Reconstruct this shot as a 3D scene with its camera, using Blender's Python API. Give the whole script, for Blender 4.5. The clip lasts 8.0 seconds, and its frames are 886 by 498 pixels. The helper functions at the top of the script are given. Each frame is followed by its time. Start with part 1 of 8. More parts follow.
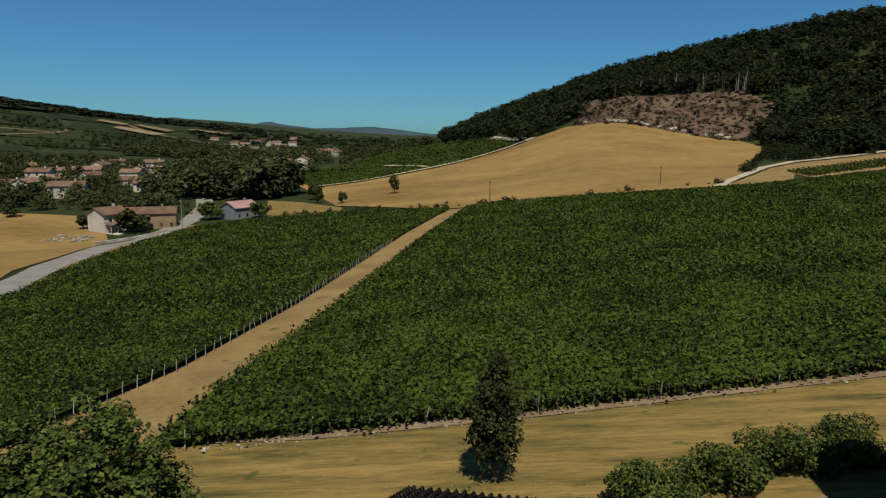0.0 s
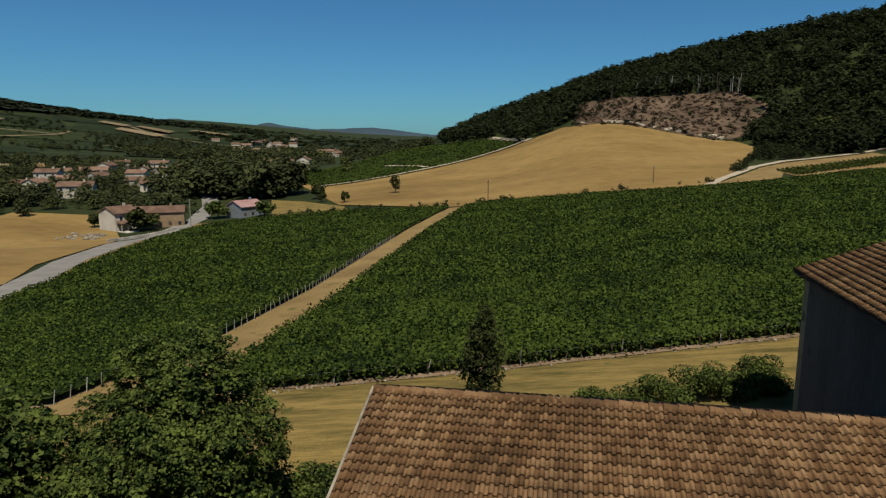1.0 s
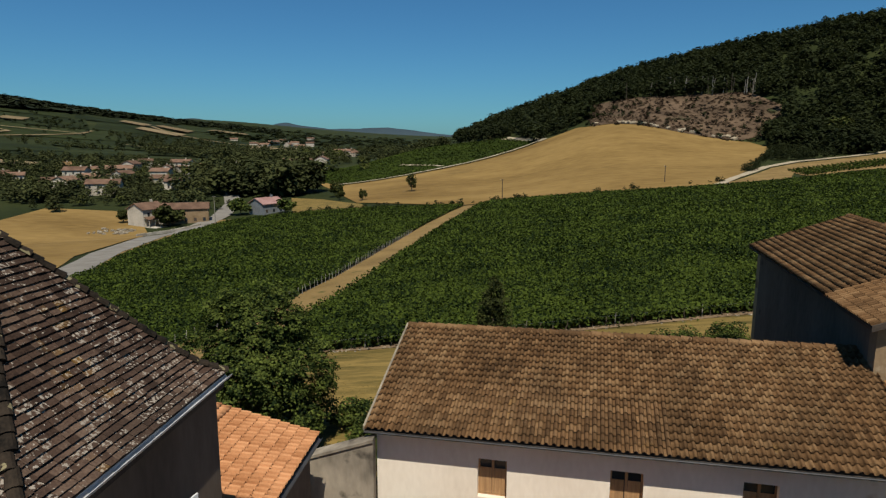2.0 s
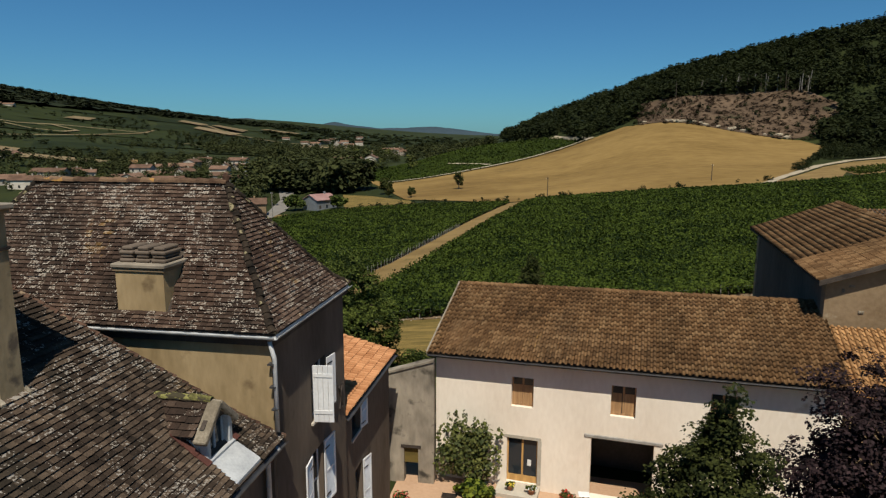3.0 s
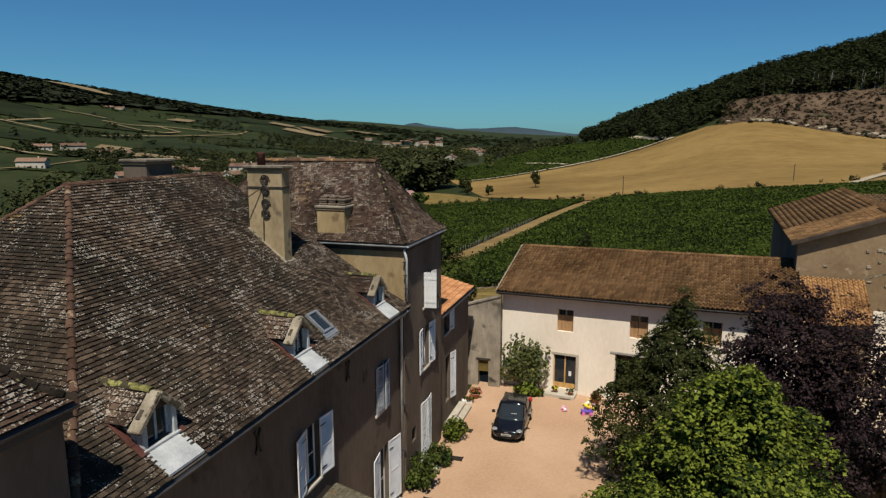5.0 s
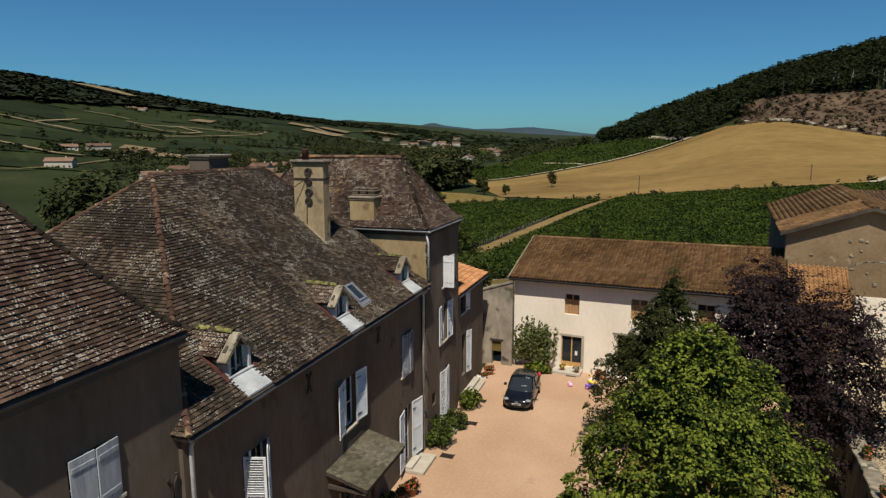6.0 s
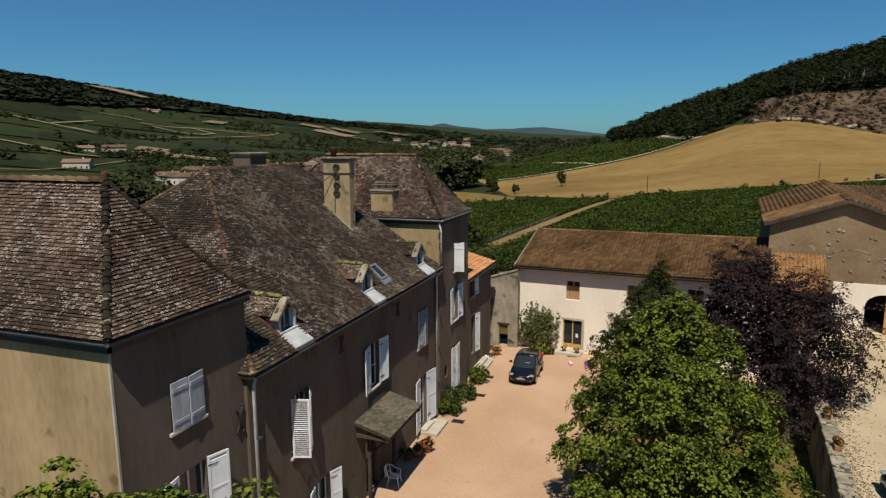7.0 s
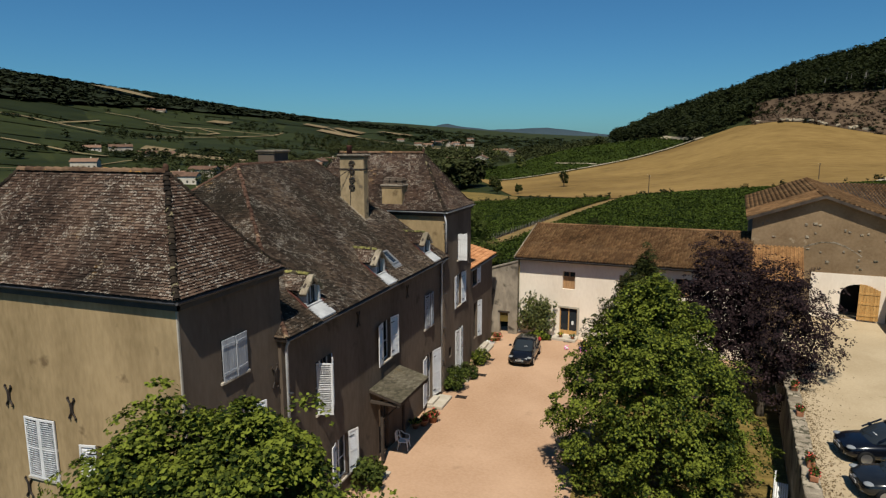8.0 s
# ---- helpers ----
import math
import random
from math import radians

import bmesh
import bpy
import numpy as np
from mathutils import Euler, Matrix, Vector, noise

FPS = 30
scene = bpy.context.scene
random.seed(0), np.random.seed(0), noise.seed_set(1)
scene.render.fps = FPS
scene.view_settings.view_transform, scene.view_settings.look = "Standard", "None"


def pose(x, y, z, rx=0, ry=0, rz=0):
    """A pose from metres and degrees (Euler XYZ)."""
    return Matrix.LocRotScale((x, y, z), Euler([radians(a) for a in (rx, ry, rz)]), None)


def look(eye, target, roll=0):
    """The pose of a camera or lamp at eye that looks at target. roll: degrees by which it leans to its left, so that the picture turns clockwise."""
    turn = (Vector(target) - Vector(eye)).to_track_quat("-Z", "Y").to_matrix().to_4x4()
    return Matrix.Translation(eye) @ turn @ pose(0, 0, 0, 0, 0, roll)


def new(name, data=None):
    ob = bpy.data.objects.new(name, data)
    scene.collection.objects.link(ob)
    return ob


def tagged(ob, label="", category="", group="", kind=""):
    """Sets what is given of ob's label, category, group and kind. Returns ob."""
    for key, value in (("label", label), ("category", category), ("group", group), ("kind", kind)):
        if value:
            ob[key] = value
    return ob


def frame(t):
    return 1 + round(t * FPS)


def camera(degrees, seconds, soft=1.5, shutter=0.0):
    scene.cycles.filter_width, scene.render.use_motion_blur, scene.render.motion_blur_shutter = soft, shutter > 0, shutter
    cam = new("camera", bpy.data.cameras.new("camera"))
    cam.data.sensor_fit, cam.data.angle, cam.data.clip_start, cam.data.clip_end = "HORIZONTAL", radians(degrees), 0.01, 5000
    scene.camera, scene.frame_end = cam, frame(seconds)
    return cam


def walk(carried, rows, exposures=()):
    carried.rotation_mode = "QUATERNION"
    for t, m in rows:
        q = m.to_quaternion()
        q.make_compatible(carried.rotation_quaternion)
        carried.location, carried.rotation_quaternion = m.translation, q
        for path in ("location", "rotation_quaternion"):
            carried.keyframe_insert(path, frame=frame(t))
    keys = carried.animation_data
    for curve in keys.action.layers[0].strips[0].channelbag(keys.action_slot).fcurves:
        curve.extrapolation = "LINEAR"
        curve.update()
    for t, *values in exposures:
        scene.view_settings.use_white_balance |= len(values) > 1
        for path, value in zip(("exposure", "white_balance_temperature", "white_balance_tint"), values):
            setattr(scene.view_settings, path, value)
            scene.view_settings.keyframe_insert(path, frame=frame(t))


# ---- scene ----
cam = camera(70.0, 8.0, 1.3)
PATH = [
    (0, (0.282, -0.476, 15.837), (0.134, 1.49, 15.502), 0.1),
    (0.5, (0.611, -4.249, 15.801), (0.463, -2.283, 15.468), 0.1),
    (1, (0.91, -7.834, 15.806), (0.762, -5.867, 15.473), -0.0),
    (2.5, (1.549, -17.845, 15.6), (1.294, -15.889, 15.266), 0.2),
    (3, (2.04, -21.542, 15.576), (1.703, -19.6, 15.24), 0.1),
    (3.5, (2.612, -24.698, 15.482), (2.203, -22.769, 15.148), -0.0),
    (4, (3.487, -28.333, 15.374), (2.995, -26.424, 15.04), -0.0),
    (4.5, (4.119, -30.629, 15.369), (3.579, -28.732, 15.034), -0.0),
    (6, (5.758, -36.118, 15.246), (5.134, -34.248, 14.912), -0.0),
    (6.5, (6.305, -37.933, 15.222), (5.664, -36.069, 14.888), -0.1),
    (7, (6.919, -39.735, 15.179), (6.264, -37.875, 14.846), -0.2),
    (7.5, (7.368, -41.202, 15.116), (6.708, -39.343, 14.783), -0.2),
    (8, (7.912, -42.833, 15.098), (7.247, -40.976, 14.766), -0.1),
]
walk(cam, [(t, look(eye, target, roll)) for t, eye, target, roll in PATH], [(0, 0.2), (8, 0.2)])

# ---------------------------------------------------------------- daylight
SUN_BEARING, SUN_HEIGHT = 165.0, 60.5
world = bpy.data.worlds.new("sky")
scene.world = world
world.use_nodes = True
wn = world.node_tree
sky = wn.nodes.new("ShaderNodeTexSky")
sky.sky_type = "NISHITA"
sky.sun_disc = False
sky.sun_elevation = radians(SUN_HEIGHT)
sky.sun_rotation = radians(SUN_BEARING)
sky.altitude = 400
sky.air_density, sky.dust_density, sky.ozone_density = 1.0, 0.6, 2.6
deep = wn.nodes.new("ShaderNodeMix")
deep.data_type, deep.blend_type = "RGBA", "MULTIPLY"
deep.inputs["Factor"].default_value = 1.0
deep.inputs["B"].default_value = (0.44, 0.96, 1.28, 1)
wn.links.new(sky.outputs[0], deep.inputs["A"])
wn.links.new(deep.outputs["Result"], wn.nodes["Background"].inputs[0])
wn.nodes["Background"].inputs[1].default_value = 0.05
sun = new("sun", bpy.data.lights.new("sun", "SUN"))
sun.data.energy, sun.data.angle, sun.data.color = 5.0, radians(0.53), (1.0, 0.94, 0.81)
b, h = radians(SUN_BEARING), radians(SUN_HEIGHT)
sun.matrix_world = look((0, 0, 0), (-math.sin(b) * math.cos(h), -math.cos(b) * math.cos(h), -math.sin(h)))


# ---------------------------------------------------------------- materials
def material(name, dark, light, scale=3.0, rough=0.9, bump=0.3, spots=None, vary=0.0, fine=None, streak=None, metal=0.0, thin=0.0, coat=0.0):
    """A surface between two colours, mottled at two sizes. spots: (colour, size, share). vary: how much single pieces differ.
    streak: stretch of the mottling along x, y, z. thin: share of light that shines through (leaves)."""
    m = bpy.data.materials.new(name)
    m.use_nodes = True
    t = m.node_tree
    n, link = t.nodes, t.links.new
    bsdf = n["Principled BSDF"]
    co = n.new("ShaderNodeNewGeometry")
    src = co.outputs["Position"]
    if streak:
        mp = n.new("ShaderNodeMapping")
        mp.inputs["Scale"].default_value = streak
        link(src, mp.inputs["Vector"])
        src = mp.outputs[0]
    big = n.new("ShaderNodeTexNoise")
    big.inputs["Scale"].default_value, big.inputs["Detail"].default_value = scale, 4
    small = n.new("ShaderNodeTexNoise")
    small.inputs["Scale"].default_value, small.inputs["Detail"].default_value = fine or scale * 9, 6
    link(src, big.inputs["Vector"])
    link(src, small.inputs["Vector"])
    add = n.new("ShaderNodeMath")
    add.operation = "MULTIPLY_ADD"
    link(small.outputs[0], add.inputs[0])
    add.inputs[1].default_value = 0.55
    link(big.outputs[0], add.inputs[2])
    value = add.outputs[0]
    ramp = n.new("ShaderNodeMapRange")
    ramp.inputs["From Min"].default_value, ramp.inputs["From Max"].default_value = 0.52, 1.02
    link(value, ramp.inputs["Value"])
    fac = ramp.outputs[0]
    if vary:
        isl, inf = n.new("ShaderNodeNewGeometry"), n.new("ShaderNodeObjectInfo")
        s = n.new("ShaderNodeMath")
        link(isl.outputs["Random Per Island"], s.inputs[0])
        link(inf.outputs["Random"], s.inputs[1])
        f = n.new("ShaderNodeMath")
        f.operation = "FRACT"
        link(s.outputs[0], f.inputs[0])
        v = n.new("ShaderNodeMapRange")
        v.inputs["To Min"].default_value, v.inputs["To Max"].default_value = -vary, vary
        link(f.outputs[0], v.inputs["Value"])
        p = n.new("ShaderNodeMath")
        p.use_clamp = True
        link(fac, p.inputs[0])
        link(v.outputs[0], p.inputs[1])
        fac = p.outputs[0]
    mix = n.new("ShaderNodeMix")
    mix.data_type = "RGBA"
    mix.inputs["A"].default_value, mix.inputs["B"].default_value = (*dark, 1), (*light, 1)
    link(fac, mix.inputs["Factor"])
    colour = mix.outputs["Result"]
    if spots:
        tint, size, share = spots
        sp = n.new("ShaderNodeTexNoise")
        sp.inputs["Scale"].default_value, sp.inputs["Detail"].default_value = size, 5
        link(co.outputs["Position"], sp.inputs["Vector"])
        cut = n.new("ShaderNodeMapRange")
        cut.inputs["From Min"].default_value, cut.inputs["From Max"].default_value = (0.775 if vary else 0.72) - share * 0.4, (0.8 if vary else 0.8) - share * 0.4
        spv = sp.outputs[0]
        if vary:
            w = n.new("ShaderNodeMath")
            w.operation = "MULTIPLY_ADD"
            link(f.outputs[0], w.inputs[0])
            w.inputs[1].default_value = 0.18
            link(spv, w.inputs[2])
            spv = w.outputs[0]
        link(spv, cut.inputs["Value"])
        m2 = n.new("ShaderNodeMix")
        m2.data_type = "RGBA"
        link(cut.outputs[0], m2.inputs["Factor"])
        link(colour, m2.inputs["A"])
        m2.inputs["B"].default_value = (*tint, 1)
        colour = m2.outputs["Result"]
    link(colour, bsdf.inputs["Base Color"])
    bsdf.inputs["Roughness"].default_value, bsdf.inputs["Metallic"].default_value = rough, metal
    bsdf.inputs["Coat Weight"].default_value = coat
    bsdf.inputs["Specular IOR Level"].default_value = 0.12 if rough > 0.7 else 0.4
    if bump:
        bp = n.new("ShaderNodeBump")
        bp.inputs["Strength"].default_value, bp.inputs["Distance"].default_value = bump, 0.04
        link(value, bp.inputs["Height"])
        link(bp.outputs[0], bsdf.inputs["Normal"])
    if thin:
        tr, ms = n.new("ShaderNodeBsdfTranslucent"), n.new("ShaderNodeMixShader")
        link(colour, tr.inputs["Color"])
        ms.inputs[0].default_value = thin
        link(bsdf.outputs[0], ms.inputs[1])
        link(tr.outputs[0], ms.inputs[2])
        link(ms.outputs[0], n["Material Output"].inputs["Surface"])
    return m


def tile_material(name, tones, lichen, share, worn=0.5, moss=(0.02, 0.017, 0.012), drag=(0.4, 0.9, 0.25), crust=(0.3, 0.16, 0.03)):
    """Old clay tiles: every tile has its own tone, with lichen blots that crowd in patches, dark runs down the slope and a few ochre crusts.
    tones: three colours, dark to light; share: how much lichen; worn: depth of the dark runs."""
    m = bpy.data.materials.new(name)
    m.use_nodes = True
    t = m.node_tree
    n, link = t.nodes, t.links.new
    bsdf = n["Principled BSDF"]
    geo, inf = n.new("ShaderNodeNewGeometry"), n.new("ShaderNodeObjectInfo")

    def calc(op, a, b=None, c=None, clamp=False):
        q = n.new("ShaderNodeMath")
        q.operation, q.use_clamp = op, clamp
        for k, v in enumerate((a, b, c)):
            if v is None:
                continue
            if isinstance(v, (int, float)):
                q.inputs[k].default_value = v
            else:
                link(v, q.inputs[k])
        return q.outputs[0]

    def cloud(scale, detail=3, stretch=None, shift=0.0):
        src = geo.outputs["Position"]
        if stretch or shift:
            mp = n.new("ShaderNodeMapping")
            mp.inputs["Scale"].default_value = stretch or (1, 1, 1)
            mp.inputs["Location"].default_value = (shift, shift, shift)
            link(src, mp.inputs["Vector"])
            src = mp.outputs[0]
        q = n.new("ShaderNodeTexNoise")
        q.inputs["Scale"].default_value, q.inputs["Detail"].default_value = scale, detail
        link(src, q.inputs["Vector"])
        return q.outputs[0]

    def blend(fac, a, b):
        q = n.new("ShaderNodeMix")
        q.data_type = "RGBA"
        link(fac, q.inputs["Factor"])
        for key, v in (("A", a), ("B", b)):
            if isinstance(v, tuple):
                q.inputs[key].default_value = (*v, 1)
            else:
                link(v, q.inputs[key])
        return q.outputs["Result"]

    def step(v, lo, hi):
        q = n.new("ShaderNodeMapRange")
        q.inputs["From Min"].default_value, q.inputs["From Max"].default_value = lo, hi
        link(v, q.inputs["Value"])
        return q.outputs[0]

    one = calc("FRACT", calc("ADD", geo.outputs["Random Per Island"], inf.outputs["Random"]))
    two = calc("FRACT", calc("MULTIPLY", one, 57.31))
    broad, fine = cloud(0.35, 4), cloud(26, 4)
    runs = cloud(0.7, 5, drag, 7.0)
    tone = calc("ADD", calc("MULTIPLY_ADD", one, 0.62, -0.31), calc("MULTIPLY_ADD", fine, 0.7, -0.35))
    tone = calc("ADD", tone, calc("MULTIPLY_ADD", broad, 1.2, -0.1), None, True)
    ramp = n.new("ShaderNodeValToRGB")
    link(tone, ramp.inputs[0])
    ramp.color_ramp.elements[0].color = (*tones[0], 1)
    ramp.color_ramp.elements[1].color = (*tones[2], 1)
    ramp.color_ramp.elements.new(0.5).color = (*tones[1], 1)
    colour = ramp.outputs[0]
    colour = blend(calc("MULTIPLY", step(runs, 0.45, 0.63), worn), colour, moss)
    blot = calc("ADD", cloud(19, 3, None, 3.0), calc("MULTIPLY_ADD", two, 0.24, -0.12))
    blot = calc("ADD", blot, calc("MULTIPLY_ADD", cloud(0.7, 4, None, 11.0), 0.4, -0.2))
    colour = blend(calc("MULTIPLY", step(blot, 0.68 - share, 0.75 - share), 0.85), colour, blend(two, lichen, tuple(0.6 * v for v in lichen)))
    rare = calc("MULTIPLY", step(cloud(0.5, 5, None, 23.0), 0.63, 0.7), step(two, 0.55, 0.7))
    colour = blend(calc("MULTIPLY", rare, 0.3), colour, crust)
    link(colour, bsdf.inputs["Base Color"])
    bsdf.inputs["Roughness"].default_value, bsdf.inputs["Specular IOR Level"].default_value = 0.95, 0.1
    bp = n.new("ShaderNodeBump")
    bp.inputs["Strength"].default_value, bp.inputs["Distance"].default_value = 0.5, 0.03
    link(calc("ADD", fine, blot), bp.inputs["Height"])
    link(bp.outputs[0], bsdf.inputs["Normal"])
    return m


def glass_material(name, tint=(0.02, 0.025, 0.03), rough=0.05):
    m = bpy.data.materials.new(name)
    m.use_nodes = True
    p = m.node_tree.nodes["Principled BSDF"]
    p.inputs["Base Color"].default_value, p.inputs["Roughness"].default_value = (*tint, 1), rough
    p.inputs["Specular IOR Level"].default_value = 0.35
    return m


M_TILE = tile_material("old flat roof tiles", ((0.011, 0.008, 0.006), (0.042, 0.029, 0.0205), (0.12, 0.085, 0.058)), (0.44, 0.39, 0.33), 0.045, 0.75)
M_TILE_WARM = tile_material("old brown flat roof tiles", ((0.018, 0.0105, 0.0075), (0.062, 0.038, 0.027), (0.135, 0.09, 0.064)), (0.45, 0.39, 0.32), 0.07, 0.6, (0.018, 0.014, 0.011), (0.9, 0.5, 0.25))
M_HIP = material("blackened hip tiles", (0.007, 0.0058, 0.0046), (0.036, 0.026, 0.018), 2.5, 0.95, 0.6, ((0.19, 0.16, 0.09), 6, 0.1), 0.25)
M_RIDGE = material("lichened ridge tiles", (0.042, 0.023, 0.016), (0.112, 0.064, 0.043), 2.5, 0.95, 0.6, ((0.22, 0.16, 0.1), 5, 0.1), 0.4)
M_RIDGE_GOLD = material("ridge tiles crusted with orange lichen", (0.05, 0.028, 0.018), (0.16, 0.1, 0.06), 2.5, 0.95, 0.6, ((0.3, 0.16, 0.05), 2.2, 0.16), 0.4)
M_CANOPY = tile_material("mossy grey canopy tiles", ((0.05, 0.043, 0.03), (0.105, 0.09, 0.064), (0.18, 0.155, 0.11)), (0.3, 0.27, 0.2), 0.03, 0.4, (0.05, 0.047, 0.025))
M_ROMAN = tile_material("brown interlocking roof tiles", ((0.06, 0.032, 0.0145), (0.135, 0.073, 0.033), (0.225, 0.135, 0.066)), (0.3, 0.21, 0.12), -0.03, 0.4, (0.045, 0.028, 0.015), (0.9, 0.4, 0.4), (0.3, 0.17, 0.05))
M_ORANGE = material("new orange roof tiles", (0.282, 0.12, 0.0498), (0.465, 0.228, 0.108), 0.7, 0.85, 0.25, None, 0.35, 20)
M_ORANGE_OLD = material("faded orange roof tiles", (0.199, 0.0996, 0.0398), (0.365, 0.203, 0.0871), 0.7, 0.85, 0.25, None, 0.4, 20)
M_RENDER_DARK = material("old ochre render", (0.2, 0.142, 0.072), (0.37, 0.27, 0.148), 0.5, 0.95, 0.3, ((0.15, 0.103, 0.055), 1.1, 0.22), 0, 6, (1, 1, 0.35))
# darker than the ochre render: shade of the side walls is in the colour
M_RENDER_BROWN_SHADED = material("grey-brown render darkened as on shaded walls", (0.078, 0.059, 0.044), (0.135, 0.105, 0.08), 0.5, 0.95, 0.3, ((0.06, 0.046, 0.035), 0.8, 0.14), 0, 6, (1, 1, 0.35))
M_RENDER_LIGHT = material("pale limewash render", (0.66, 0.565, 0.46), (0.78, 0.69, 0.58), 0.45, 0.95, 0.15, ((0.54, 0.41, 0.3), 0.7, 0.12), 0, 7, (1, 1, 0.4))
M_RENDER_GREY = material("weathered grey render", (0.09, 0.076, 0.06), (0.36, 0.305, 0.235), 0.6, 0.95, 0.5, ((0.05, 0.043, 0.035), 0.8, 0.36), 0, 3, (1, 1, 0.45))
M_RENDER_PATCHY = material("flaking brown render", (0.15, 0.1, 0.055), (0.25, 0.176, 0.105), 0.5, 0.95, 0.5, ((0.33, 0.265, 0.18), 1.4, 0.12), 0, 6)
M_STONE = material("rough limestone", (0.141, 0.116, 0.083), (0.332, 0.282, 0.212), 2.2, 0.95, 0.7, ((0.083, 0.0747, 0.0498), 4, 0.22), 0.3)
M_PALE_STONE = material("dressed pale stone", (0.34, 0.3, 0.238), (0.449, 0.402, 0.334), 2.0, 0.9, 0.3, None, 0.15)
M_WHITE = material("white painted wood", (0.515, 0.515, 0.515), (0.681, 0.681, 0.681), 1.5, 0.6, 0.1, None, 0.1)
M_SHUTTER_OLD = material("faded blue-grey painted wood", (0.25, 0.265, 0.29), (0.4, 0.415, 0.44), 1.2, 0.75, 0.15, None, 0.15, 20, (6, 6, 1))
M_WOOD = material("varnished brown wood", (0.2, 0.108, 0.048), (0.42, 0.245, 0.115), 1.5, 0.6, 0.2, None, 0.2, 25, (5, 5, 0.6))
M_GATE_WOOD = material("orange varnished boards", (0.36, 0.19, 0.058), (0.55, 0.325, 0.115), 1.5, 0.55, 0.2, None, 0.2, 25, (5, 5, 0.6))
M_DARK_WOOD = material("dark weathered timber", (0.0306, 0.0238, 0.0204), (0.0817, 0.0647, 0.051), 2, 0.9, 0.3, None, 0.2, 25)
M_POST = material("grey weathered stakes", (0.136, 0.123, 0.102), (0.306, 0.286, 0.259), 3, 0.9, 0.3, None, 0.3)
M_ZINC = material("weathered zinc", (0.217, 0.232, 0.245), (0.374, 0.388, 0.408), 2, 0.5, 0.1, None, 0.1, None, None, 0.6)
M_GUTTER_DARK = material("dark painted gutter", (0.0204, 0.0204, 0.0225), (0.0476, 0.0476, 0.051), 2, 0.5, 0.1)
M_IRON = material("rusty wrought iron", (0.0102, 0.00817, 0.00681), (0.0408, 0.0272, 0.0204), 6, 0.7, 0.3)
M_GLASS = glass_material("window glass")
# the gloom of unlit rooms is put into this colour
M_INSIDE = material("interior plaster, dark as if unlit", (0.0681, 0.0613, 0.0544), (0.109, 0.0988, 0.0888), 1, 0.95, 0.0)
M_GRAVEL = material("pinkish courtyard sand", (0.33, 0.205, 0.125), (0.44, 0.29, 0.19), 0.22, 0.95, 0.35, ((0.27, 0.175, 0.11), 0.4, 0.16), 0, 7)
M_YARD = material("pale limestone gravel", (0.307, 0.237, 0.145), (0.415, 0.332, 0.22), 0.3, 0.95, 0.4, ((0.224, 0.183, 0.0913), 0.9, 0.16), 0, 9)
M_LAWN = material("dry lawn", (0.052, 0.044, 0.012), (0.222, 0.15, 0.047), 0.5, 0.95, 0.9, ((0.056, 0.06, 0.014), 0.8, 0.16), 0, 3.5, (0.3, 2.4, 1))
M_SOIL = material("vineyard soil", (0.109, 0.0715, 0.0408), (0.204, 0.143, 0.0888), 0.4, 0.95, 0.6, None, 0, 5)
M_PATH = material("dry grass track", (0.124, 0.0813, 0.0307), (0.224, 0.149, 0.0581), 0.16, 0.95, 0.7, ((0.083, 0.073, 0.0232), 0.5, 0.22), 0, 2.5)
M_EARTH = material("wooded and grassy land", (0.0105, 0.016, 0.004), (0.03, 0.036, 0.0095), 0.02, 0.95, 0.4, ((0.075, 0.058, 0.023), 0.02, 0.1), 0, 0.4)
M_STUBBLE = material("mown straw field", (0.12, 0.073, 0.022), (0.235, 0.152, 0.052), 0.03, 0.95, 0.4, ((0.105, 0.07, 0.026), 0.02, 0.16), 0, 0.35, (0.5, 1.3, 1))
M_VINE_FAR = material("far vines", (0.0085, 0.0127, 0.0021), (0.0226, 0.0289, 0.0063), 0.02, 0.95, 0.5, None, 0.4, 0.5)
M_DRY_FAR = material("far dry ground", (0.116, 0.083, 0.0415), (0.199, 0.149, 0.083), 0.02, 0.95, 0.4, None, 0.3, 0.3)
M_VINE_HILL = material("hillside vines", (0.013, 0.022, 0.002), (0.034, 0.05, 0.006), 0.05, 0.95, 0.6, None, 0.3, 0.6)
M_LEAF_PINE = material("dark ridge forest", (0.0095, 0.0135, 0.0052), (0.0225, 0.0275, 0.0105), 0.02, 0.95, 0.0, None, 0.25, 0.3)
M_CLEAR = material("clear-felled slope", (0.036, 0.024, 0.015), (0.12, 0.08, 0.05), 0.06, 0.95, 0.9, ((0.03, 0.034, 0.014), 0.07, 0.2), 0, 0.8)
M_ROAD = material("worn grey asphalt", (0.133, 0.12, 0.104), (0.207, 0.191, 0.166), 0.3, 0.9, 0.3, None, 0, 6)
M_TRACK = material("white chalk track", (0.259, 0.211, 0.143), (0.354, 0.3, 0.217), 0.2, 0.95, 0.3)
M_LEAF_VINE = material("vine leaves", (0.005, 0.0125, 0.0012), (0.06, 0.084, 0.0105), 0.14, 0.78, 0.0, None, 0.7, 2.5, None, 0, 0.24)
M_LEAF_TREE = material("bright broad leaves", (0.009, 0.02, 0.003), (0.168, 0.196, 0.025), 0.9, 0.72, 0.0, None, 0.65, 4, None, 0, 0.26)
M_LEAF_DARK = material("dark tree leaves", (0.01, 0.0145, 0.0032), (0.052, 0.058, 0.0135), 0.7, 0.78, 0.0, None, 0.45, 4, None, 0, 0.2)
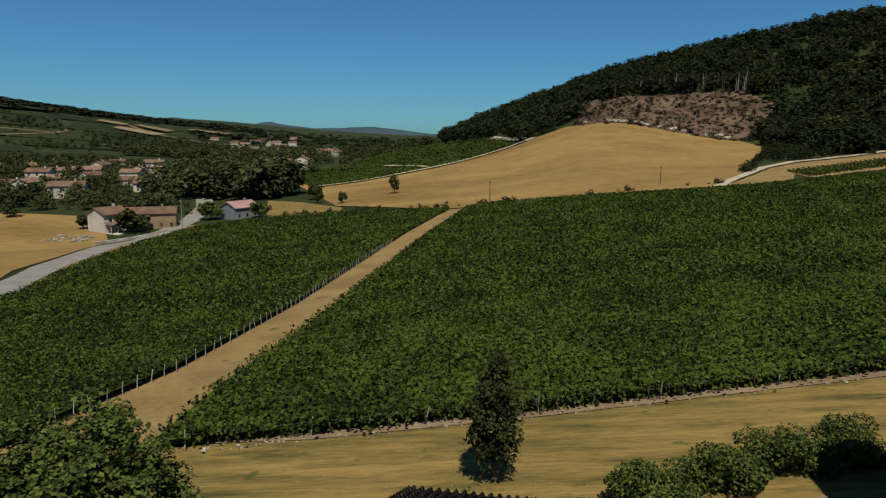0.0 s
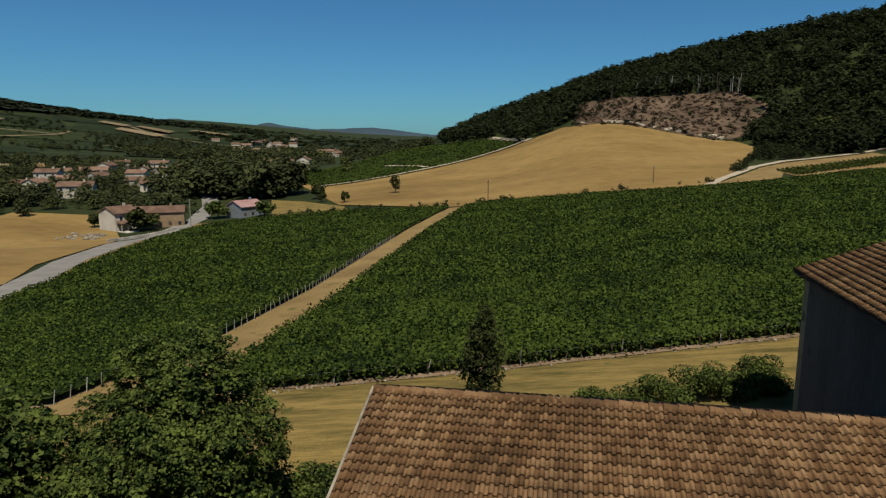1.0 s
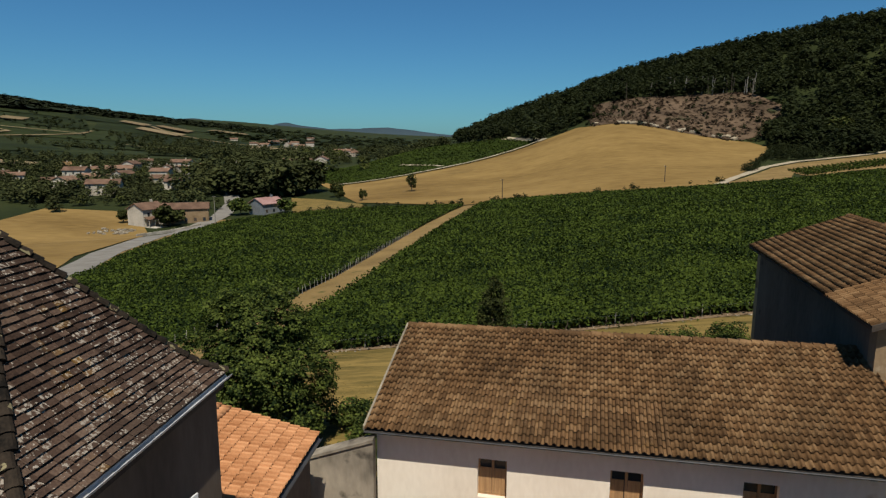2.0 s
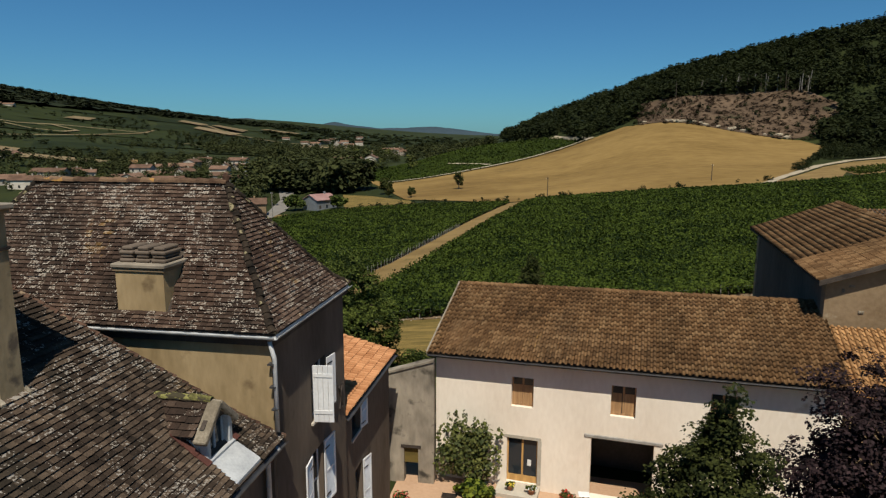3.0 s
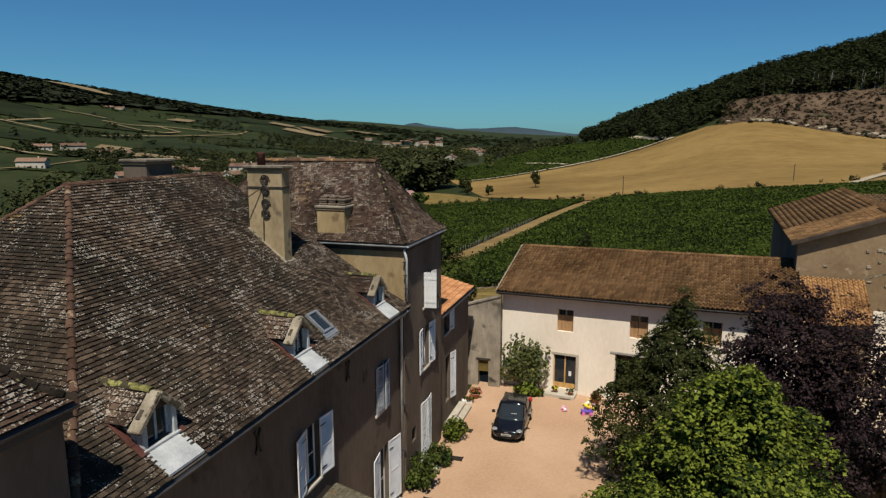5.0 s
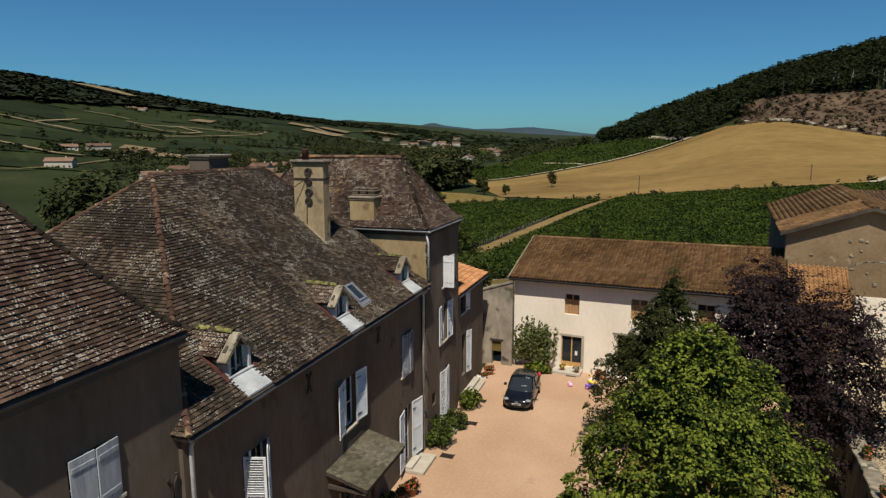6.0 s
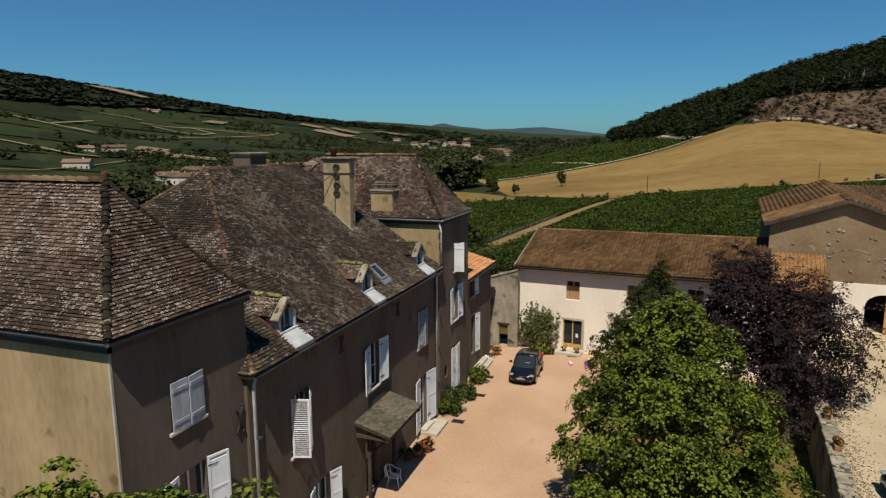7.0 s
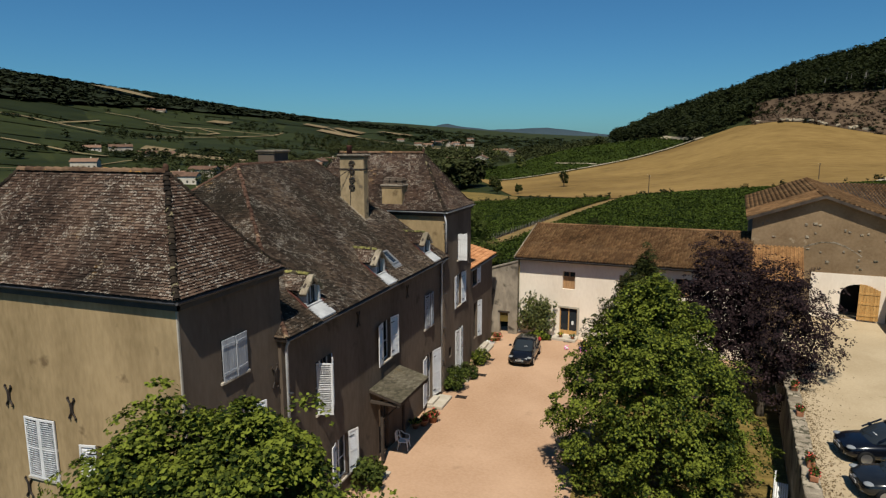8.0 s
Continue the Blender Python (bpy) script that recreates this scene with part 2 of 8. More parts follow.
M_LEAF_MID = material("shrub leaves", (0.01, 0.02, 0.004), (0.1, 0.125, 0.024), 0.8, 0.74, 0.0, None, 0.55, 4, None, 0, 0.28)
M_LEAF_PLUM = material("purple plum leaves", (0.006, 0.0038, 0.0042), (0.043, 0.025, 0.026), 0.8, 0.78, 0.0, None, 0.55, 4, None, 0, 0.15)
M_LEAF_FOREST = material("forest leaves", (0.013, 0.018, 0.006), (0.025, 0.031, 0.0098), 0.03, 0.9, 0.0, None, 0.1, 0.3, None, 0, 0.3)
M_LEAF_OLIVE = material("yellow-green leaves", (0.034, 0.0442, 0.0102), (0.0888, 0.0954, 0.0238), 0.05, 0.8, 0.0, None, 0.4, 0.4, None, 0, 0.15)
M_LEAF_CLIMBER = material("yellowish climber leaves", (0.0291, 0.0415, 0.00664), (0.141, 0.149, 0.0332), 1.0, 0.7, 0.0, None, 0.5, 5, None, 0, 0.25)
M_LEAF_DRY = material("dry brown leaves", (0.0747, 0.0498, 0.0249), (0.183, 0.124, 0.0622), 2.0, 0.9, 0.0, None, 0.4)
M_LEAF_VALLEY = material("grey-green tree leaves", (0.016, 0.021, 0.007), (0.06, 0.066, 0.022), 0.06, 0.9, 0.0, None, 0.25, 0.6, None, 0, 0.2)
M_BARK = material("grey-brown bark", (0.034, 0.0272, 0.0204), (0.109, 0.0888, 0.0681), 4, 0.95, 0.8, None, 0, 30, (1, 1, 0.3))
M_FLOWER_RED = material("red flowers", (0.3, 0.02, 0.02), (0.6, 0.06, 0.04), 3, 0.6, 0, None, 0.4)
M_FLOWER_YELLOW = material("yellow flowers", (0.6, 0.42, 0.03), (0.8, 0.65, 0.1), 3, 0.6, 0, None, 0.4)
M_FLOWER_PURPLE = material("violet flowers", (0.1, 0.04, 0.25), (0.25, 0.12, 0.5), 3, 0.6, 0, None, 0.4)
M_TERRACOTTA = material("terracotta", (0.217, 0.0888, 0.0476), (0.34, 0.164, 0.0888), 4, 0.8, 0.2)
M_PLASTIC = material("white plastic", (0.581, 0.581, 0.573), (0.664, 0.664, 0.656), 2, 0.4, 0.0)
M_CAR_BLACK = material("black car paint", (0.004, 0.004, 0.005), (0.008, 0.008, 0.01), 2, 0.15, 0.0, None, 0, None, None, 0.0, 0, 0.35)
M_CAR_BLUE = material("blue-black car paint", (0.003, 0.0035, 0.006), (0.005, 0.006, 0.01), 2, 0.18, 0.0, None, 0, None, None, 0.0, 0, 0.35)
M_CAR_GREY = material("dark grey car paint", (0.008, 0.009, 0.01), (0.014, 0.015, 0.016), 2, 0.2, 0.0, None, 0, None, None, 0.0, 0, 0.35)
M_RUBBER = material("tyre rubber", (0.00544, 0.00544, 0.00544), (0.0136, 0.0136, 0.0136), 8, 0.8, 0.1)
M_CHROME = material("brushed light alloy", (0.34, 0.34, 0.354), (0.476, 0.476, 0.49), 3, 0.3, 0.0, None, 0, None, None, 0.9)
M_LAMP_GLASS = glass_material("headlamp glass", (0.2, 0.21, 0.22), 0.08)
M_PLATE = material("white plate", (0.408, 0.408, 0.395), (0.476, 0.476, 0.463), 2, 0.5, 0.0)
M_RED_TILE = material("red clay roof", (0.085, 0.05, 0.034), (0.185, 0.112, 0.076), 0.3, 0.9, 0.3, None, 0.4, 4)
M_RED_METAL = material("faded red sheet roof", (0.2, 0.1, 0.085), (0.3, 0.18, 0.16), 0.3, 0.7, 0.2, None, 0.1, 2)
M_HILL_FAR = material("far wooded hills tinted with haze", (0.0266, 0.0432, 0.0548), (0.0432, 0.0614, 0.0747), 0.004, 0.95, 0.0, None, 0, 0.05)
M_DRY_BLADE = material("dry grass blades", (0.0996, 0.073, 0.0216), (0.224, 0.158, 0.0539), 0.4, 0.9, 0.0, None, 0.25, 5)
M_HOUSE_PALE = material("pale house render", (0.27, 0.235, 0.185), (0.52, 0.465, 0.385), 0.15, 0.95, 0.1, None, 0.3, 2)
M_LEAD = material("pale weathered lead", (0.3, 0.305, 0.31), (0.48, 0.485, 0.48), 2, 0.7, 0.1, None, 0.1, None, None, 0.1)
M_FLASHING = material("dark red flashing", (0.05, 0.02, 0.016), (0.11, 0.045, 0.035), 3, 0.8, 0.3)
M_MOSS = material("yellow mossy mortar", (0.06, 0.055, 0.02), (0.27, 0.25, 0.085), 6, 0.95, 0.8, ((0.05, 0.042, 0.025), 7, 0.4), 0.3)
M_CHIMNEY = material("patchy ochre chimney render", (0.2, 0.15, 0.085), (0.36, 0.275, 0.165), 1.2, 0.95, 0.4, ((0.13, 0.1, 0.07), 1.6, 0.3), 0, 8, (1, 1, 0.5))


# ---------------------------------------------------------------- building blocks
def thing(name, label, category, group="", at=(0, 0, 0), turn=0.0, kind=""):
    """An Empty that parents the parts of one thing, at its base."""
    ob = new(name)
    ob.empty_display_size = 0.2
    ob.matrix_world = pose(*at, 0, 0, turn)
    return tagged(ob, label, category, group, kind)


def link_mesh(name, me, mat, parent=None, label="", smooth_faces=False):
    for m in mat if isinstance(mat, (list, tuple)) else [mat]:
        me.materials.append(m)
    if smooth_faces:
        me.polygons.foreach_set("use_smooth", [True] * len(me.polygons))
    ob = new(name, me)
    ob.parent = parent
    return tagged(ob, label)


def part(name, bm, mat, parent=None, label="", smooth_faces=False):
    """Links a bmesh as one mesh object under a thing or a part."""
    me = bpy.data.meshes.new(name)
    bm.to_mesh(me)
    bm.free()
    return link_mesh(name, me, mat, parent, label, smooth_faces)


def arrays(name, verts, quads, mat, parent=None, label="", smooth_faces=False):
    """Links a mesh from arrays of corners and quads (or triangles)."""
    verts, quads = np.asarray(verts, np.float32), np.asarray(quads, np.int32)
    me = bpy.data.meshes.new(name)
    k = quads.shape[1]
    me.vertices.add(len(verts))
    me.vertices.foreach_set("co", verts.ravel())
    me.loops.add(quads.size)
    me.loops.foreach_set("vertex_index", quads.ravel())
    me.polygons.add(len(quads))
    me.polygons.foreach_set("loop_start", np.arange(0, quads.size, k, dtype=np.int32))
    me.update(calc_edges=True)
    me.validate()
    return link_mesh(name, me, mat, parent, label, smooth_faces)


def box(bm, x0, y0, z0, x1, y1, z1, m=None, bevel=0.0):
    """Adds a box between two corners, turned by m."""
    r = bmesh.ops.create_cube(bm, size=1.0, matrix=Matrix.Translation(((x0 + x1) / 2, (y0 + y1) / 2, (z0 + z1) / 2)) @ Matrix.Diagonal((abs(x1 - x0), abs(y1 - y0), abs(z1 - z0), 1)))
    vs = r["verts"]
    if bevel:
        es = list({e for v in vs for e in v.link_edges})
        vs = list({v for f in bmesh.ops.bevel(bm, geom=es, offset=bevel, segments=1, affect="EDGES")["faces"] for v in f.verts} | {v for v in vs if v.is_valid})
    if m is not None:
        bmesh.ops.transform(bm, matrix=m, verts=vs)
    return vs


def solid(x0, y0, z0, x1, y1, z1, m=None, bevel=0.0):
    bm = bmesh.new()
    box(bm, x0, y0, z0, x1, y1, z1, m, bevel)
    return bm


def tube(bm, points, radius, sides=8, closed=False):
    """A round rod along points; radius is one number or one for each point."""
    pts = [Vector(p) for p in points]
    rad = radius if isinstance(radius, (list, tuple)) else [radius] * len(pts)
    rings = []
    for i, p in enumerate(pts):
        d = (pts[min(i + 1, len(pts) - 1)] - pts[max(i - 1, 0)]).normalized()
        a = d.orthogonal().normalized() if i == 0 else (prev - d * prev.dot(d)).normalized()
        prev = a
        c = d.cross(a)
        rings.append([bm.verts.new(p + (a * math.cos(2 * math.pi * k / sides) + c * math.sin(2 * math.pi * k / sides)) * rad[i]) for k in range(sides)])
    for r0, r1 in zip(rings, rings[1:]):
        for k in range(sides):
            bm.faces.new((r0[k], r0[(k + 1) % sides], r1[(k + 1) % sides], r1[k]))
    bm.faces.new(list(reversed(rings[0])))
    bm.faces.new(rings[-1])
    return bm


def rod(points, radius, sides=8):
    return tube(bmesh.new(), points, radius, sides)


def prism(bm, outline, axis, a, b):
    """A solid of the outline (pairs) drawn out along axis x, y or z from a to b."""
    put = {"x": lambda p, d: (d, p[0], p[1]), "y": lambda p, d: (p[0], d, p[1]), "z": lambda p, d: (p[0], p[1], d)}[axis]
    lo, hi = [bm.verts.new(put(p, a)) for p in outline], [bm.verts.new(put(p, b)) for p in outline]
    bm.faces.new(lo)
    bm.faces.new(list(reversed(hi)))
    for i in range(len(lo)):
        j = (i + 1) % len(lo)
        bm.faces.new((lo[j], lo[i], hi[i], hi[j]))
    bmesh.ops.recalc_face_normals(bm, faces=bm.faces)
    return bm


def lathe(bm, profile, sides=12, centre=(0, 0, 0)):
    """A turned body from (radius, height) pairs."""
    rings = [[bm.verts.new((centre[0] + r * math.cos(2 * math.pi * k / sides), centre[1] + r * math.sin(2 * math.pi * k / sides), centre[2] + z)) for k in range(sides)] for r, z in profile]
    for r0, r1 in zip(rings, rings[1:]):
        for k in range(sides):
            bm.faces.new((r0[k], r0[(k + 1) % sides], r1[(k + 1) % sides], r1[k]))
    bm.faces.new(list(reversed(rings[0])))
    bm.faces.new(rings[-1])
    return bm


def wall_panel(length, height, thick, holes, slope=None):
    """A wall along x from 0 to length, its outer face at y = 0 and its inner at y = thick, with openings (x0, z0, x1, z1) right through.
    slope: (height at 0, height at length) where the top is not level."""
    bm = bmesh.new()
    xs = sorted({0.0, length, *[v for q in holes for v in (q[0], q[2])]})
    zs = sorted({0.0, height, *[v for q in holes for v in (q[1], q[3])]})
    nx, nz = len(xs) - 1, len(zs) - 1

    def full(i, j):
        if not (0 <= i < nx and 0 <= j < nz):
            return False
        cx, cz = (xs[i] + xs[i + 1]) / 2, (zs[j] + zs[j + 1]) / 2
        return not any(q[0] < cx < q[2] and q[1] < cz < q[3] for q in holes)

    cache = {}

    def v(i, j, back):
        key = (i, j, back)
        if key not in cache:
            z = zs[j]
            if slope and j == nz:
                z = slope[0] + (slope[1] - slope[0]) * xs[i] / length
            cache[key] = bm.verts.new((xs[i], thick if back else 0.0, z))
        return cache[key]

    for i in range(nx):
        for j in range(nz):
            if not full(i, j):
                continue
            bm.faces.new((v(i, j, 0), v(i + 1, j, 0), v(i + 1, j + 1, 0), v(i, j + 1, 0)))
            bm.faces.new((v(i, j, 1), v(i, j + 1, 1), v(i + 1, j + 1, 1), v(i + 1, j, 1)))
            if not full(i - 1, j):
                bm.faces.new((v(i, j, 0), v(i, j + 1, 0), v(i, j + 1, 1), v(i, j, 1)))
            if not full(i + 1, j):
                bm.faces.new((v(i + 1, j, 0), v(i + 1, j, 1), v(i + 1, j + 1, 1), v(i + 1, j + 1, 0)))
            if not full(i, j - 1):
                bm.faces.new((v(i, j, 0), v(i, j, 1), v(i + 1, j, 1), v(i + 1, j, 0)))
            if not full(i, j + 1):
                bm.faces.new((v(i, j + 1, 0), v(i + 1, j + 1, 0), v(i + 1, j + 1, 1), v(i, j + 1, 1)))
    return bm


# ---- roofs: the deck below, and tiles laid course by course
FLAT_TILE = ([(0, 0, 0.045), (1, 0, 0.045), (1, 1, 0.0), (0, 1, 0.0), (0.02, 0.3, 0.004), (0.98, 0.3, 0.004)], [(0, 1, 2, 3), (4, 5, 1, 0), (4, 0, 3, 3), (1, 5, 2, 2)])
HUMP = [(0.0, 0.0), (0.34, 0.0), (0.46, 0.07), (0.66, 0.105), (0.87, 0.07), (1.0, 0.0)]


def roman_tile(foot=0.065):
    vs, fs, n = [], [], len(HUMP)
    for yy, dz in ((0, foot), (1, 0.0)):
        vs += [(x, yy, z + dz) for x, z in HUMP]
    vs += [(x, 0.16, 0.0 if z == 0 else z - 0.012) for x, z in HUMP]
    for i in range(n - 1):
        fs += [(i, i + 1, n + i + 1, n + i), (2 * n + i, 2 * n + i + 1, i + 1, i)]
    return vs, fs


ROMAN_TILE = roman_tile()
WORN_TILE = roman_tile(0.03)


class RoofFace:
    """One slope: from a along the eave to b; profile: (run inward, height above the eave) pairs; left, right: how far the sides step in per metre of run."""

    def __init__(self, a, b, profile, left=0.0, right=0.0):
        self.a, self.b = Vector(a), Vector(b)
        self.e = (self.b - self.a).normalized()
        self.length = (self.b - self.a).length
        self.n = Vector((-self.e.y, self.e.x, 0)).normalized()
        self.profile, self.left, self.right = profile, left, right
        self.steps = [0.0]
        for (r0, h0), (r1, h1) in zip(profile, profile[1:]):
            self.steps.append(self.steps[-1] + math.hypot(r1 - r0, h1 - h0))

    def at(self, u, s):
        """The point u along the eave and s up the slope, and the way upward there."""
        i = 0
        while i < len(self.steps) - 2 and s > self.steps[i + 1]:
            i += 1
        f = (s - self.steps[i]) / (self.steps[i + 1] - self.steps[i])
        (r0, h0), (r1, h1) = self.profile[i], self.profile[i + 1]
        r, h = r0 + (r1 - r0) * f, h0 + (h1 - h0) * f
        up = (self.n * (r1 - r0) + Vector((0, 0, h1 - h0))).normalized()
        return self.a + self.e * u + self.n * r + Vector((0, 0, h)), up, r

    def span(self, r):
        return self.left * r, self.length - self.right * r

    def deck(self, bm, drop=0.0):
        rows = []
        for r, h in self.profile:
            u0, u1 = self.span(r)
            p = self.a + self.n * r + Vector((0, 0, h - drop))
            rows.append((bm.verts.new(p + self.e * u0), bm.verts.new(p + self.e * max(u1, u0 + 0.01))))
        for (a, b), (c, d) in zip(rows, rows[1:]):
            bm.faces.new((a, b, d, c))

    def tiles(self, width, gauge, skip=None, stagger=True):
        """A matrix for each tile, its foot left corner at the origin."""
        out, s, k = [], 0.0, 0
        while s < self.steps[-1] - 0.02:
            p, up, r = self.at(0, s)
            u0, u1 = self.span(r)
            u = u0 - (0.5 * width if k % 2 and stagger else 0.0)
            while u < u1 - 0.02:
                w = min(width, u1 - u)
                start = max(u, u0)
                w -= start - u
                if w > 0.03 and not (skip and skip(*self.at(start + w / 2, s + gauge / 2)[0])):
                    p = self.at(start, s)[0]
                    nrm = self.e.cross(up)
                    m = Matrix((self.e, up, nrm)).transposed().to_4x4()
                    m.translation = p + nrm * (0.03 + random.uniform(0, 0.012)) + up * random.uniform(-0.008, 0.008)
                    out.append(m @ Matrix.Rotation(random.gauss(0, 0.006), 4, "Z") @ Matrix.Diagonal((w * 0.975, min(gauge * 1.22, self.steps[-1] - s + 0.03), 1, 1)))
                u += width
            s += gauge
            k += 1
        return out


def lay_tiles(name, faces, width, gauge, shape, mat, parent, singly=None, most=290, skip=None):
    """Tiles over slopes: those in the stretch singly(x, y, z) as parts of their own, the rest joined."""
    ms = [m for f in faces for m in f.tiles(width, gauge, skip, shape is FLAT_TILE)]
    vs, fs = shape
    vs = np.array(vs)
    one = bpy.data.meshes.new(name)
    one.from_pydata([tuple(v) for v in vs], [], [tuple(dict.fromkeys(f)) for f in fs])
    one.materials.append(mat)
    rest, count = [], 0
    for m in ms:
        if singly and count < most and singly(*m.translation):
            ob = new(name, one)
            ob.parent = parent
            ob.matrix_basis = m
            count += 1
        else:
            rest.append(np.array(m))
    if rest:
        R = np.array(rest)
        V = np.einsum("kij,nj->kni", R[:, :3, :3], vs) + R[:, None, :3, 3]
        tri = [f for f in fs]
        quads = [f for f in tri if len(set(f)) == 4]
        tris = [tuple(dict.fromkeys(f)) for f in tri if len(set(f)) == 3]
        base = (np.arange(len(R)) * len(vs))[:, None, None]
        Q = (base + np.array(quads)[None]).reshape(-1, 4)
        me_faces = Q
        if tris:
            T3 = (base + np.array(tris)[None]).reshape(-1, 3)
            me_faces = [tuple(q) for q in Q.tolist()] + [tuple(q) for q in T3.tolist()]
            me = bpy.data.meshes.new(name + "s")
            me.from_pydata(V.reshape(-1, 3).tolist(), [], me_faces)
            ob = link_mesh(name + "s", me, mat, parent)
        else:
            ob = arrays(name + "s", V.reshape(-1, 3), Q, mat, parent)
        tagged(ob, kind="stuff")


def ridge_run(p0, p1, parent, mat, radius=0.12, step=0.38, label=""):
    """Half-round cover tiles along a ridge or a hip, as one part."""
    p0, p1 = Vector(p0), Vector(p1)
    d = p1 - p0
    n = max(int(d.length / step), 1)
    bm = bmesh.new()
    dn = d.normalized()
    side = dn.cross(Vector((0, 0, 1))).normalized()
    up = side.cross(dn)
    for i in range(n):
        c0, c1 = p0 + d * (i / n), p0 + d * ((i + 1.12) / n)
        j = random.uniform(-0.025, 0.025)
        rings = []
        for c, r, lift in ((c0, radius * 1.12, 0.02), (c1, radius * 0.92, 0.0)):
            rings.append([bm.verts.new(c + side * (r * math.cos(a) + j) + up * (r * math.sin(a) * 0.9 - 0.02 + lift)) for a in [math.pi * k / 6 for k in range(7)]])
        for k in range(6):
            bm.faces.new((rings[0][k], rings[0][k + 1], rings[1][k + 1], rings[1][k]))
        bm.faces.new(rings[0])
    return part("ridge_tiles", bm, mat, parent, label)


# ---- leaves
def leaf_quads(centres, normals, size, rng):
    """Kite-shaped leaves at centres, facing normals; arrays of corners and quads."""
    n = len(centres)
    nr = normals / np.maximum(np.linalg.norm(normals, axis=1, keepdims=True), 1e-6)
    ref = rng.normal(size=(n, 3))
    a = np.cross(nr, ref)
    a /= np.maximum(np.linalg.norm(a, axis=1, keepdims=True), 1e-6)
    c = np.cross(nr, a)
    s = size * rng.uniform(0.6, 1.3, (n, 1))
    fold = nr * s * rng.uniform(-0.25, 0.35, (n, 1))
    v = np.stack([centres - a * s * 0.55, centres + c * s * 0.42 + fold, centres + a * s * 0.6, centres - c * s * 0.42 + fold], 1)
    q = np.arange(4 * n).reshape(n, 4)
    return v.reshape(-1, 3), q


def blob_leaves(blobs, count, size, rng, up=0.6, hollow=0.72):
    """Leaves over a heap of ellipsoids (x, y, z, rx, ry, rz)."""
    bl = np.array(blobs, float)
    w = (bl[:, 3] * bl[:, 4] + bl[:, 3] * bl[:, 5] + bl[:, 4] * bl[:, 5])
    idx = rng.choice(len(bl), count, p=w / w.sum())
    d = rng.normal(size=(count, 3))
    d /= np.linalg.norm(d, axis=1, keepdims=True)
    r = rng.uniform(hollow, 1.06, (count, 1))
    c = bl[idx, :3] + d * r * bl[idx, 3:]
    nrm = d / bl[idx, 3:] * bl[idx, 3:].mean(1, keepdims=True) + rng.normal(size=(count, 3)) * 0.55
    nrm[:, 2] += up
    return leaf_quads(c, nrm, size, rng)


def crown_blobs(rng, centre, radii, n, small=0.36, low=-0.6):
    """Clumps spread over an ellipsoid crown."""
    out = [(*centre, radii[0] * 0.62, radii[1] * 0.62, radii[2] * 0.62)]
    for _ in range(n):
        d = rng.normal(size=3)
        d /= np.linalg.norm(d)
        d[2] = max(d[2], low)
        k = rng.uniform(0.58, 0.92)
        s = small * rng.uniform(0.65, 1.25)
        out.append((*(np.array(centre) + d * k * np.array(radii)), radii[0] * s, radii[1] * s, radii[2] * s))
    return out


def limbs(bm, base, crown, height, radius, rng, n=6):
    """A tapered trunk that leans a little, and limbs into the crown."""
    b, c = Vector(base), Vector(crown)
    mid = b.lerp(c, 0.5) + Vector((rng.uniform(-0.15, 0.15), rng.uniform(-0.15, 0.15), 0))
    tube(bm, [b - Vector((0, 0, 0.15)), b + Vector((0, 0, 0.25)), mid, c], [radius * 1.35, radius, radius * 0.8, radius * 0.35], 8)
    for i in range(n):
        a = 2 * math.pi * (i + rng.uniform(-0.3, 0.3)) / n
        start = b.lerp(c, rng.uniform(0.4, 0.8))
        end = start + Vector((math.cos(a), math.sin(a), rng.uniform(0.35, 1.0))) * height
        tube(bm, [start, start.lerp(end, 0.5) + Vector((0, 0, 0.1 * height)), end], [radius * 0.45, radius * 0.3, radius * 0.08], 6)


def leafy_tree(name, base, centre, radii, label, leaf, count, size, seed, clumps=40, trunk=0.2, category="tree", group="", small=0.36, low=-0.6, extra=()):
    rng = np.random.default_rng(seed)
    t = thing(name, label, category, group, base)
    rel = np.array(centre) - np.array(base)
    bm = bmesh.new()
    limbs(bm, (0, 0, 0), tuple(rel + np.array((0, 0, radii[2] * 0.25))), min(radii) * 0.75, trunk, rng)
    part("trunk", bm, M_BARK, t, "", True)
    blobs = crown_blobs(rng, rel, radii, clumps, small, low) + [tuple(np.array(e) - np.array((*base, 0, 0, 0))) for e in extra]
    v, q = blob_leaves(blobs, count, size, rng)
    arrays("crown", v, q, leaf, t)
    return t


def pad_leaves(tips, ways, per, size, spread, rng, lift=0.8):
    """Leaves in small domed tiers at twig tips, so that each tier is light above and dark below."""
    n = len(tips)
    w = ways / np.maximum(np.linalg.norm(ways, axis=1, keepdims=True), 1e-6)
    axis = 0.5 * w + rng.normal(size=(n, 3)) * 0.22
    axis[:, 2] += lift
    axis /= np.linalg.norm(axis, axis=1, keepdims=True)
    a = np.cross(axis, rng.normal(size=(n, 3)))
    a /= np.linalg.norm(a, axis=1, keepdims=True)
    b = np.cross(axis, a)
    reach = spread * rng.uniform(0.55, 1.3, n)
    t, ax, a, b, k = (np.repeat(v, per, 0) for v in (tips, axis, a, b, reach))
    r = k * np.sqrt(rng.random(n * per))
    th = rng.uniform(0, 2 * np.pi, n * per)
    r *= 1 + 0.3 * np.sin(3 * th + 40 * k)
    side = a * (r * np.cos(th))[:, None] + b * (r * np.sin(th))[:, None]
    c = t + side + ax * (rng.normal(0, 0.13, n * per) * k - 0.45 * r ** 2 / spread)[:, None]
    return leaf_quads(c, ax + side / spread * 0.5 + rng.normal(size=c.shape) * 0.33, size, rng)


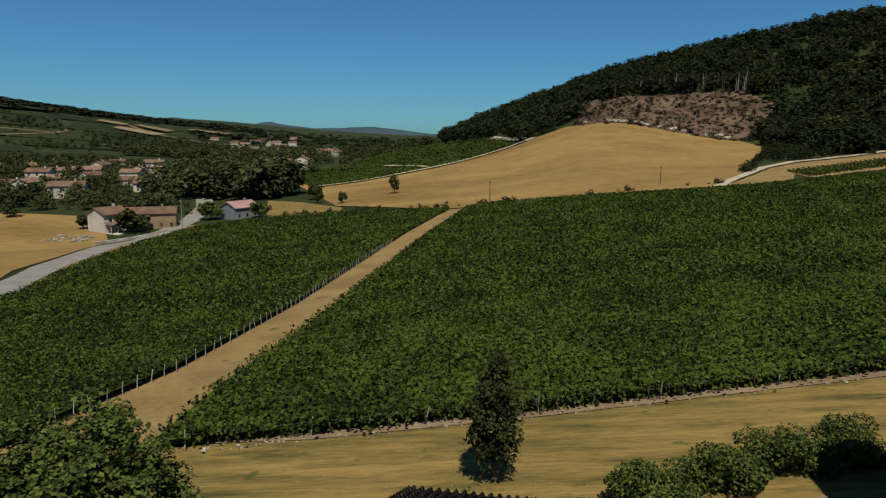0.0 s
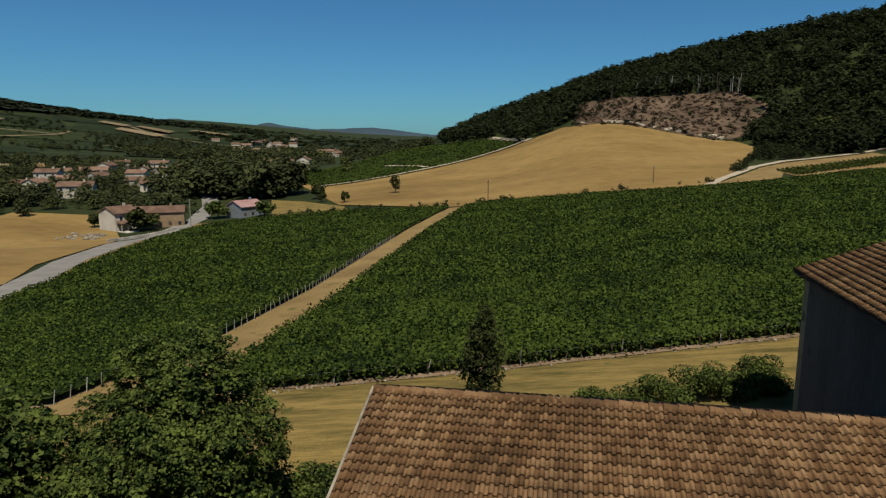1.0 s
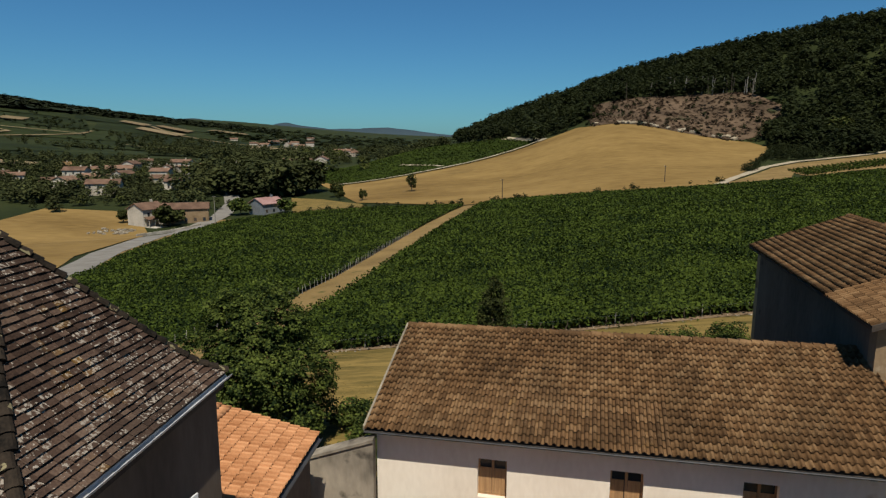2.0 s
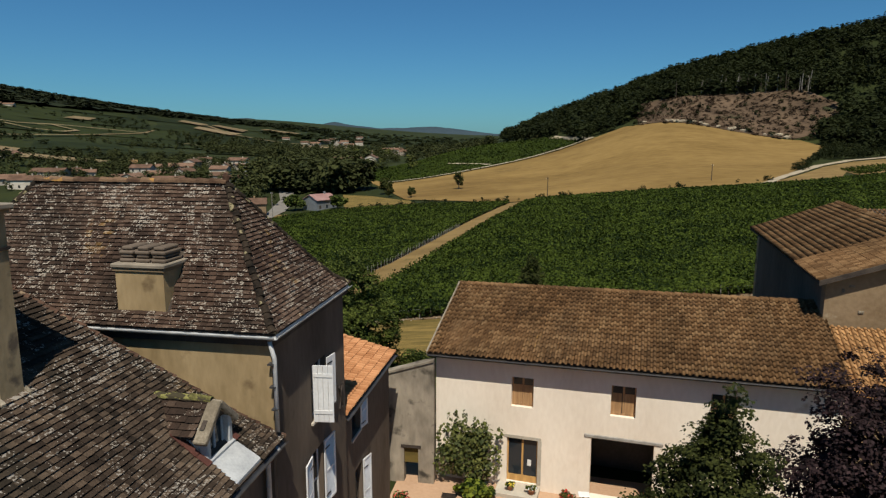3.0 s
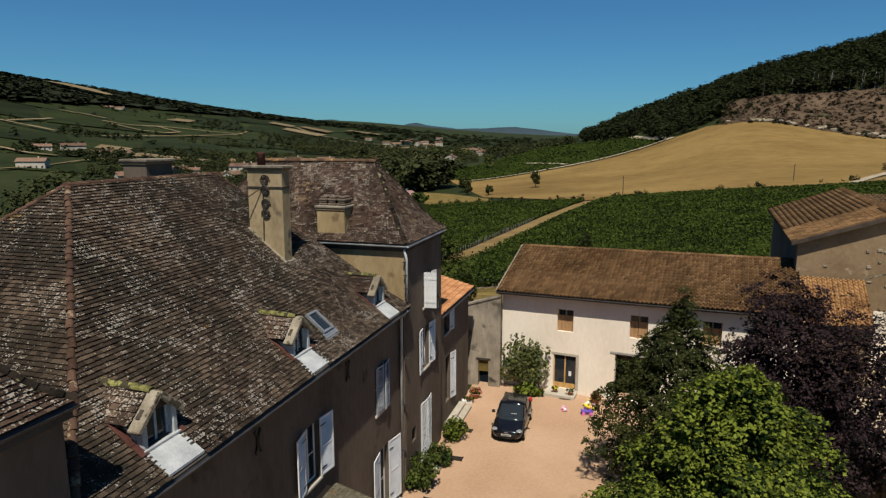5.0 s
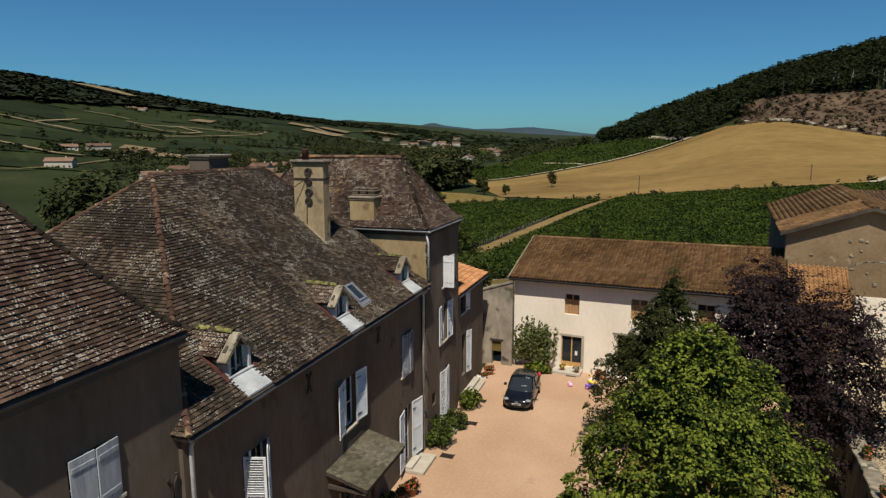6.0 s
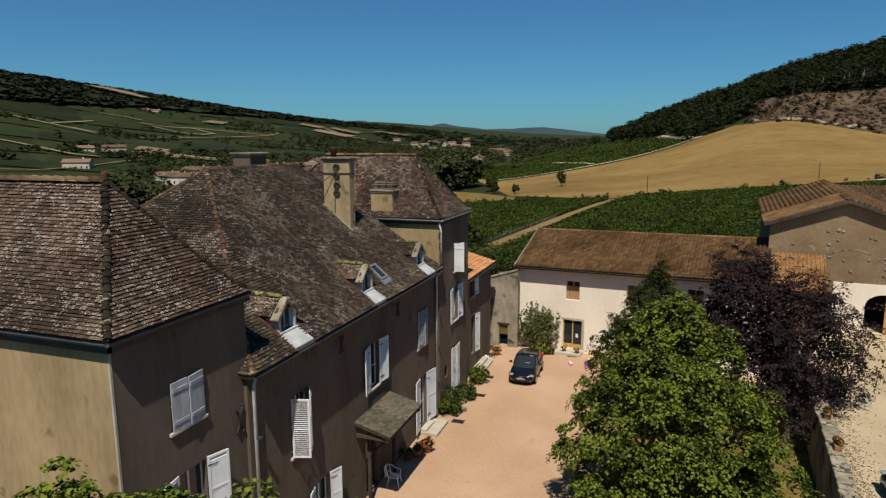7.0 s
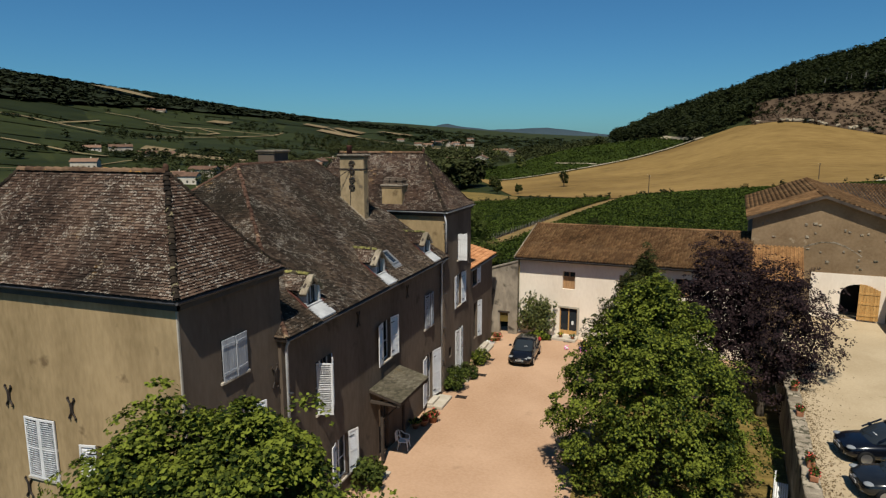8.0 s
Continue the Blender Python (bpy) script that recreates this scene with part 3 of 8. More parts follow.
def spray_tree(name, base, centre, radii, label, leaf, seed, sprays=900, per=12, size=0.22, spread=0.3, trunk=0.25, lobes=9, rough=0.16, core=4000, low=-0.75, taper=0.0, lift=0.8, category="tree"):
    """A broad-leaved tree whose crown is a lobed shell of leafy twigs over a darker inside."""
    rng = np.random.default_rng(seed)
    t = thing(name, label, category, "", base)
    rel, rad = np.array(centre) - np.array(base), np.array(radii)
    bm = bmesh.new()
    limbs(bm, (0, 0, 0), tuple(rel + np.array((0, 0, rad[2] * 0.3))), min(radii) * 0.75, trunk, rng, 9)
    part("trunk", bm, M_BARK, t, "", True)
    d = rng.normal(size=(sprays, 3))
    d /= np.linalg.norm(d, axis=1, keepdims=True)
    d[:, 2] = np.where(d[:, 2] < low, -d[:, 2], d[:, 2])
    axes = rng.normal(size=(lobes, 3))
    axes /= np.linalg.norm(axes, axis=1, keepdims=True)
    near = (d @ axes.T).max(1)
    bulge = 0.86 + 0.2 * np.clip((near - 0.62) / 0.38, 0, 1)
    fine = np.array([noise.noise(tuple(v * 4.2 + seed)) for v in d])
    r = bulge + rough * fine + rng.uniform(-0.16, 0.06, sprays) + np.where(rng.random(sprays) < 0.06, 0.12, 0.0)
    p = d * rad * r[:, None]
    p[:, :2] *= (1 - taper * np.clip(p[:, 2:3] / rad[2], -0.4, 1))
    ways = d * 0.8 + rng.normal(size=(sprays, 3)) * 0.35 + np.array((0, 0, 0.3))
    v, q = pad_leaves(rel + p, ways, per, size, spread, rng, lift)
    inner = rng.normal(size=(core, 3))
    inner /= np.linalg.norm(inner, axis=1, keepdims=True)
    inner *= rng.uniform(0.45, 0.74, (core, 1)) * rad
    inner[:, :2] *= (1 - taper * np.clip(inner[:, 2:3] / rad[2], -0.4, 1))
    v2, q2 = leaf_quads(rel + inner, inner + rng.normal(size=(core, 3)), size * 1.5, rng)
    arrays("crown", np.concatenate([v, v2]), np.concatenate([q, q2 + len(v)]), leaf, t)
    return t


# ---------------------------------------------------------------- the lie of the land
# heights by bearing (degrees east of north) and distance from the barn
BEARINGS = [-75, -58, -45, -35, -25, -15, -8, 0, 10, 20, 31, 50]
REACHES = [220, 300, 380, 460, 620, 1000, 2000, 4000, 4900]
HEIGHTS = [
    [-12, -14, -16, -16, -14, -10.8, -8.4, -5.9, -2.3, 1.3, 5.7, 10],
    [-8, -11, -12, -12, -12, -10, -6, -2.5, 7, 5.5, 8, 14],
    [0, -5, -7, -7, -8, -7, 0, 9, 25, 17, 16, 30],
    [10, 3, 0, -2, -5, -5, 9, 19, 43, 47, 45, 55],
    [30, 20, 10, 3, -3, -6, 3, 36, 73.5, 97.5, 114.5, 117],
    [90, 75, 45, 22, 4, 0, 2, 15, 60, 85, 95, 100],
    [215, 195, 145, 98, 58, 22, 12, 12, 60, 80, 90, 90],
    [170, 160, 135, 122, 128, 82, 54, 45, 50, 70, 80, 80],
    [100, 100, 90, 80, 70, 40, 20, 20, 30, 40, 60, 60],
]


def smooth(a, b, v):
    u = min(max((v - a) / (b - a), 0.0), 1.0)
    return u * u * (3 - 2 * u)


def spline(p0, p1, p2, p3, u):
    return p1 + 0.5 * u * (p2 - p0 + u * (2 * p0 - 5 * p1 + 4 * p2 - p3 + u * (3 * (p1 - p2) + p3 - p0)))


def far_land(bearing, reach):
    i = min(max(np.searchsorted(BEARINGS, bearing) - 1, 0), len(BEARINGS) - 2)
    u = min(max((bearing - BEARINGS[i]) / (BEARINGS[i + 1] - BEARINGS[i]), 0), 1)
    lr = math.log(max(reach, 1))
    j = 0
    while j < len(REACHES) - 2 and reach > REACHES[j + 1]:
        j += 1
    v = min(max((lr - math.log(REACHES[j])) / (math.log(REACHES[j + 1]) - math.log(REACHES[j])), 0), 1)
    n, m = len(BEARINGS) - 1, len(REACHES) - 1
    column = []
    for jj in (j - 1, j, j + 1, j + 2):
        row = HEIGHTS[min(max(jj, 0), m)]
        column.append(spline(row[max(i - 1, 0)], row[i], row[i + 1], row[min(i + 2, n)], u))
    return spline(*column, v)


def vine_slope(x, y):
    x = x if x > -90 else -90 + (x + 90) * 0.45
    x = x if x < 140 else 140 + (x - 140) * 0.3
    return 1.4 + 0.088 * (x - 3) - 0.037 * (y - 31)


def land(x, y):
    """Height of the ground at x, y."""
    reach = math.hypot(x, y)
    bearing = math.degrees(math.atan2(x, y))
    if abs(bearing) > 90 or reach < 30 and y < 8:
        court = 2.3 * smooth(14.2, 16.5, x) - 2.0 * smooth(-16, -40, x) - 8 * smooth(60, 400, reach)
        return court
    near = vine_slope(x, y)
    court = 2.3 * smooth(14.2, 16.5, x) - 2.0 * smooth(-16, -40, x)
    near = court + (near - court) * smooth(10, 24, y + 0.1 * abs(x))
    if reach < 185:
        return near
    far = far_land(bearing, reach)
    w = smooth(185, 235, reach)
    side = smooth(90, 75, abs(bearing))
    z = near + (far - near) * w
    return z * side - 8 * (1 - side)


# ---------------------------------------------------------------- ground, fields, tracks
def at_bearing(bearing, reach):
    return (reach * math.sin(radians(bearing)), reach * math.cos(radians(bearing)))


def build_ground():
    bearings = [radians(a) for a in np.concatenate([np.arange(-78, 55, 0.5), np.arange(55, 282, 6.0)])]
    rings = [2.0]
    while rings[-1] < 4850:
        rings.append(rings[-1] * 1.035 + 0.6)
    n, verts, quads = len(bearings), [(0, 0, land(0, 0))], []
    for r in rings:
        verts += [(r * math.sin(a), r * math.cos(a), land(r * math.sin(a), r * math.cos(a))) for a in bearings]
    for i in range(len(rings) - 1):
        for k in range(n):
            a, c = 1 + i * n + k, 1 + i * n + (k + 1) % n
            quads.append((a, a + n, c + n, c))
    for k in range(n):
        quads.append((0, 1 + k, 1 + (k + 1) % n, 1 + (k + 1) % n))
    g = arrays("ground", verts, quads[:-n], M_EARTH, None, "", True)
    tagged(g, "dark grassy and wooded valley land with hills", "ground", kind="structure")


def inside(poly, x, y):
    """Whether x, y lies in a polygon."""
    odd, j = False, len(poly) - 1
    for i in range(len(poly)):
        (xi, yi), (xj, yj) = poly[i], poly[j]
        if (yi > y) != (yj > y) and x < (xj - xi) * (y - yi) / (yj - yi) + xi:
            odd = not odd
        j = i
    return odd


def sheet(name, outline, step, lift, mat, label, category, parent=None, height=None):
    """A patch of ground cover over the land, of any outline, cut from a grid along its edge."""
    height = height or land
    bm = bmesh.new()
    edge = []
    for (x0, y0), (x1, y1) in zip(outline, outline[1:] + outline[:1]):
        k = max(int(math.hypot(x1 - x0, y1 - y0) / step), 1)
        edge += [(x0 + (x1 - x0) * i / k, y0 + (y1 - y0) * i / k) for i in range(k)]
    xs, ys = [p[0] for p in outline], [p[1] for p in outline]
    vs = [bm.verts.new((x, y, 0)) for x, y in edge]
    face = bm.faces.new(vs)
    bmesh.ops.triangulate(bm, faces=[face])
    for axis, lo, hi in ((0, min(xs), max(xs)), (1, min(ys), max(ys))):
        c = lo + step
        while c < hi - 1e-3:
            co, no = [0, 0, 0], [0, 0, 0]
            co[axis], no[axis] = c, 1
            bmesh.ops.bisect_plane(bm, geom=bm.verts[:] + bm.edges[:] + bm.faces[:], plane_co=co, plane_no=no)
            c += step
    for v in bm.verts:
        v.co.z = height(v.co.x, v.co.y) + lift
    bmesh.ops.recalc_face_normals(bm, faces=bm.faces)
    if sum(f.normal.z for f in bm.faces) < 0:
        bmesh.ops.reverse_faces(bm, faces=bm.faces)
    ob = part(name, bm, mat, parent, "", True)
    return tagged(ob, label, category, kind="structure")


def ribbon(name, points, width, lift, mat, label, category, step=4.0, wobble=0.0):
    """A strip of ground along points (x, y)."""
    line = []
    for (x0, y0), (x1, y1) in zip(points, points[1:]):
        k = max(int(math.hypot(x1 - x0, y1 - y0) / step), 1)
        line += [(x0 + (x1 - x0) * i / k, y0 + (y1 - y0) * i / k) for i in range(k)]
    line.append(points[-1])
    verts, quads = [], []
    for i, (x, y) in enumerate(line):
        (xa, ya), (xb, yb) = line[max(i - 1, 0)], line[min(i + 1, len(line) - 1)]
        d = max(math.hypot(xb - xa, yb - ya), 1e-6)
        nx, ny = (yb - ya) / d, -(xb - xa) / d
        for s in (-0.5, -0.17, 0.17, 0.5):
            w = s * width * (1 + wobble * noise.noise((x * 0.3, y * 0.3, s * 9)))
            px, py = x + nx * w, y + ny * w
            verts.append((px, py, land(px, py) + lift))
    for i in range(len(line) - 1):
        for k in range(3):
            a = 4 * i + k
            quads.append((a, a + 1, a + 5, a + 4))
    ob = arrays(name, verts, quads, mat, None, "", True)
    return tagged(ob, label, category, kind="structure")


build_ground()
sheet("courtyard", [(-4.7, -60), (6.2, -60), (5.0, -30), (4.6, -12), (6.5, -2), (14, 3.2), (13, 6), (-3, 7.5), (-4.7, 6.5)], 3.0, 0.03, M_GRAVEL, "pinkish sandy gravel courtyard between house and barn", "courtyard")
sheet("lawn", [(5.2, -60), (9.4, -60), (12.85, -22), (13.85, -12), (15.0, 1), (8, -1.2), (5.2, -4.6), (4.5, -14), (4.9, -30)], 2.0, 0.07, M_LAWN, "dry yellowing lawn beside the retaining wall", "lawn")
sheet("grass_strip", [(-40, 8), (-3.4, 8), (-2, 12), (13, 11), (40, 14), (60, 42), (22.5, 35.5), (3, 32), (-15, 29.8), (-26, 28.5), (-60, 24)], 3.0, 0.05, M_LAWN, "dry mown grass between the barn and the vines", "grass")
LEFT_EDGE = [(-27.5, 29), (-23.2, 43), (-22.2, 52), (-20.8, 66), (-19.8, 96), (-18.3, 140), (-13.6, 212)]
RIGHT_EDGE = [(-17.3, 30), (-17.4, 36), (-17.2, 42), (-16.2, 52), (-15.2, 78), (-13.2, 118), (-8.2, 196), (-7.6, 213)]
sheet("vine_soil_east", RIGHT_EDGE + [(0.6, 222), (35, 219), (68, 209), (93, 206), (130, 219), (150, 190), (110, 110), (70, 60), (23, 34.8), (3, 31.4), (-9, 29.8)], 8.0, 0.1, M_SOIL, "brown soil under the vine rows", "vineyard")
sheet("vine_soil_west", LEFT_EDGE + [(-45, 225), (-76, 226), (-102, 214), (-107, 199), (-95, 154), (-88, 127), (-82, 109), (-74, 90), (-62, 40), (-45, 26)], 8.0, 0.1, M_SOIL, "brown soil under the vine rows", "vineyard")
sheet("track", [(-27.8, 27)] + LEFT_EDGE + [(-7.4, 214)] + RIGHT_EDGE[::-1][1:] + [(-16.5, 27.5)], 5.0, 0.13, M_PATH, "straight dry grass track between two vine plots", "track")
sheet("straw_field", [(-127, 380), (-84, 301), (-62, 250), (-14, 214), (26, 214), (70, 208), (95, 250), (139, 337), (133, 352), (116.7, 359), (97.4, 366), (53.5, 387), (45, 396), (23.9, 388), (-34.4, 358), (-92.6, 333)], 12.0, 0.35, M_STUBBLE, "golden mown straw field on a hillside", "field")
VINE_HILL = [(-150, 440), (-125, 376), (-91.9, 330), (-52, 346), (-31.3, 359), (20.7, 389), (8, 425), (0.3, 455), (-40, 470), (-100, 470)]
sheet("vine_hill", VINE_HILL, 12.0, 0.5, M_VINE_HILL, "green vines on a rounded hill", "vineyard")
sheet("felled_slope", [(52, 388), (97.4, 365), (131, 356), (150, 366), (172, 408), (158, 440), (118, 446), (80, 470), (62, 480)], 9.0, 0.5, M_CLEAR, "clear-felled brown slope below the forest", "slope")
sheet("meadow", [(-96, 118), (-106, 160), (-121, 190), (-150, 232), (-190, 232), (-170, 100), (-90, 74), (-82, 92)], 8.0, 0.2, M_STUBBLE, "dry yellow meadow beside the road", "meadow")
ribbon("road", [(-60, 55), (-80, 97), (-91.5, 123), (-102, 162), (-108, 194), (-111, 225), (-122, 262), (-140, 300)], 7.2, 0.28, M_ROAD, "worn grey country road", "road")
ribbon("road_verge", [(-56, 57), (-76, 97), (-86.5, 122), (-97, 162), (-103, 196), (-104, 216)], 5.0, 0.2, M_PATH, "dry grass verge beside the road", "verge")
ribbon("chalk_track", [(68, 206), (76, 216), (88, 236), (100, 254), (112, 271), (130, 286), (154, 297), (186, 308), (230, 316)], 3.6, 0.4, M_TRACK, "white chalk farm track along the vines", "track", 4.0, 0.3)
ribbon("hill_track", [(23.9, 386), (18, 402), (11.4, 421), (0.3, 452)], 6.0, 1.0, M_TRACK, "pale track at the forest edge", "track", 6.0)
ribbon("field_edge", [(-91.9, 330), (-52, 345.5), (-31.3, 358), (20.7, 388)], 2.6, 1.1, M_TRACK, "pale bare strip between hill vines and straw", "track", 6.0, 0.5)
ribbon("vine_gap", [(-36, 361), (-44, 372), (-60, 386), (-66, 392)], 2.2, 1.2, M_TRACK, "bare earth gap between the hill vines", "track", 6.0)
sheet("paddock", [at_bearing(-20, 231), at_bearing(-12.5, 223), at_bearing(-13.5, 252), at_bearing(-17, 285), at_bearing(-19.8, 300)], 8.0, 0.25, M_LAWN, "dry garden paddock beside the straw field", "field")
sheet("bare_earth", [(3.0, 17.0), (9.5, 17.6), (14.5, 20.6), (13.0, 22.6), (8.0, 20.8), (3.0, 18.8)], 2.0, 0.09, M_SOIL, "bare reddish earth behind the barn", "ground")
sheet("young_plot", [(106, 219), (113, 254), (131, 281), (154, 292), (176, 300), (166, 250), (130, 219)], 8.0, 0.25, M_PATH, "bare dry soil between young vine rows", "vineyard")
sheet("dry_bank", [(72, 208), (90, 233), (113, 267), (131, 282), (118, 256), (95, 207)], 6.0, 0.3, M_PATH, "dry grass bank between track and vines", "bank")


# far side of the valley: strips of vines, straw and tracks
def far_parcels():
    """Dark vine plots over the far side of the valley; their bounds run aslant, along the lie of the slope."""
    rng = np.random.default_rng(77)
    reaches = [400, 500, 590, 700, 830, 1000, 1190, 1420, 1700]
    for j in range(len(reaches) - 1):
        b = -64 + rng.uniform(0, 4)
        while b < -9:
            b1 = b + rng.uniform(3.5, 8.5)
            low = -30 if j < 2 else -14 if j < 4 else -9
            if b1 < low and rng.random() < 0.85:
                lo, hi = [[reaches[j + k] * (1 + 0.011 * abs(c + 47)) for c in (b, b1)] for k in (0, 1)]
                corners = [at_bearing(b + 0.1, lo[0] + 3), at_bearing(b1 - 0.1, lo[1] + 3), at_bearing(b1 - 0.1 + rng.uniform(-0.8, 0), hi[1] - 3), at_bearing(b + 0.1 + rng.uniform(0, 0.8), hi[0] - 3)]
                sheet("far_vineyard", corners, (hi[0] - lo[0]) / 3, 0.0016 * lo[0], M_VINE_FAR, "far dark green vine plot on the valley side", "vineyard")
            b = b1


far_parcels()
FAR_TRACKS = [((-57, 850), (-54.8, 839), (-52.7, 798), (-49.6, 738)), ((-52.5, 808), (-51, 850), (-49.4, 901)), ((-51.2, 780), (-49.9, 752)), ((-45.9, 951), (-44.1, 938), (-41.3, 982), (-38, 1000), (-35.5, 1013)),
              ((-46.4, 727), (-43, 800), (-39.7, 885), (-35.5, 1013), (-34.6, 1105)), ((-45.5, 930), (-43.2, 880), (-41.2, 890), (-40.2, 930), (-42, 975)), ((-32.1, 1438), (-30.2, 1384), (-28.5, 1224), (-24, 1100), (-18, 1050)),
              ((-57, 612), (-56.1, 603), (-54.2, 575), (-52.3, 529), (-50.4, 505)), ((-60, 430), (-55.5, 425), (-52, 440), (-49, 470), (-46, 500)), ((-48.7, 1020), (-47, 1010), (-45.6, 985)), ((-33, 900), (-28, 860), (-22, 850))]
for k, line in enumerate(FAR_TRACKS):
    ribbon("far_track", [at_bearing(*p) for p in line], 0.0062 * line[0][1], 0.003 * line[0][1] + 0.3, M_DRY_FAR, "pale farm track between far vine plots", "track", 25.0, 0.5)
for outline in (((-32.6, 1400), (-30.8, 1370), (-30.2, 1440), (-32.2, 1470)), ((-31.5, 1260), (-28.5, 1190), (-27.6, 1270), (-31, 1330)), ((-30, 1420), (-27.5, 1330), (-27, 1410), (-29.4, 1480)), ((-39.4, 1470), (-36.6, 1500), (-36.4, 1580), (-39.2, 1540)), ((-41, 1110), (-39.2, 1130), (-38.6, 1190), (-40.2, 1170)),
                ((-46, 530), (-43, 505), (-39.5, 470), (-38.6, 490), (-42, 540), (-45, 575)), ((-23, 1000), (-19, 960), (-18.4, 1030), (-22.4, 1080)), ((-17, 900), (-14, 880), (-13.6, 940), (-16.6, 960)), ((-47.4, 590), (-45, 575), (-44.5, 600), (-46.8, 618)), ((-26, 1500), (-23, 1480), (-22.6, 1560), (-25.4, 1580))):
    sheet("far_field", [at_bearing(*p) for p in outline], 40.0, 0.0035 * outline[0][1], M_DRY_FAR, "far straw-coloured field on the valley side", "field")
sheet("ridge_wood", [at_bearing(b, r) for b, r in ((-66, 960), (-60, 985), (-56, 1010), (-53, 1060), (-51, 1080), (-48, 1160), (-46, 1215), (-42, 1290), (-39, 1360), (-36, 1470), (-34, 1700), (-34, 2080), (-40, 2100), (-48, 2100), (-58, 2100), (-66, 2100))], 24.0, 7.0, M_LEAF_PINE, "dark wood capping the far ridge", "woods", None, lambda x, y: land(x, y) + 4.0 * noise.noise((x * 0.03, y * 0.03, 0)) + 3.0 * noise.noise((x * 0.09, y * 0.09, 5)))
CLEARING = [at_bearing(b, r) for b, r in ((-49.2, 1440), (-47.6, 1400), (-45.2, 1320), (-44.6, 1340), (-46, 1430), (-47.6, 1490))]
sheet("far_field", CLEARING, 30.0, 15.0, M_DRY_FAR, "dry clearing on the wooded ridge", "field")

# the hills at the end of the valley; their blue is haze put into the colour
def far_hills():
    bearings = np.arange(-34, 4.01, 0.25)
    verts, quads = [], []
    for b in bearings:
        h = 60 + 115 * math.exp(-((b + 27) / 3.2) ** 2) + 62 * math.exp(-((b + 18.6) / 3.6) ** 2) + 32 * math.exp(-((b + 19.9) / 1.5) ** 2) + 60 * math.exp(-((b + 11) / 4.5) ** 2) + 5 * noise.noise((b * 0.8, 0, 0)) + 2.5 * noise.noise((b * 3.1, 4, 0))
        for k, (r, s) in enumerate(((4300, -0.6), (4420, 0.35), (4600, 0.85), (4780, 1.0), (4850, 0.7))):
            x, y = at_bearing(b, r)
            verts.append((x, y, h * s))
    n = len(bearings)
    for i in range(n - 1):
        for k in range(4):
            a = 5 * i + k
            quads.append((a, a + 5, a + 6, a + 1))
    tagged(arrays("backdrop", verts, quads, M_HILL_FAR, None, "", True), "blue haze-tinted hills at the end of the valley", "hills", kind="structure")


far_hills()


# ---------------------------------------------------------------- windows, shutters, gutters
def to_wall(x, y, z=0.0, turn=0.0):
    return pose(x, y, z, 0, 0, turn)


def window_unit(parent, wall, x0, z0, x1, z1, frame_mat, sill=True, leaves=2, deep=0.16, lit_glass=None, rail=True):
    """Frame with its panes set into an opening of a wall; x along the wall, outer face at y = 0."""
    bm = bmesh.new()
    f = 0.06
    box(bm, x0, deep, z0, x0 + f, deep + 0.06, z1)
    box(bm, x1 - f, deep, z0, x1, deep + 0.06, z1)
    box(bm, x0 + f, deep, z0, x1 - f, deep + 0.06, z0 + f)
    box(bm, x0 + f, deep, z1 - f, x1 - f, deep + 0.06, z1)
    for k in range(1, leaves):
        c = x0 + (x1 - x0) * k / leaves
        box(bm, c - 0.04, deep - 0.004, z0 + f, c + 0.04, deep + 0.064, z1 - f)
    w = part("window", bm, frame_mat, parent)
    w.matrix_basis = wall
    for k in range(leaves):
        a, c = x0 + (x1 - x0) * k / leaves + 0.05, x0 + (x1 - x0) * (k + 1) / leaves - 0.05
        part("pane", solid(a, deep + 0.025, z0 + f, c, deep + 0.035, z1 - f), lit_glass or M_GLASS, w)
    if rail:
        zc = z0 + (z1 - z0) * 0.45
        part("glazing_bar", solid(x0 + f, deep + 0.012, zc - 0.02, x1 - f, deep + 0.024, zc + 0.02), frame_mat, w)
    if sill:
        part("window_sill", solid(x0 - 0.1, -0.07, z0 - 0.1, x1 + 0.1, 0.1, z0 - 0.003, None, 0.015), M_PALE_STONE, w)
    # added dark panel stands for the unlit room behind the opening
    part("unlit_room_panel", solid(x0 - 0.3, 1.2, z0 - 0.3, x1 + 0.3, 1.25, z1 + 0.3), M_INSIDE, w)
    return w


SLATS = {}


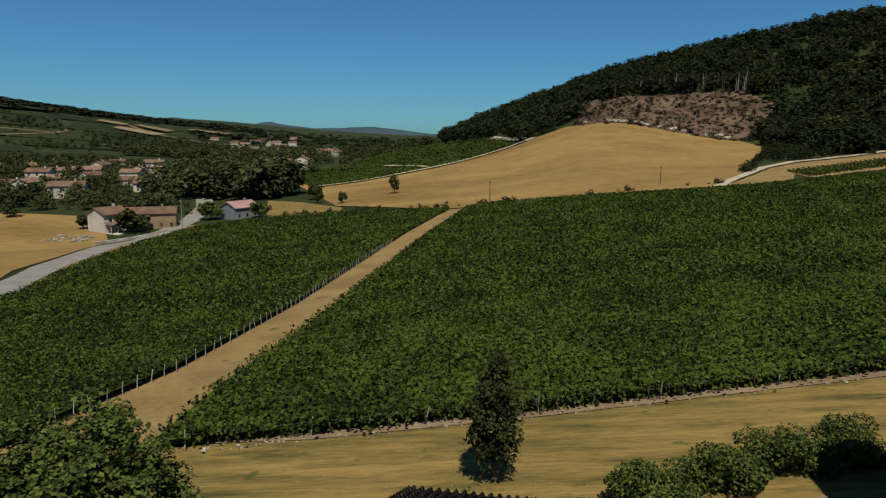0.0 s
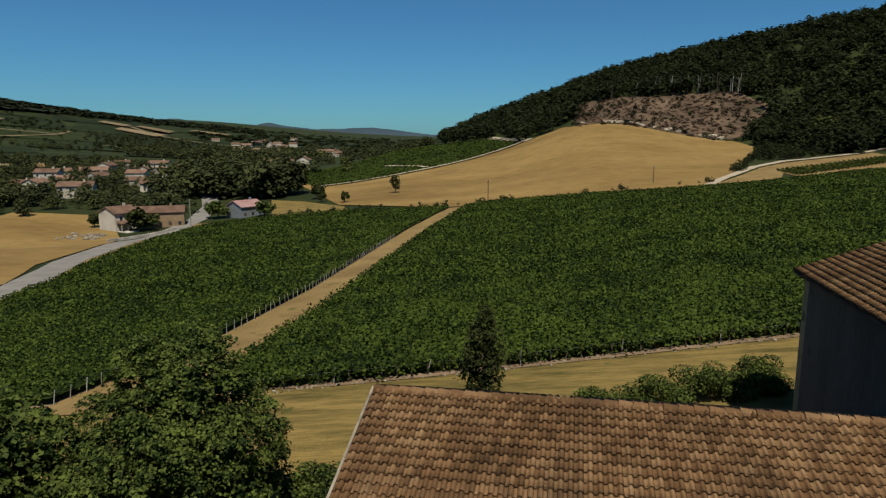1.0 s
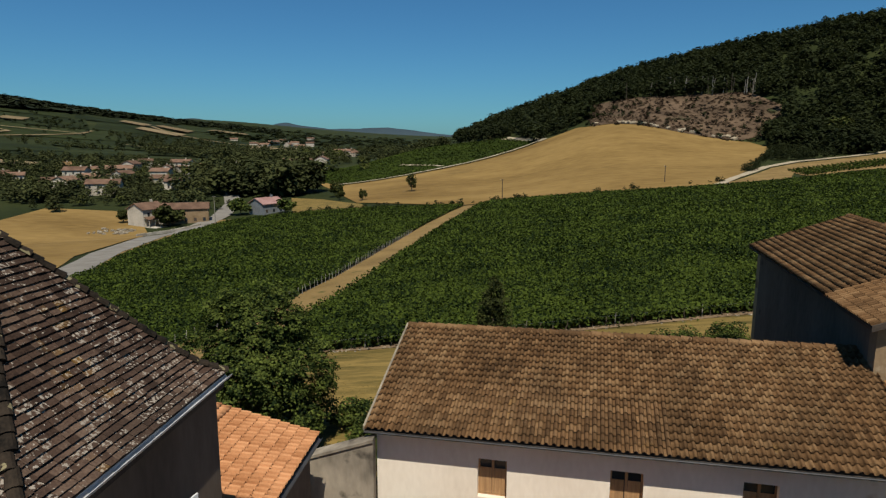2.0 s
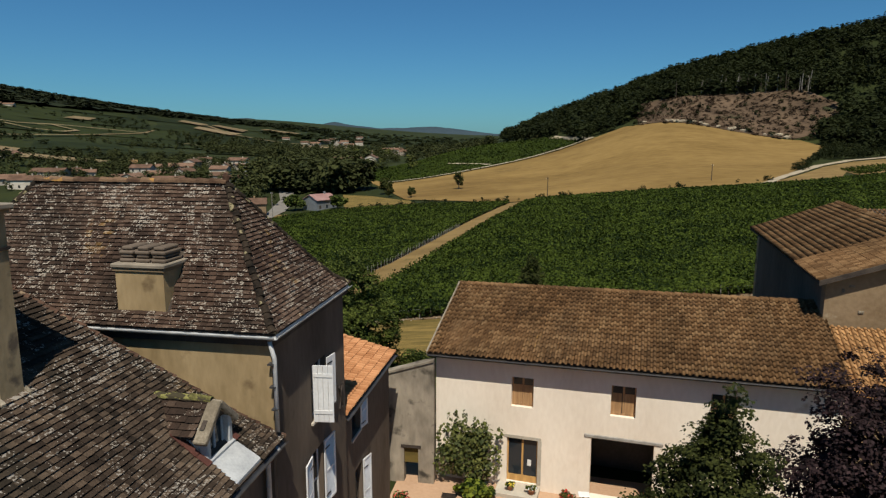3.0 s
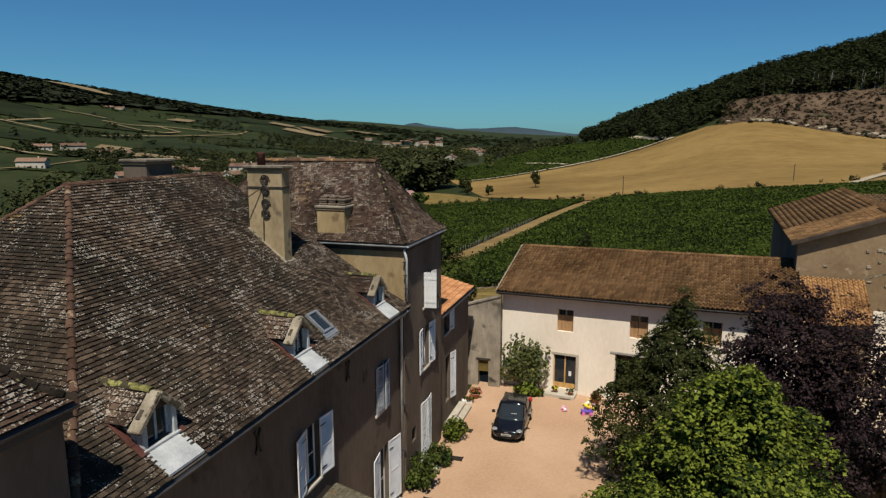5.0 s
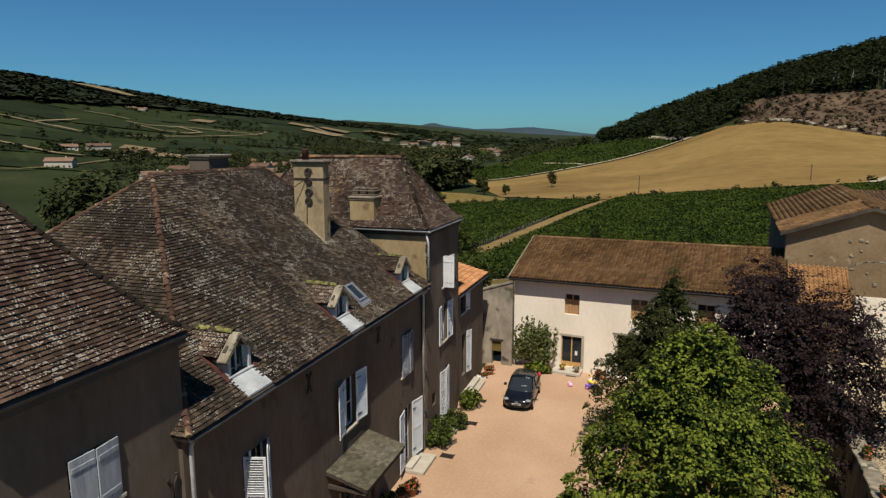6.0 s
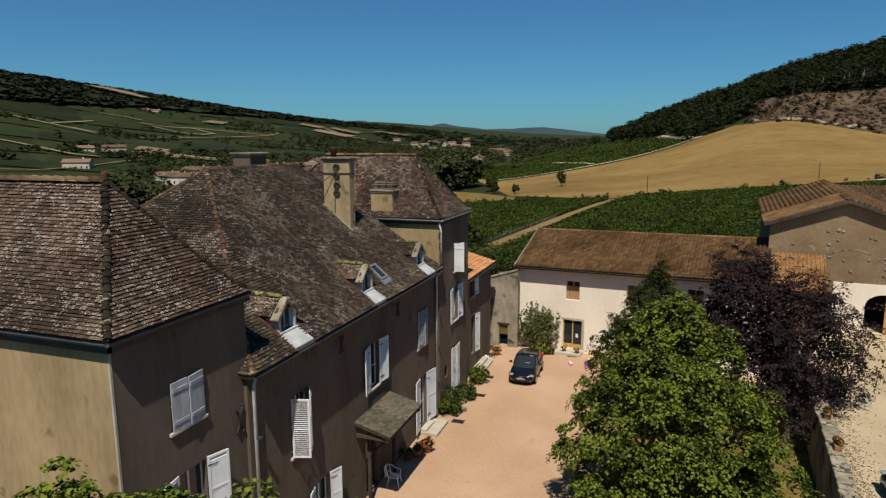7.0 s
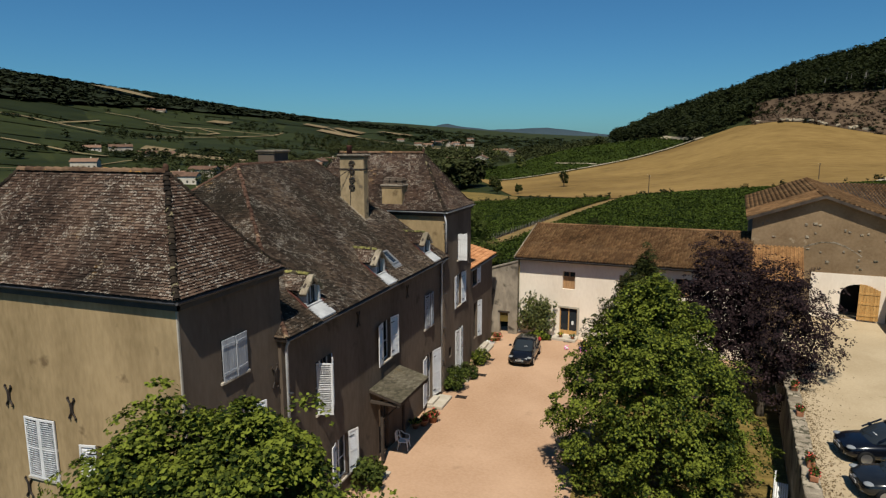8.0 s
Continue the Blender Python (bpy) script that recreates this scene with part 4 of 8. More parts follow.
def shutter(parent, wall, hinge, z0, z1, width, angle, mat, louvred=True, name="shutter"):
    """A leaf hinged at x = hinge; width is negative for a leaf that closes to the left. angle: 0 closed, 180 flat against the wall."""
    bm = bmesh.new()
    w, s = abs(width), 1 if width > 0 else -1
    h = z1 - z0
    f = 0.07
    pieces = []
    if louvred:
        box(bm, 0, -0.02, 0, f, 0.02, h)
        box(bm, w - f, -0.02, 0, w, 0.02, h)
        for zc in (0, h * 0.48, h - f):
            box(bm, f, -0.018, zc, w - f, 0.018, zc + f)
        n = int(h / 0.08)
        one = SLATS.get((w, s))
        if not one:
            one = SLATS[(w, s)] = bpy.data.meshes.new("slat")
            sb = solid(s * f, -0.014, 0, s * (w - f), 0.0, 0.092)
            sb.to_mesh(one)
            sb.free()
            one.materials.append(mat)
        for i in range(n):
            pieces.append(("slat", one, pose(0, 0.01, f + 0.02 + (h - 2 * f - 0.06) * i / n, 32)))
    else:
        k = max(int(w / 0.14), 2)
        box(bm, 0.03, -0.034, h * 0.15, w - 0.03, -0.017, h * 0.15 + 0.1)
        bar = bpy.data.meshes.new("batten")
        sb = solid(s * 0.03, -0.034, h * 0.8, s * (w - 0.03), -0.017, h * 0.8 + 0.1)
        sb.to_mesh(bar)
        sb.free()
        bar.materials.append(mat)
        pieces.append(("batten", bar, Matrix()))
        one = bpy.data.meshes.new("board")
        sb = solid(0.003, -0.016, 0, w / k - 0.003, 0.016, h, None, 0.004)
        sb.to_mesh(one)
        sb.free()
        one.materials.append(mat)
        for i in range(k):
            pieces.append(("board", one, pose(w * i / k if s > 0 else -w * (i + 1) / k, 0, 0)))
    if s < 0:
        bmesh.ops.scale(bm, vec=(-1, 1, 1), verts=bm.verts)
        bmesh.ops.reverse_faces(bm, faces=bm.faces)
    ob = part(name, bm, mat, parent)
    ob.matrix_basis = wall @ pose(hinge, -0.045, z0, 0, 0, -s * angle)
    for nm, one, m in pieces:
        piece = new(nm, one)
        piece.parent = ob
        piece.matrix_basis = m
    for zc in (h * 0.12, h * 0.86):
        hb = part("hinge", solid(0.0 if s > 0 else -0.3, 0.021, zc, 0.3 if s > 0 else 0.0, 0.029, zc + 0.04), M_IRON, ob)
    return ob


def gutter(parent, p0, p1, mat=None, radius=0.075, name="gutter"):
    """Half-round gutter between two points."""
    p0, p1 = Vector(p0), Vector(p1)
    d = (p1 - p0).normalized()
    side = d.cross(Vector((0, 0, 1))).normalized()
    bm = bmesh.new()
    rows = []
    for p in (p0, p1):
        outer = [p + side * (radius * math.cos(a)) + Vector((0, 0, radius * math.sin(a))) for a in [math.pi + math.pi * k / 8 for k in range(9)]]
        inner = [p + side * ((radius - 0.012) * math.cos(a)) + Vector((0, 0, (radius - 0.012) * math.sin(a))) for a in [2 * math.pi - math.pi * k / 8 for k in range(9)]]
        rows.append([bm.verts.new(v) for v in outer + inner])
    n = len(rows[0])
    for k in range(n):
        bm.faces.new((rows[0][k], rows[0][(k + 1) % n], rows[1][(k + 1) % n], rows[1][k]))
    bm.faces.new(rows[0][::-1])
    bm.faces.new(rows[1])
    return part(name, bm, mat or M_ZINC, parent)


def down_pipe(parent, points, mat=None, radius=0.055):
    p = part("down_pipe", rod(points, radius, 8), mat or M_LEAD, parent, "", True)
    top, low = Vector(points[0]), Vector(points[-1])
    for k in range(1, 4):
        c = top.lerp(low, k / 4)
        part("pipe_bracket", solid(c.x - 0.075, c.y - 0.075, c.z - 0.02, c.x + 0.075, c.y + 0.075, c.z + 0.02), M_GUTTER_DARK, p)
    return p


def deck(parent, faces, mat, drop=0.0, soffit=0.12, name="roof"):
    """The closed body of a roof under its tiles."""
    bm = bmesh.new()
    for f in faces:
        f.deck(bm, drop)
    bmesh.ops.remove_doubles(bm, verts=bm.verts, dist=0.02)
    bmesh.ops.recalc_face_normals(bm, faces=bm.faces)
    if sum(f.normal.z * f.calc_area() for f in bm.faces) < 0:
        bmesh.ops.reverse_faces(bm, faces=bm.faces[:])
    bmesh.ops.solidify(bm, geom=bm.faces[:], thickness=soffit)
    return part(name, bm, mat, parent)


def wall_anchor(wall, parent, x, z, size=0.42):
    """Wrought-iron tie plate like a stretched X with curled ends."""
    bm = bmesh.new()
    for s in (-1, 1):
        pts = [(s * 0.3 * size, -0.04, size), (s * 0.38 * size, -0.04, size * 0.85), (s * 0.12 * size, -0.04, size * 0.45), (s * 0.06 * size, -0.04, 0), (s * 0.12 * size, -0.04, -size * 0.45), (s * 0.38 * size, -0.04, -size * 0.85), (s * 0.3 * size, -0.04, -size)]
        tube(bm, pts, 0.03, 6)
    ob = part("wall_anchor", bm, M_IRON, parent)
    ob.matrix_basis = wall @ pose(x, 0, z)
    return ob


# ---------------------------------------------------------------- the old house: long wing and two corner pavilions
WING = (-13.0, -24.7, -4.62, -8.1)      # x0, y0, x1, y1
house = thing("manor_wing", "long ochre-rendered old manor wing with steep brown tile roof", "house")
E_WING = to_wall(-4.62, -24.7, 0, 90)   # x runs north from the south end


def ey(y):
    return y + 24.7


wing_holes = [(ey(-16.5), 4.68, ey(-15.55), 6.65), (ey(-10.93), 4.76, ey(-9.64), 6.65), (ey(-10.72), 0.32, ey(-9.76), 3.1), (ey(-22.5), 4.6, ey(-21.32), 6.7),
              (ey(-17.0), 0.15, ey(-15.9), 2.5), (ey(-21.2), 0.9, ey(-20.1), 2.8)]
# east wall in the render darkened for shade, the others in plain ochre
part("wall", wall_panel(16.6, 8.5, 0.5, wing_holes), M_RENDER_BROWN_SHADED, house).matrix_basis = E_WING
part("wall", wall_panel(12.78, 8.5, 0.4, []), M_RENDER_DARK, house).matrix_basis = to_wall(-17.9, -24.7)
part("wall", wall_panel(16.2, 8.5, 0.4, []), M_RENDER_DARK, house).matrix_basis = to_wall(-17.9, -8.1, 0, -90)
RISE = [(0, 0), (0.8, 0.55), (3.1, 2.5), (7.02, 5.65)]
N_IN = 0.45                             # the north hip is steeper than the south one
east = RoofFace((-4.24, -24.9, 8.4), (-4.24, -7.95, 8.45), RISE, 1.0, N_IN)
west = RoofFace((-18.28, -7.95, 8.4), (-18.28, -24.9, 8.4), RISE, N_IN, 1.0)
south = RoofFace((-18.28, -24.9, 8.4), (-4.24, -24.9, 8.4), RISE, 1.0, 1.0)
north_hip = RoofFace((-4.24, -7.95, 8.4), (-18.28, -7.95, 8.4), [(r * N_IN, h) for r, h in RISE], 1 / N_IN, 1 / N_IN)
wing_roof = deck(house, [east, west, south, north_hip], M_DARK_WOOD)
wing_faces = [east, south, north_hip, west]
ridge_run((-11.26, -18.0, 14.06), (-11.26, -11.05, 14.06), house, M_RIDGE)
for cy, step_in in ((-24.9, 1.0), (-7.95, -N_IN)):
    for sx in (1, -1):
        prev = None
        for r, h in RISE:
            p = (-11.26 + sx * (7.02 - r), cy + r * step_in, 8.45 + h)
            if prev:
                ridge_run(prev, p, house, M_RIDGE, 0.085, 0.3)
            prev = p
gutter(house, (-4.18, -24.9, 8.38), (-4.18, -8.0, 8.38), M_GUTTER_DARK)
for k in range(24):
    part("rafter_end", solid(-4.62, -24.3 + 0.7 * k, 8.2, -4.28, -24.2 + 0.7 * k, 8.3), M_DARK_WOOD, house)
window_unit(house, E_WING, *wing_holes[0][:2], *wing_holes[0][2:], M_WHITE)
shutter(house, E_WING, ey(-16.5), 4.7, 6.68, 0.72, 168, M_WHITE)
shutter(house, E_WING, ey(-15.55), 4.7, 6.68, -0.72, 172, M_WHITE)
window_unit(house, E_WING, *wing_holes[1][:2], *wing_holes[1][2:], M_WHITE)
shutter(house, E_WING, ey(-10.93), 4.76, 6.66, 0.64, 4, M_SHUTTER_OLD)
shutter(house, E_WING, ey(-9.64), 4.76, 6.66, -0.64, 10, M_SHUTTER_OLD)
window_unit(house, E_WING, *wing_holes[3][:2], *wing_holes[3][2:], M_WHITE)
shutter(house, E_WING, ey(-22.5), 4.6, 6.7, 0.62, 72, M_WHITE)
shutter(house, E_WING, ey(-21.32), 4.6, 6.72, -0.62, 32, M_WHITE)
window_unit(house, E_WING, *wing_holes[2][:2], *wing_holes[2][2:], M_WHITE, False)
shutter(house, E_WING, ey(-10.72), 0.36, 3.12, 0.84, 172, M_WHITE)
shutter(house, E_WING, ey(-9.76), 0.36, 3.12, -0.9, 168, M_WHITE)
window_unit(house, E_WING, *wing_holes[4][:2], *wing_holes[4][2:], M_DARK_WOOD, False, 1)
window_unit(house, E_WING, *wing_holes[5][:2], *wing_holes[5][2:], M_WHITE)
shutter(house, E_WING, ey(-21.2), 0.9, 2.82, 0.56, 165, M_WHITE)
shutter(house, E_WING, ey(-20.1), 0.9, 2.82, -0.56, 160, M_WHITE)
for yy in (-18.9, -13.4):
    wall_anchor(E_WING, house, ey(yy), 7.5, 0.34)
down_pipe(house, [(-4.32, -24.55, 8.4), (-4.5, -24.55, 8.0), (-4.52, -24.55, 0.0)])
down_pipe(house, [(-4.22, -8.36, 8.36), (-4.5, -8.36, 8.02), (-4.5, -8.36, 0.0)], None, 0.065)

# canopy over the side door
canopy = thing("door_canopy", "small lean-to tiled canopy on a timber post against the facade", "canopy")
cf = RoofFace((-3.02, -18.0, 3.42), (-3.02, -14.5, 3.42), [(0, 0), (1.58, 0.42)])
deck(canopy, [cf], M_DARK_WOOD, 0.0, 0.08)
part("rafter", solid(-4.6, -17.9, 3.2, -3.05, -17.78, 3.34), M_DARK_WOOD, canopy)
part("rafter", solid(-4.6, -14.72, 3.2, -3.05, -14.6, 3.34), M_DARK_WOOD, canopy)
part("beam", solid(-3.25, -17.95, 3.2, -3.1, -14.55, 3.36, None, 0.01), M_DARK_WOOD, canopy)
for yy in (-17.4, -14.9):
    part("post", solid(-4.32, yy - 0.07, 0, -4.18, yy + 0.07, 3.2, None, 0.012), M_DARK_WOOD, canopy)
    part("brace", rod([(-4.3, yy, 2.2), (-3.2, yy, 3.2)], 0.05, 6), M_DARK_WOOD, canopy)
lay_tiles("canopy_tile", [cf], 0.19, 0.14, FLAT_TILE, M_CANOPY, canopy)

# dormers
def dormer(yc):
    """A small gabled dormer with a stone coping, a grey casement set back, lead cheeks, a lead apron and mossy tiles."""
    x0, z0 = -4.9, 8.84
    d = part("dormer", solid(x0 - 0.2, yc - 0.52, z0, x0, yc - 0.38, z0 + 0.82, None, 0.02), M_LEAD, house, "weathered dormer with stone coping, grey casement and pale lead cheeks")
    part("jamb", solid(x0 - 0.2, yc + 0.38, z0, x0, yc + 0.52, z0 + 0.82, None, 0.02), M_LEAD, d)
    bm = bmesh.new()
    for a, c in ((-0.38, -0.31), (-0.035, 0.035), (0.31, 0.38)):
        box(bm, x0 - 0.2, yc + a, z0 + 0.02, x0 - 0.14, yc + c, z0 + 0.84)
    for a in (0.02, 0.77):
        box(bm, x0 - 0.196, yc - 0.31, z0 + a, x0 - 0.144, yc + 0.31, z0 + a + 0.07)
    part("window_frame", bm, M_SHUTTER_OLD, d)
    for s in (-1, 1):
        part("pane", solid(x0 - 0.175, yc + (0.035 if s > 0 else -0.31), z0 + 0.09, x0 - 0.165, yc + (0.31 if s > 0 else -0.035), z0 + 0.77), M_GLASS, d)
        part("cheek", prism(bmesh.new(), [(x0 - 0.2, z0 + 0.0), (x0 - 0.2, z0 + 0.82), (x0 - 0.2 - 1.0, z0 + 0.82)], "y", yc + s * 0.5 - 0.02, yc + s * 0.5 + 0.02), M_LEAD, d, "pale lead cheek")
        m = Matrix.Translation((x0 - 0.06, yc, z0 + 1.22)) @ Matrix.Rotation(radians(s * -43), 4, "X")
        part("coping", solid(-0.17, 0.0 if s > 0 else -0.96, -0.09, 0.14, 0.96 if s > 0 else 0.0, 0.05, m, 0.025), M_STONE, d)
        for k in range(3):
            u, run = yc + s * (0.6 + 0.02 * k) + 24.9, 0.75 + 0.34 * k
            p, up, _ = east.at(u, run)
            nr = east.e.cross(up)
            mt = Matrix((east.e, up, nr)).transposed().to_4x4()
            mt.translation = p + nr * 0.075
            part("flashing", solid(-0.09, 0.0, 0.0, 0.09, 0.36, 0.014 + 0.004 * k, mt), M_FLASHING, d, "dark red flashing beside the cheek")
    part("tympanum", prism(bmesh.new(), [(yc - 0.55, z0 + 0.82), (yc + 0.55, z0 + 0.82), (yc, z0 + 1.2)], "x", x0 - 0.15, x0 - 0.05), M_DARK_WOOD, d)
    fs = [RoofFace((x0 - 1.9, yc - 0.68, z0 + 0.66), (x0 - 0.2, yc - 0.68, z0 + 0.66), [(0, 0), (0.68, 0.55)], 0.0, 0.0), RoofFace((x0 - 0.2, yc + 0.68, z0 + 0.66), (x0 - 1.9, yc + 0.68, z0 + 0.66), [(0, 0), (0.68, 0.55)], 0.0, 0.0)]
    deck(d, fs, M_DARK_WOOD, 0, 0.05, "dormer_roof")
    lay_tiles("dormer_tile", fs, 0.2, 0.16, FLAT_TILE, M_TILE_WARM, d)
    ridge_run((x0 - 1.95, yc, z0 + 1.27), (x0 - 0.2, yc, z0 + 1.25), d, M_MOSS, 0.1, 0.42, "yellow mossy ridge tiles")
    part("apron", prism(bmesh.new(), [(x0 - 0.02, z0 + 0.03), (x0 - 0.02, z0 + 0.1), (x0 + 0.63, z0 - 0.31), (x0 + 0.63, z0 - 0.37)], "y", yc - 0.56, yc + 0.56), M_LEAD, d, "pale lead apron")
    part("sill", solid(x0 - 0.04, yc - 0.56, z0 + 0.05, x0 + 0.06, yc + 0.56, z0 + 0.12, None, 0.015), M_LEAD, d)
    return d


DORMERS = (-21.97, -15.9, -9.72)
for yc in DORMERS:
    dormer(yc)

# roof window
f = east
p0, up, _ = f.at(-13.95 + 24.9, 1.42)
nrm = f.e.cross(up)
mm = Matrix((f.e, up, nrm)).transposed().to_4x4()
mm.translation = p0 + nrm * 0.06
sk = part("roof_window", bmesh.new(), M_ZINC, house, "small pale-framed roof window")
bmf = bmesh.new()
for q in ((-0.34, -0.44, -0.26, 0.44), (0.26, -0.44, 0.34, 0.44), (-0.26, -0.44, 0.26, -0.36), (-0.26, 0.36, 0.26, 0.44)):
    box(bmf, q[0], q[1], -0.05, q[2], q[3], 0.09)
bmf.to_mesh(sk.data)
bmf.free()
sk.matrix_basis = mm
part("pane", solid(-0.26, -0.36, 0.03, 0.26, 0.36, 0.05), M_GLASS, sk)
part("flashing", solid(-0.42, -0.7, 0.0, 0.42, -0.44, 0.03), M_ZINC, sk)

# chimneys
def chimney(parent, x0, y0, z0, x1, y1, z1, pots=0, label="", cap=0.1, mat=None):
    c = part("chimney", solid(x0, y0, z0, x1, y1, z1), mat or M_RENDER_DARK, parent, label)
    part("chimney_cap", solid(x0 - cap, y0 - cap, z1, x1 + cap, y1 + cap, z1 + 0.1, None, 0.02), M_RENDER_GREY, c)
    part("cap_moulding", solid(x0 - cap * 0.5, y0 - cap * 0.5, z1 - 0.08, x1 + cap * 0.5, y1 + cap * 0.5, z1), M_RENDER_PATCHY, c)
    for k in range(pots):
        a, e = x0 + (x1 - x0) * k / pots, x0 + (x1 - x0) * (k + 1) / pots
        for j, (g, zz) in enumerate(((0.02, 0.1), (0.045, 0.21), (0.02, 0.3), (0.07, 0.4))):
            part("chimney_pot", solid(a + g, y0 + 0.12 + g, z1 + zz, e - g, y1 - 0.12 - g, z1 + zz + 0.095, None, 0.03), M_RENDER_BROWN_SHADED, c)
    return c


CX0, CY0, CX1, CY1 = -8.8, -12.52, -7.4, -12.02
big_chimney = chimney(house, CX0, CY0, 10.2, CX1, CY1, 14.4, 0, "tall flat rendered chimney with wrought-iron scroll tie", 0.12, M_CHIMNEY)
bm = bmesh.new()
for zc, s in ((13.98, 1), (13.6, -1), (13.12, 1), (12.74, -1)):
    pts = []
    for k in range(22):
        a = k / 21 * 4.2 * math.pi
        r = 0.19 * (1 - 0.75 * k / 21)
        pts.append((-8.08 + r * math.cos(a) * s, CY0 - 0.04, zc + r * math.sin(a)))
    tube(bm, pts, 0.024, 5)
tube(bm, [(-8.26, CY0 - 0.04, 14.0), (-7.91, CY0 - 0.04, 13.58)], 0.024, 5)
tube(bm, [(-7.91, CY0 - 0.04, 13.15), (-8.26, CY0 - 0.04, 12.72)], 0.024, 5)
part("scroll_iron", bm, M_IRON, big_chimney)
part("iron_band", solid(CX0 - 0.03, CY0 - 0.03, 13.68, CX1 + 0.03, CY1 + 0.03, 13.74), M_IRON, big_chimney)
part("stay_rod", rod([(-8.2, CY0 - 0.04, 13.7), (-9.4, CY0 - 1.0, 12.7)], 0.018, 6), M_IRON, big_chimney)
part("stay_rod", rod([(-8.15, CY0 - 0.05, 13.6), (-8.2, CY0 - 0.06, 11.75)], 0.014, 6), M_IRON, big_chimney)
part("clay_pot", lathe(bmesh.new(), [(0.15, 0), (0.13, 0.4), (0.16, 0.45), (0.12, 0.46), (0.1, 0.1)], 12, (-8.35, -12.27, 14.49)), M_FLASHING, big_chimney, "sooty clay pot", True)
for s0, s1, y0, y1 in ((CX0 - 0.02, CX1 + 0.1, CY0 - 0.1, CY0 - 0.003), (CX0 - 0.02, CX1 + 0.1, CY1 + 0.003, CY1 + 0.08)):
    bm = bmesh.new()
    zr = lambda x: 8.4 + 0.55 + 1.95 / 2.3 * min(-4.24 - x - 0.8, 2.3) + 0.803 * max(-4.24 - x - 3.1, 0)
    prism(bm, [(s0, zr(s0)), (s1, zr(s1)), (s1, zr(s1) + 0.16), (s0, zr(s0) + 0.16)], "y", y0, y1)
    part("mortar_fillet", bm, M_STONE, big_chimney, "rough mortar fillet at the chimney foot")
chimney(house, -12.9, -14.0, 12.0, -11.9, -12.7, 14.62, 0, "brown stone chimney behind the ridge", 0.1, M_RENDER_BROWN_SHADED)


def chimney_gap(x, y, z):
    if CX0 < x < CX1 and CY0 - 0.03 < y < CY1 + 0.03:
        return True
    if x > -7.3:
        for yc in DORMERS:
            if abs(y - yc) < 0.52 and -5.8 < x:
                return True
        if -14.2 < y < -13.7 and -5.7 < x < -5.05:
            return True
    return False


lay_tiles("roof_tile", wing_faces, 0.185, 0.125, FLAT_TILE, M_TILE, wing_roof, lambda x, y, z: x > -5.9 and -20.5 < y < -16.9, 290, chimney_gap)


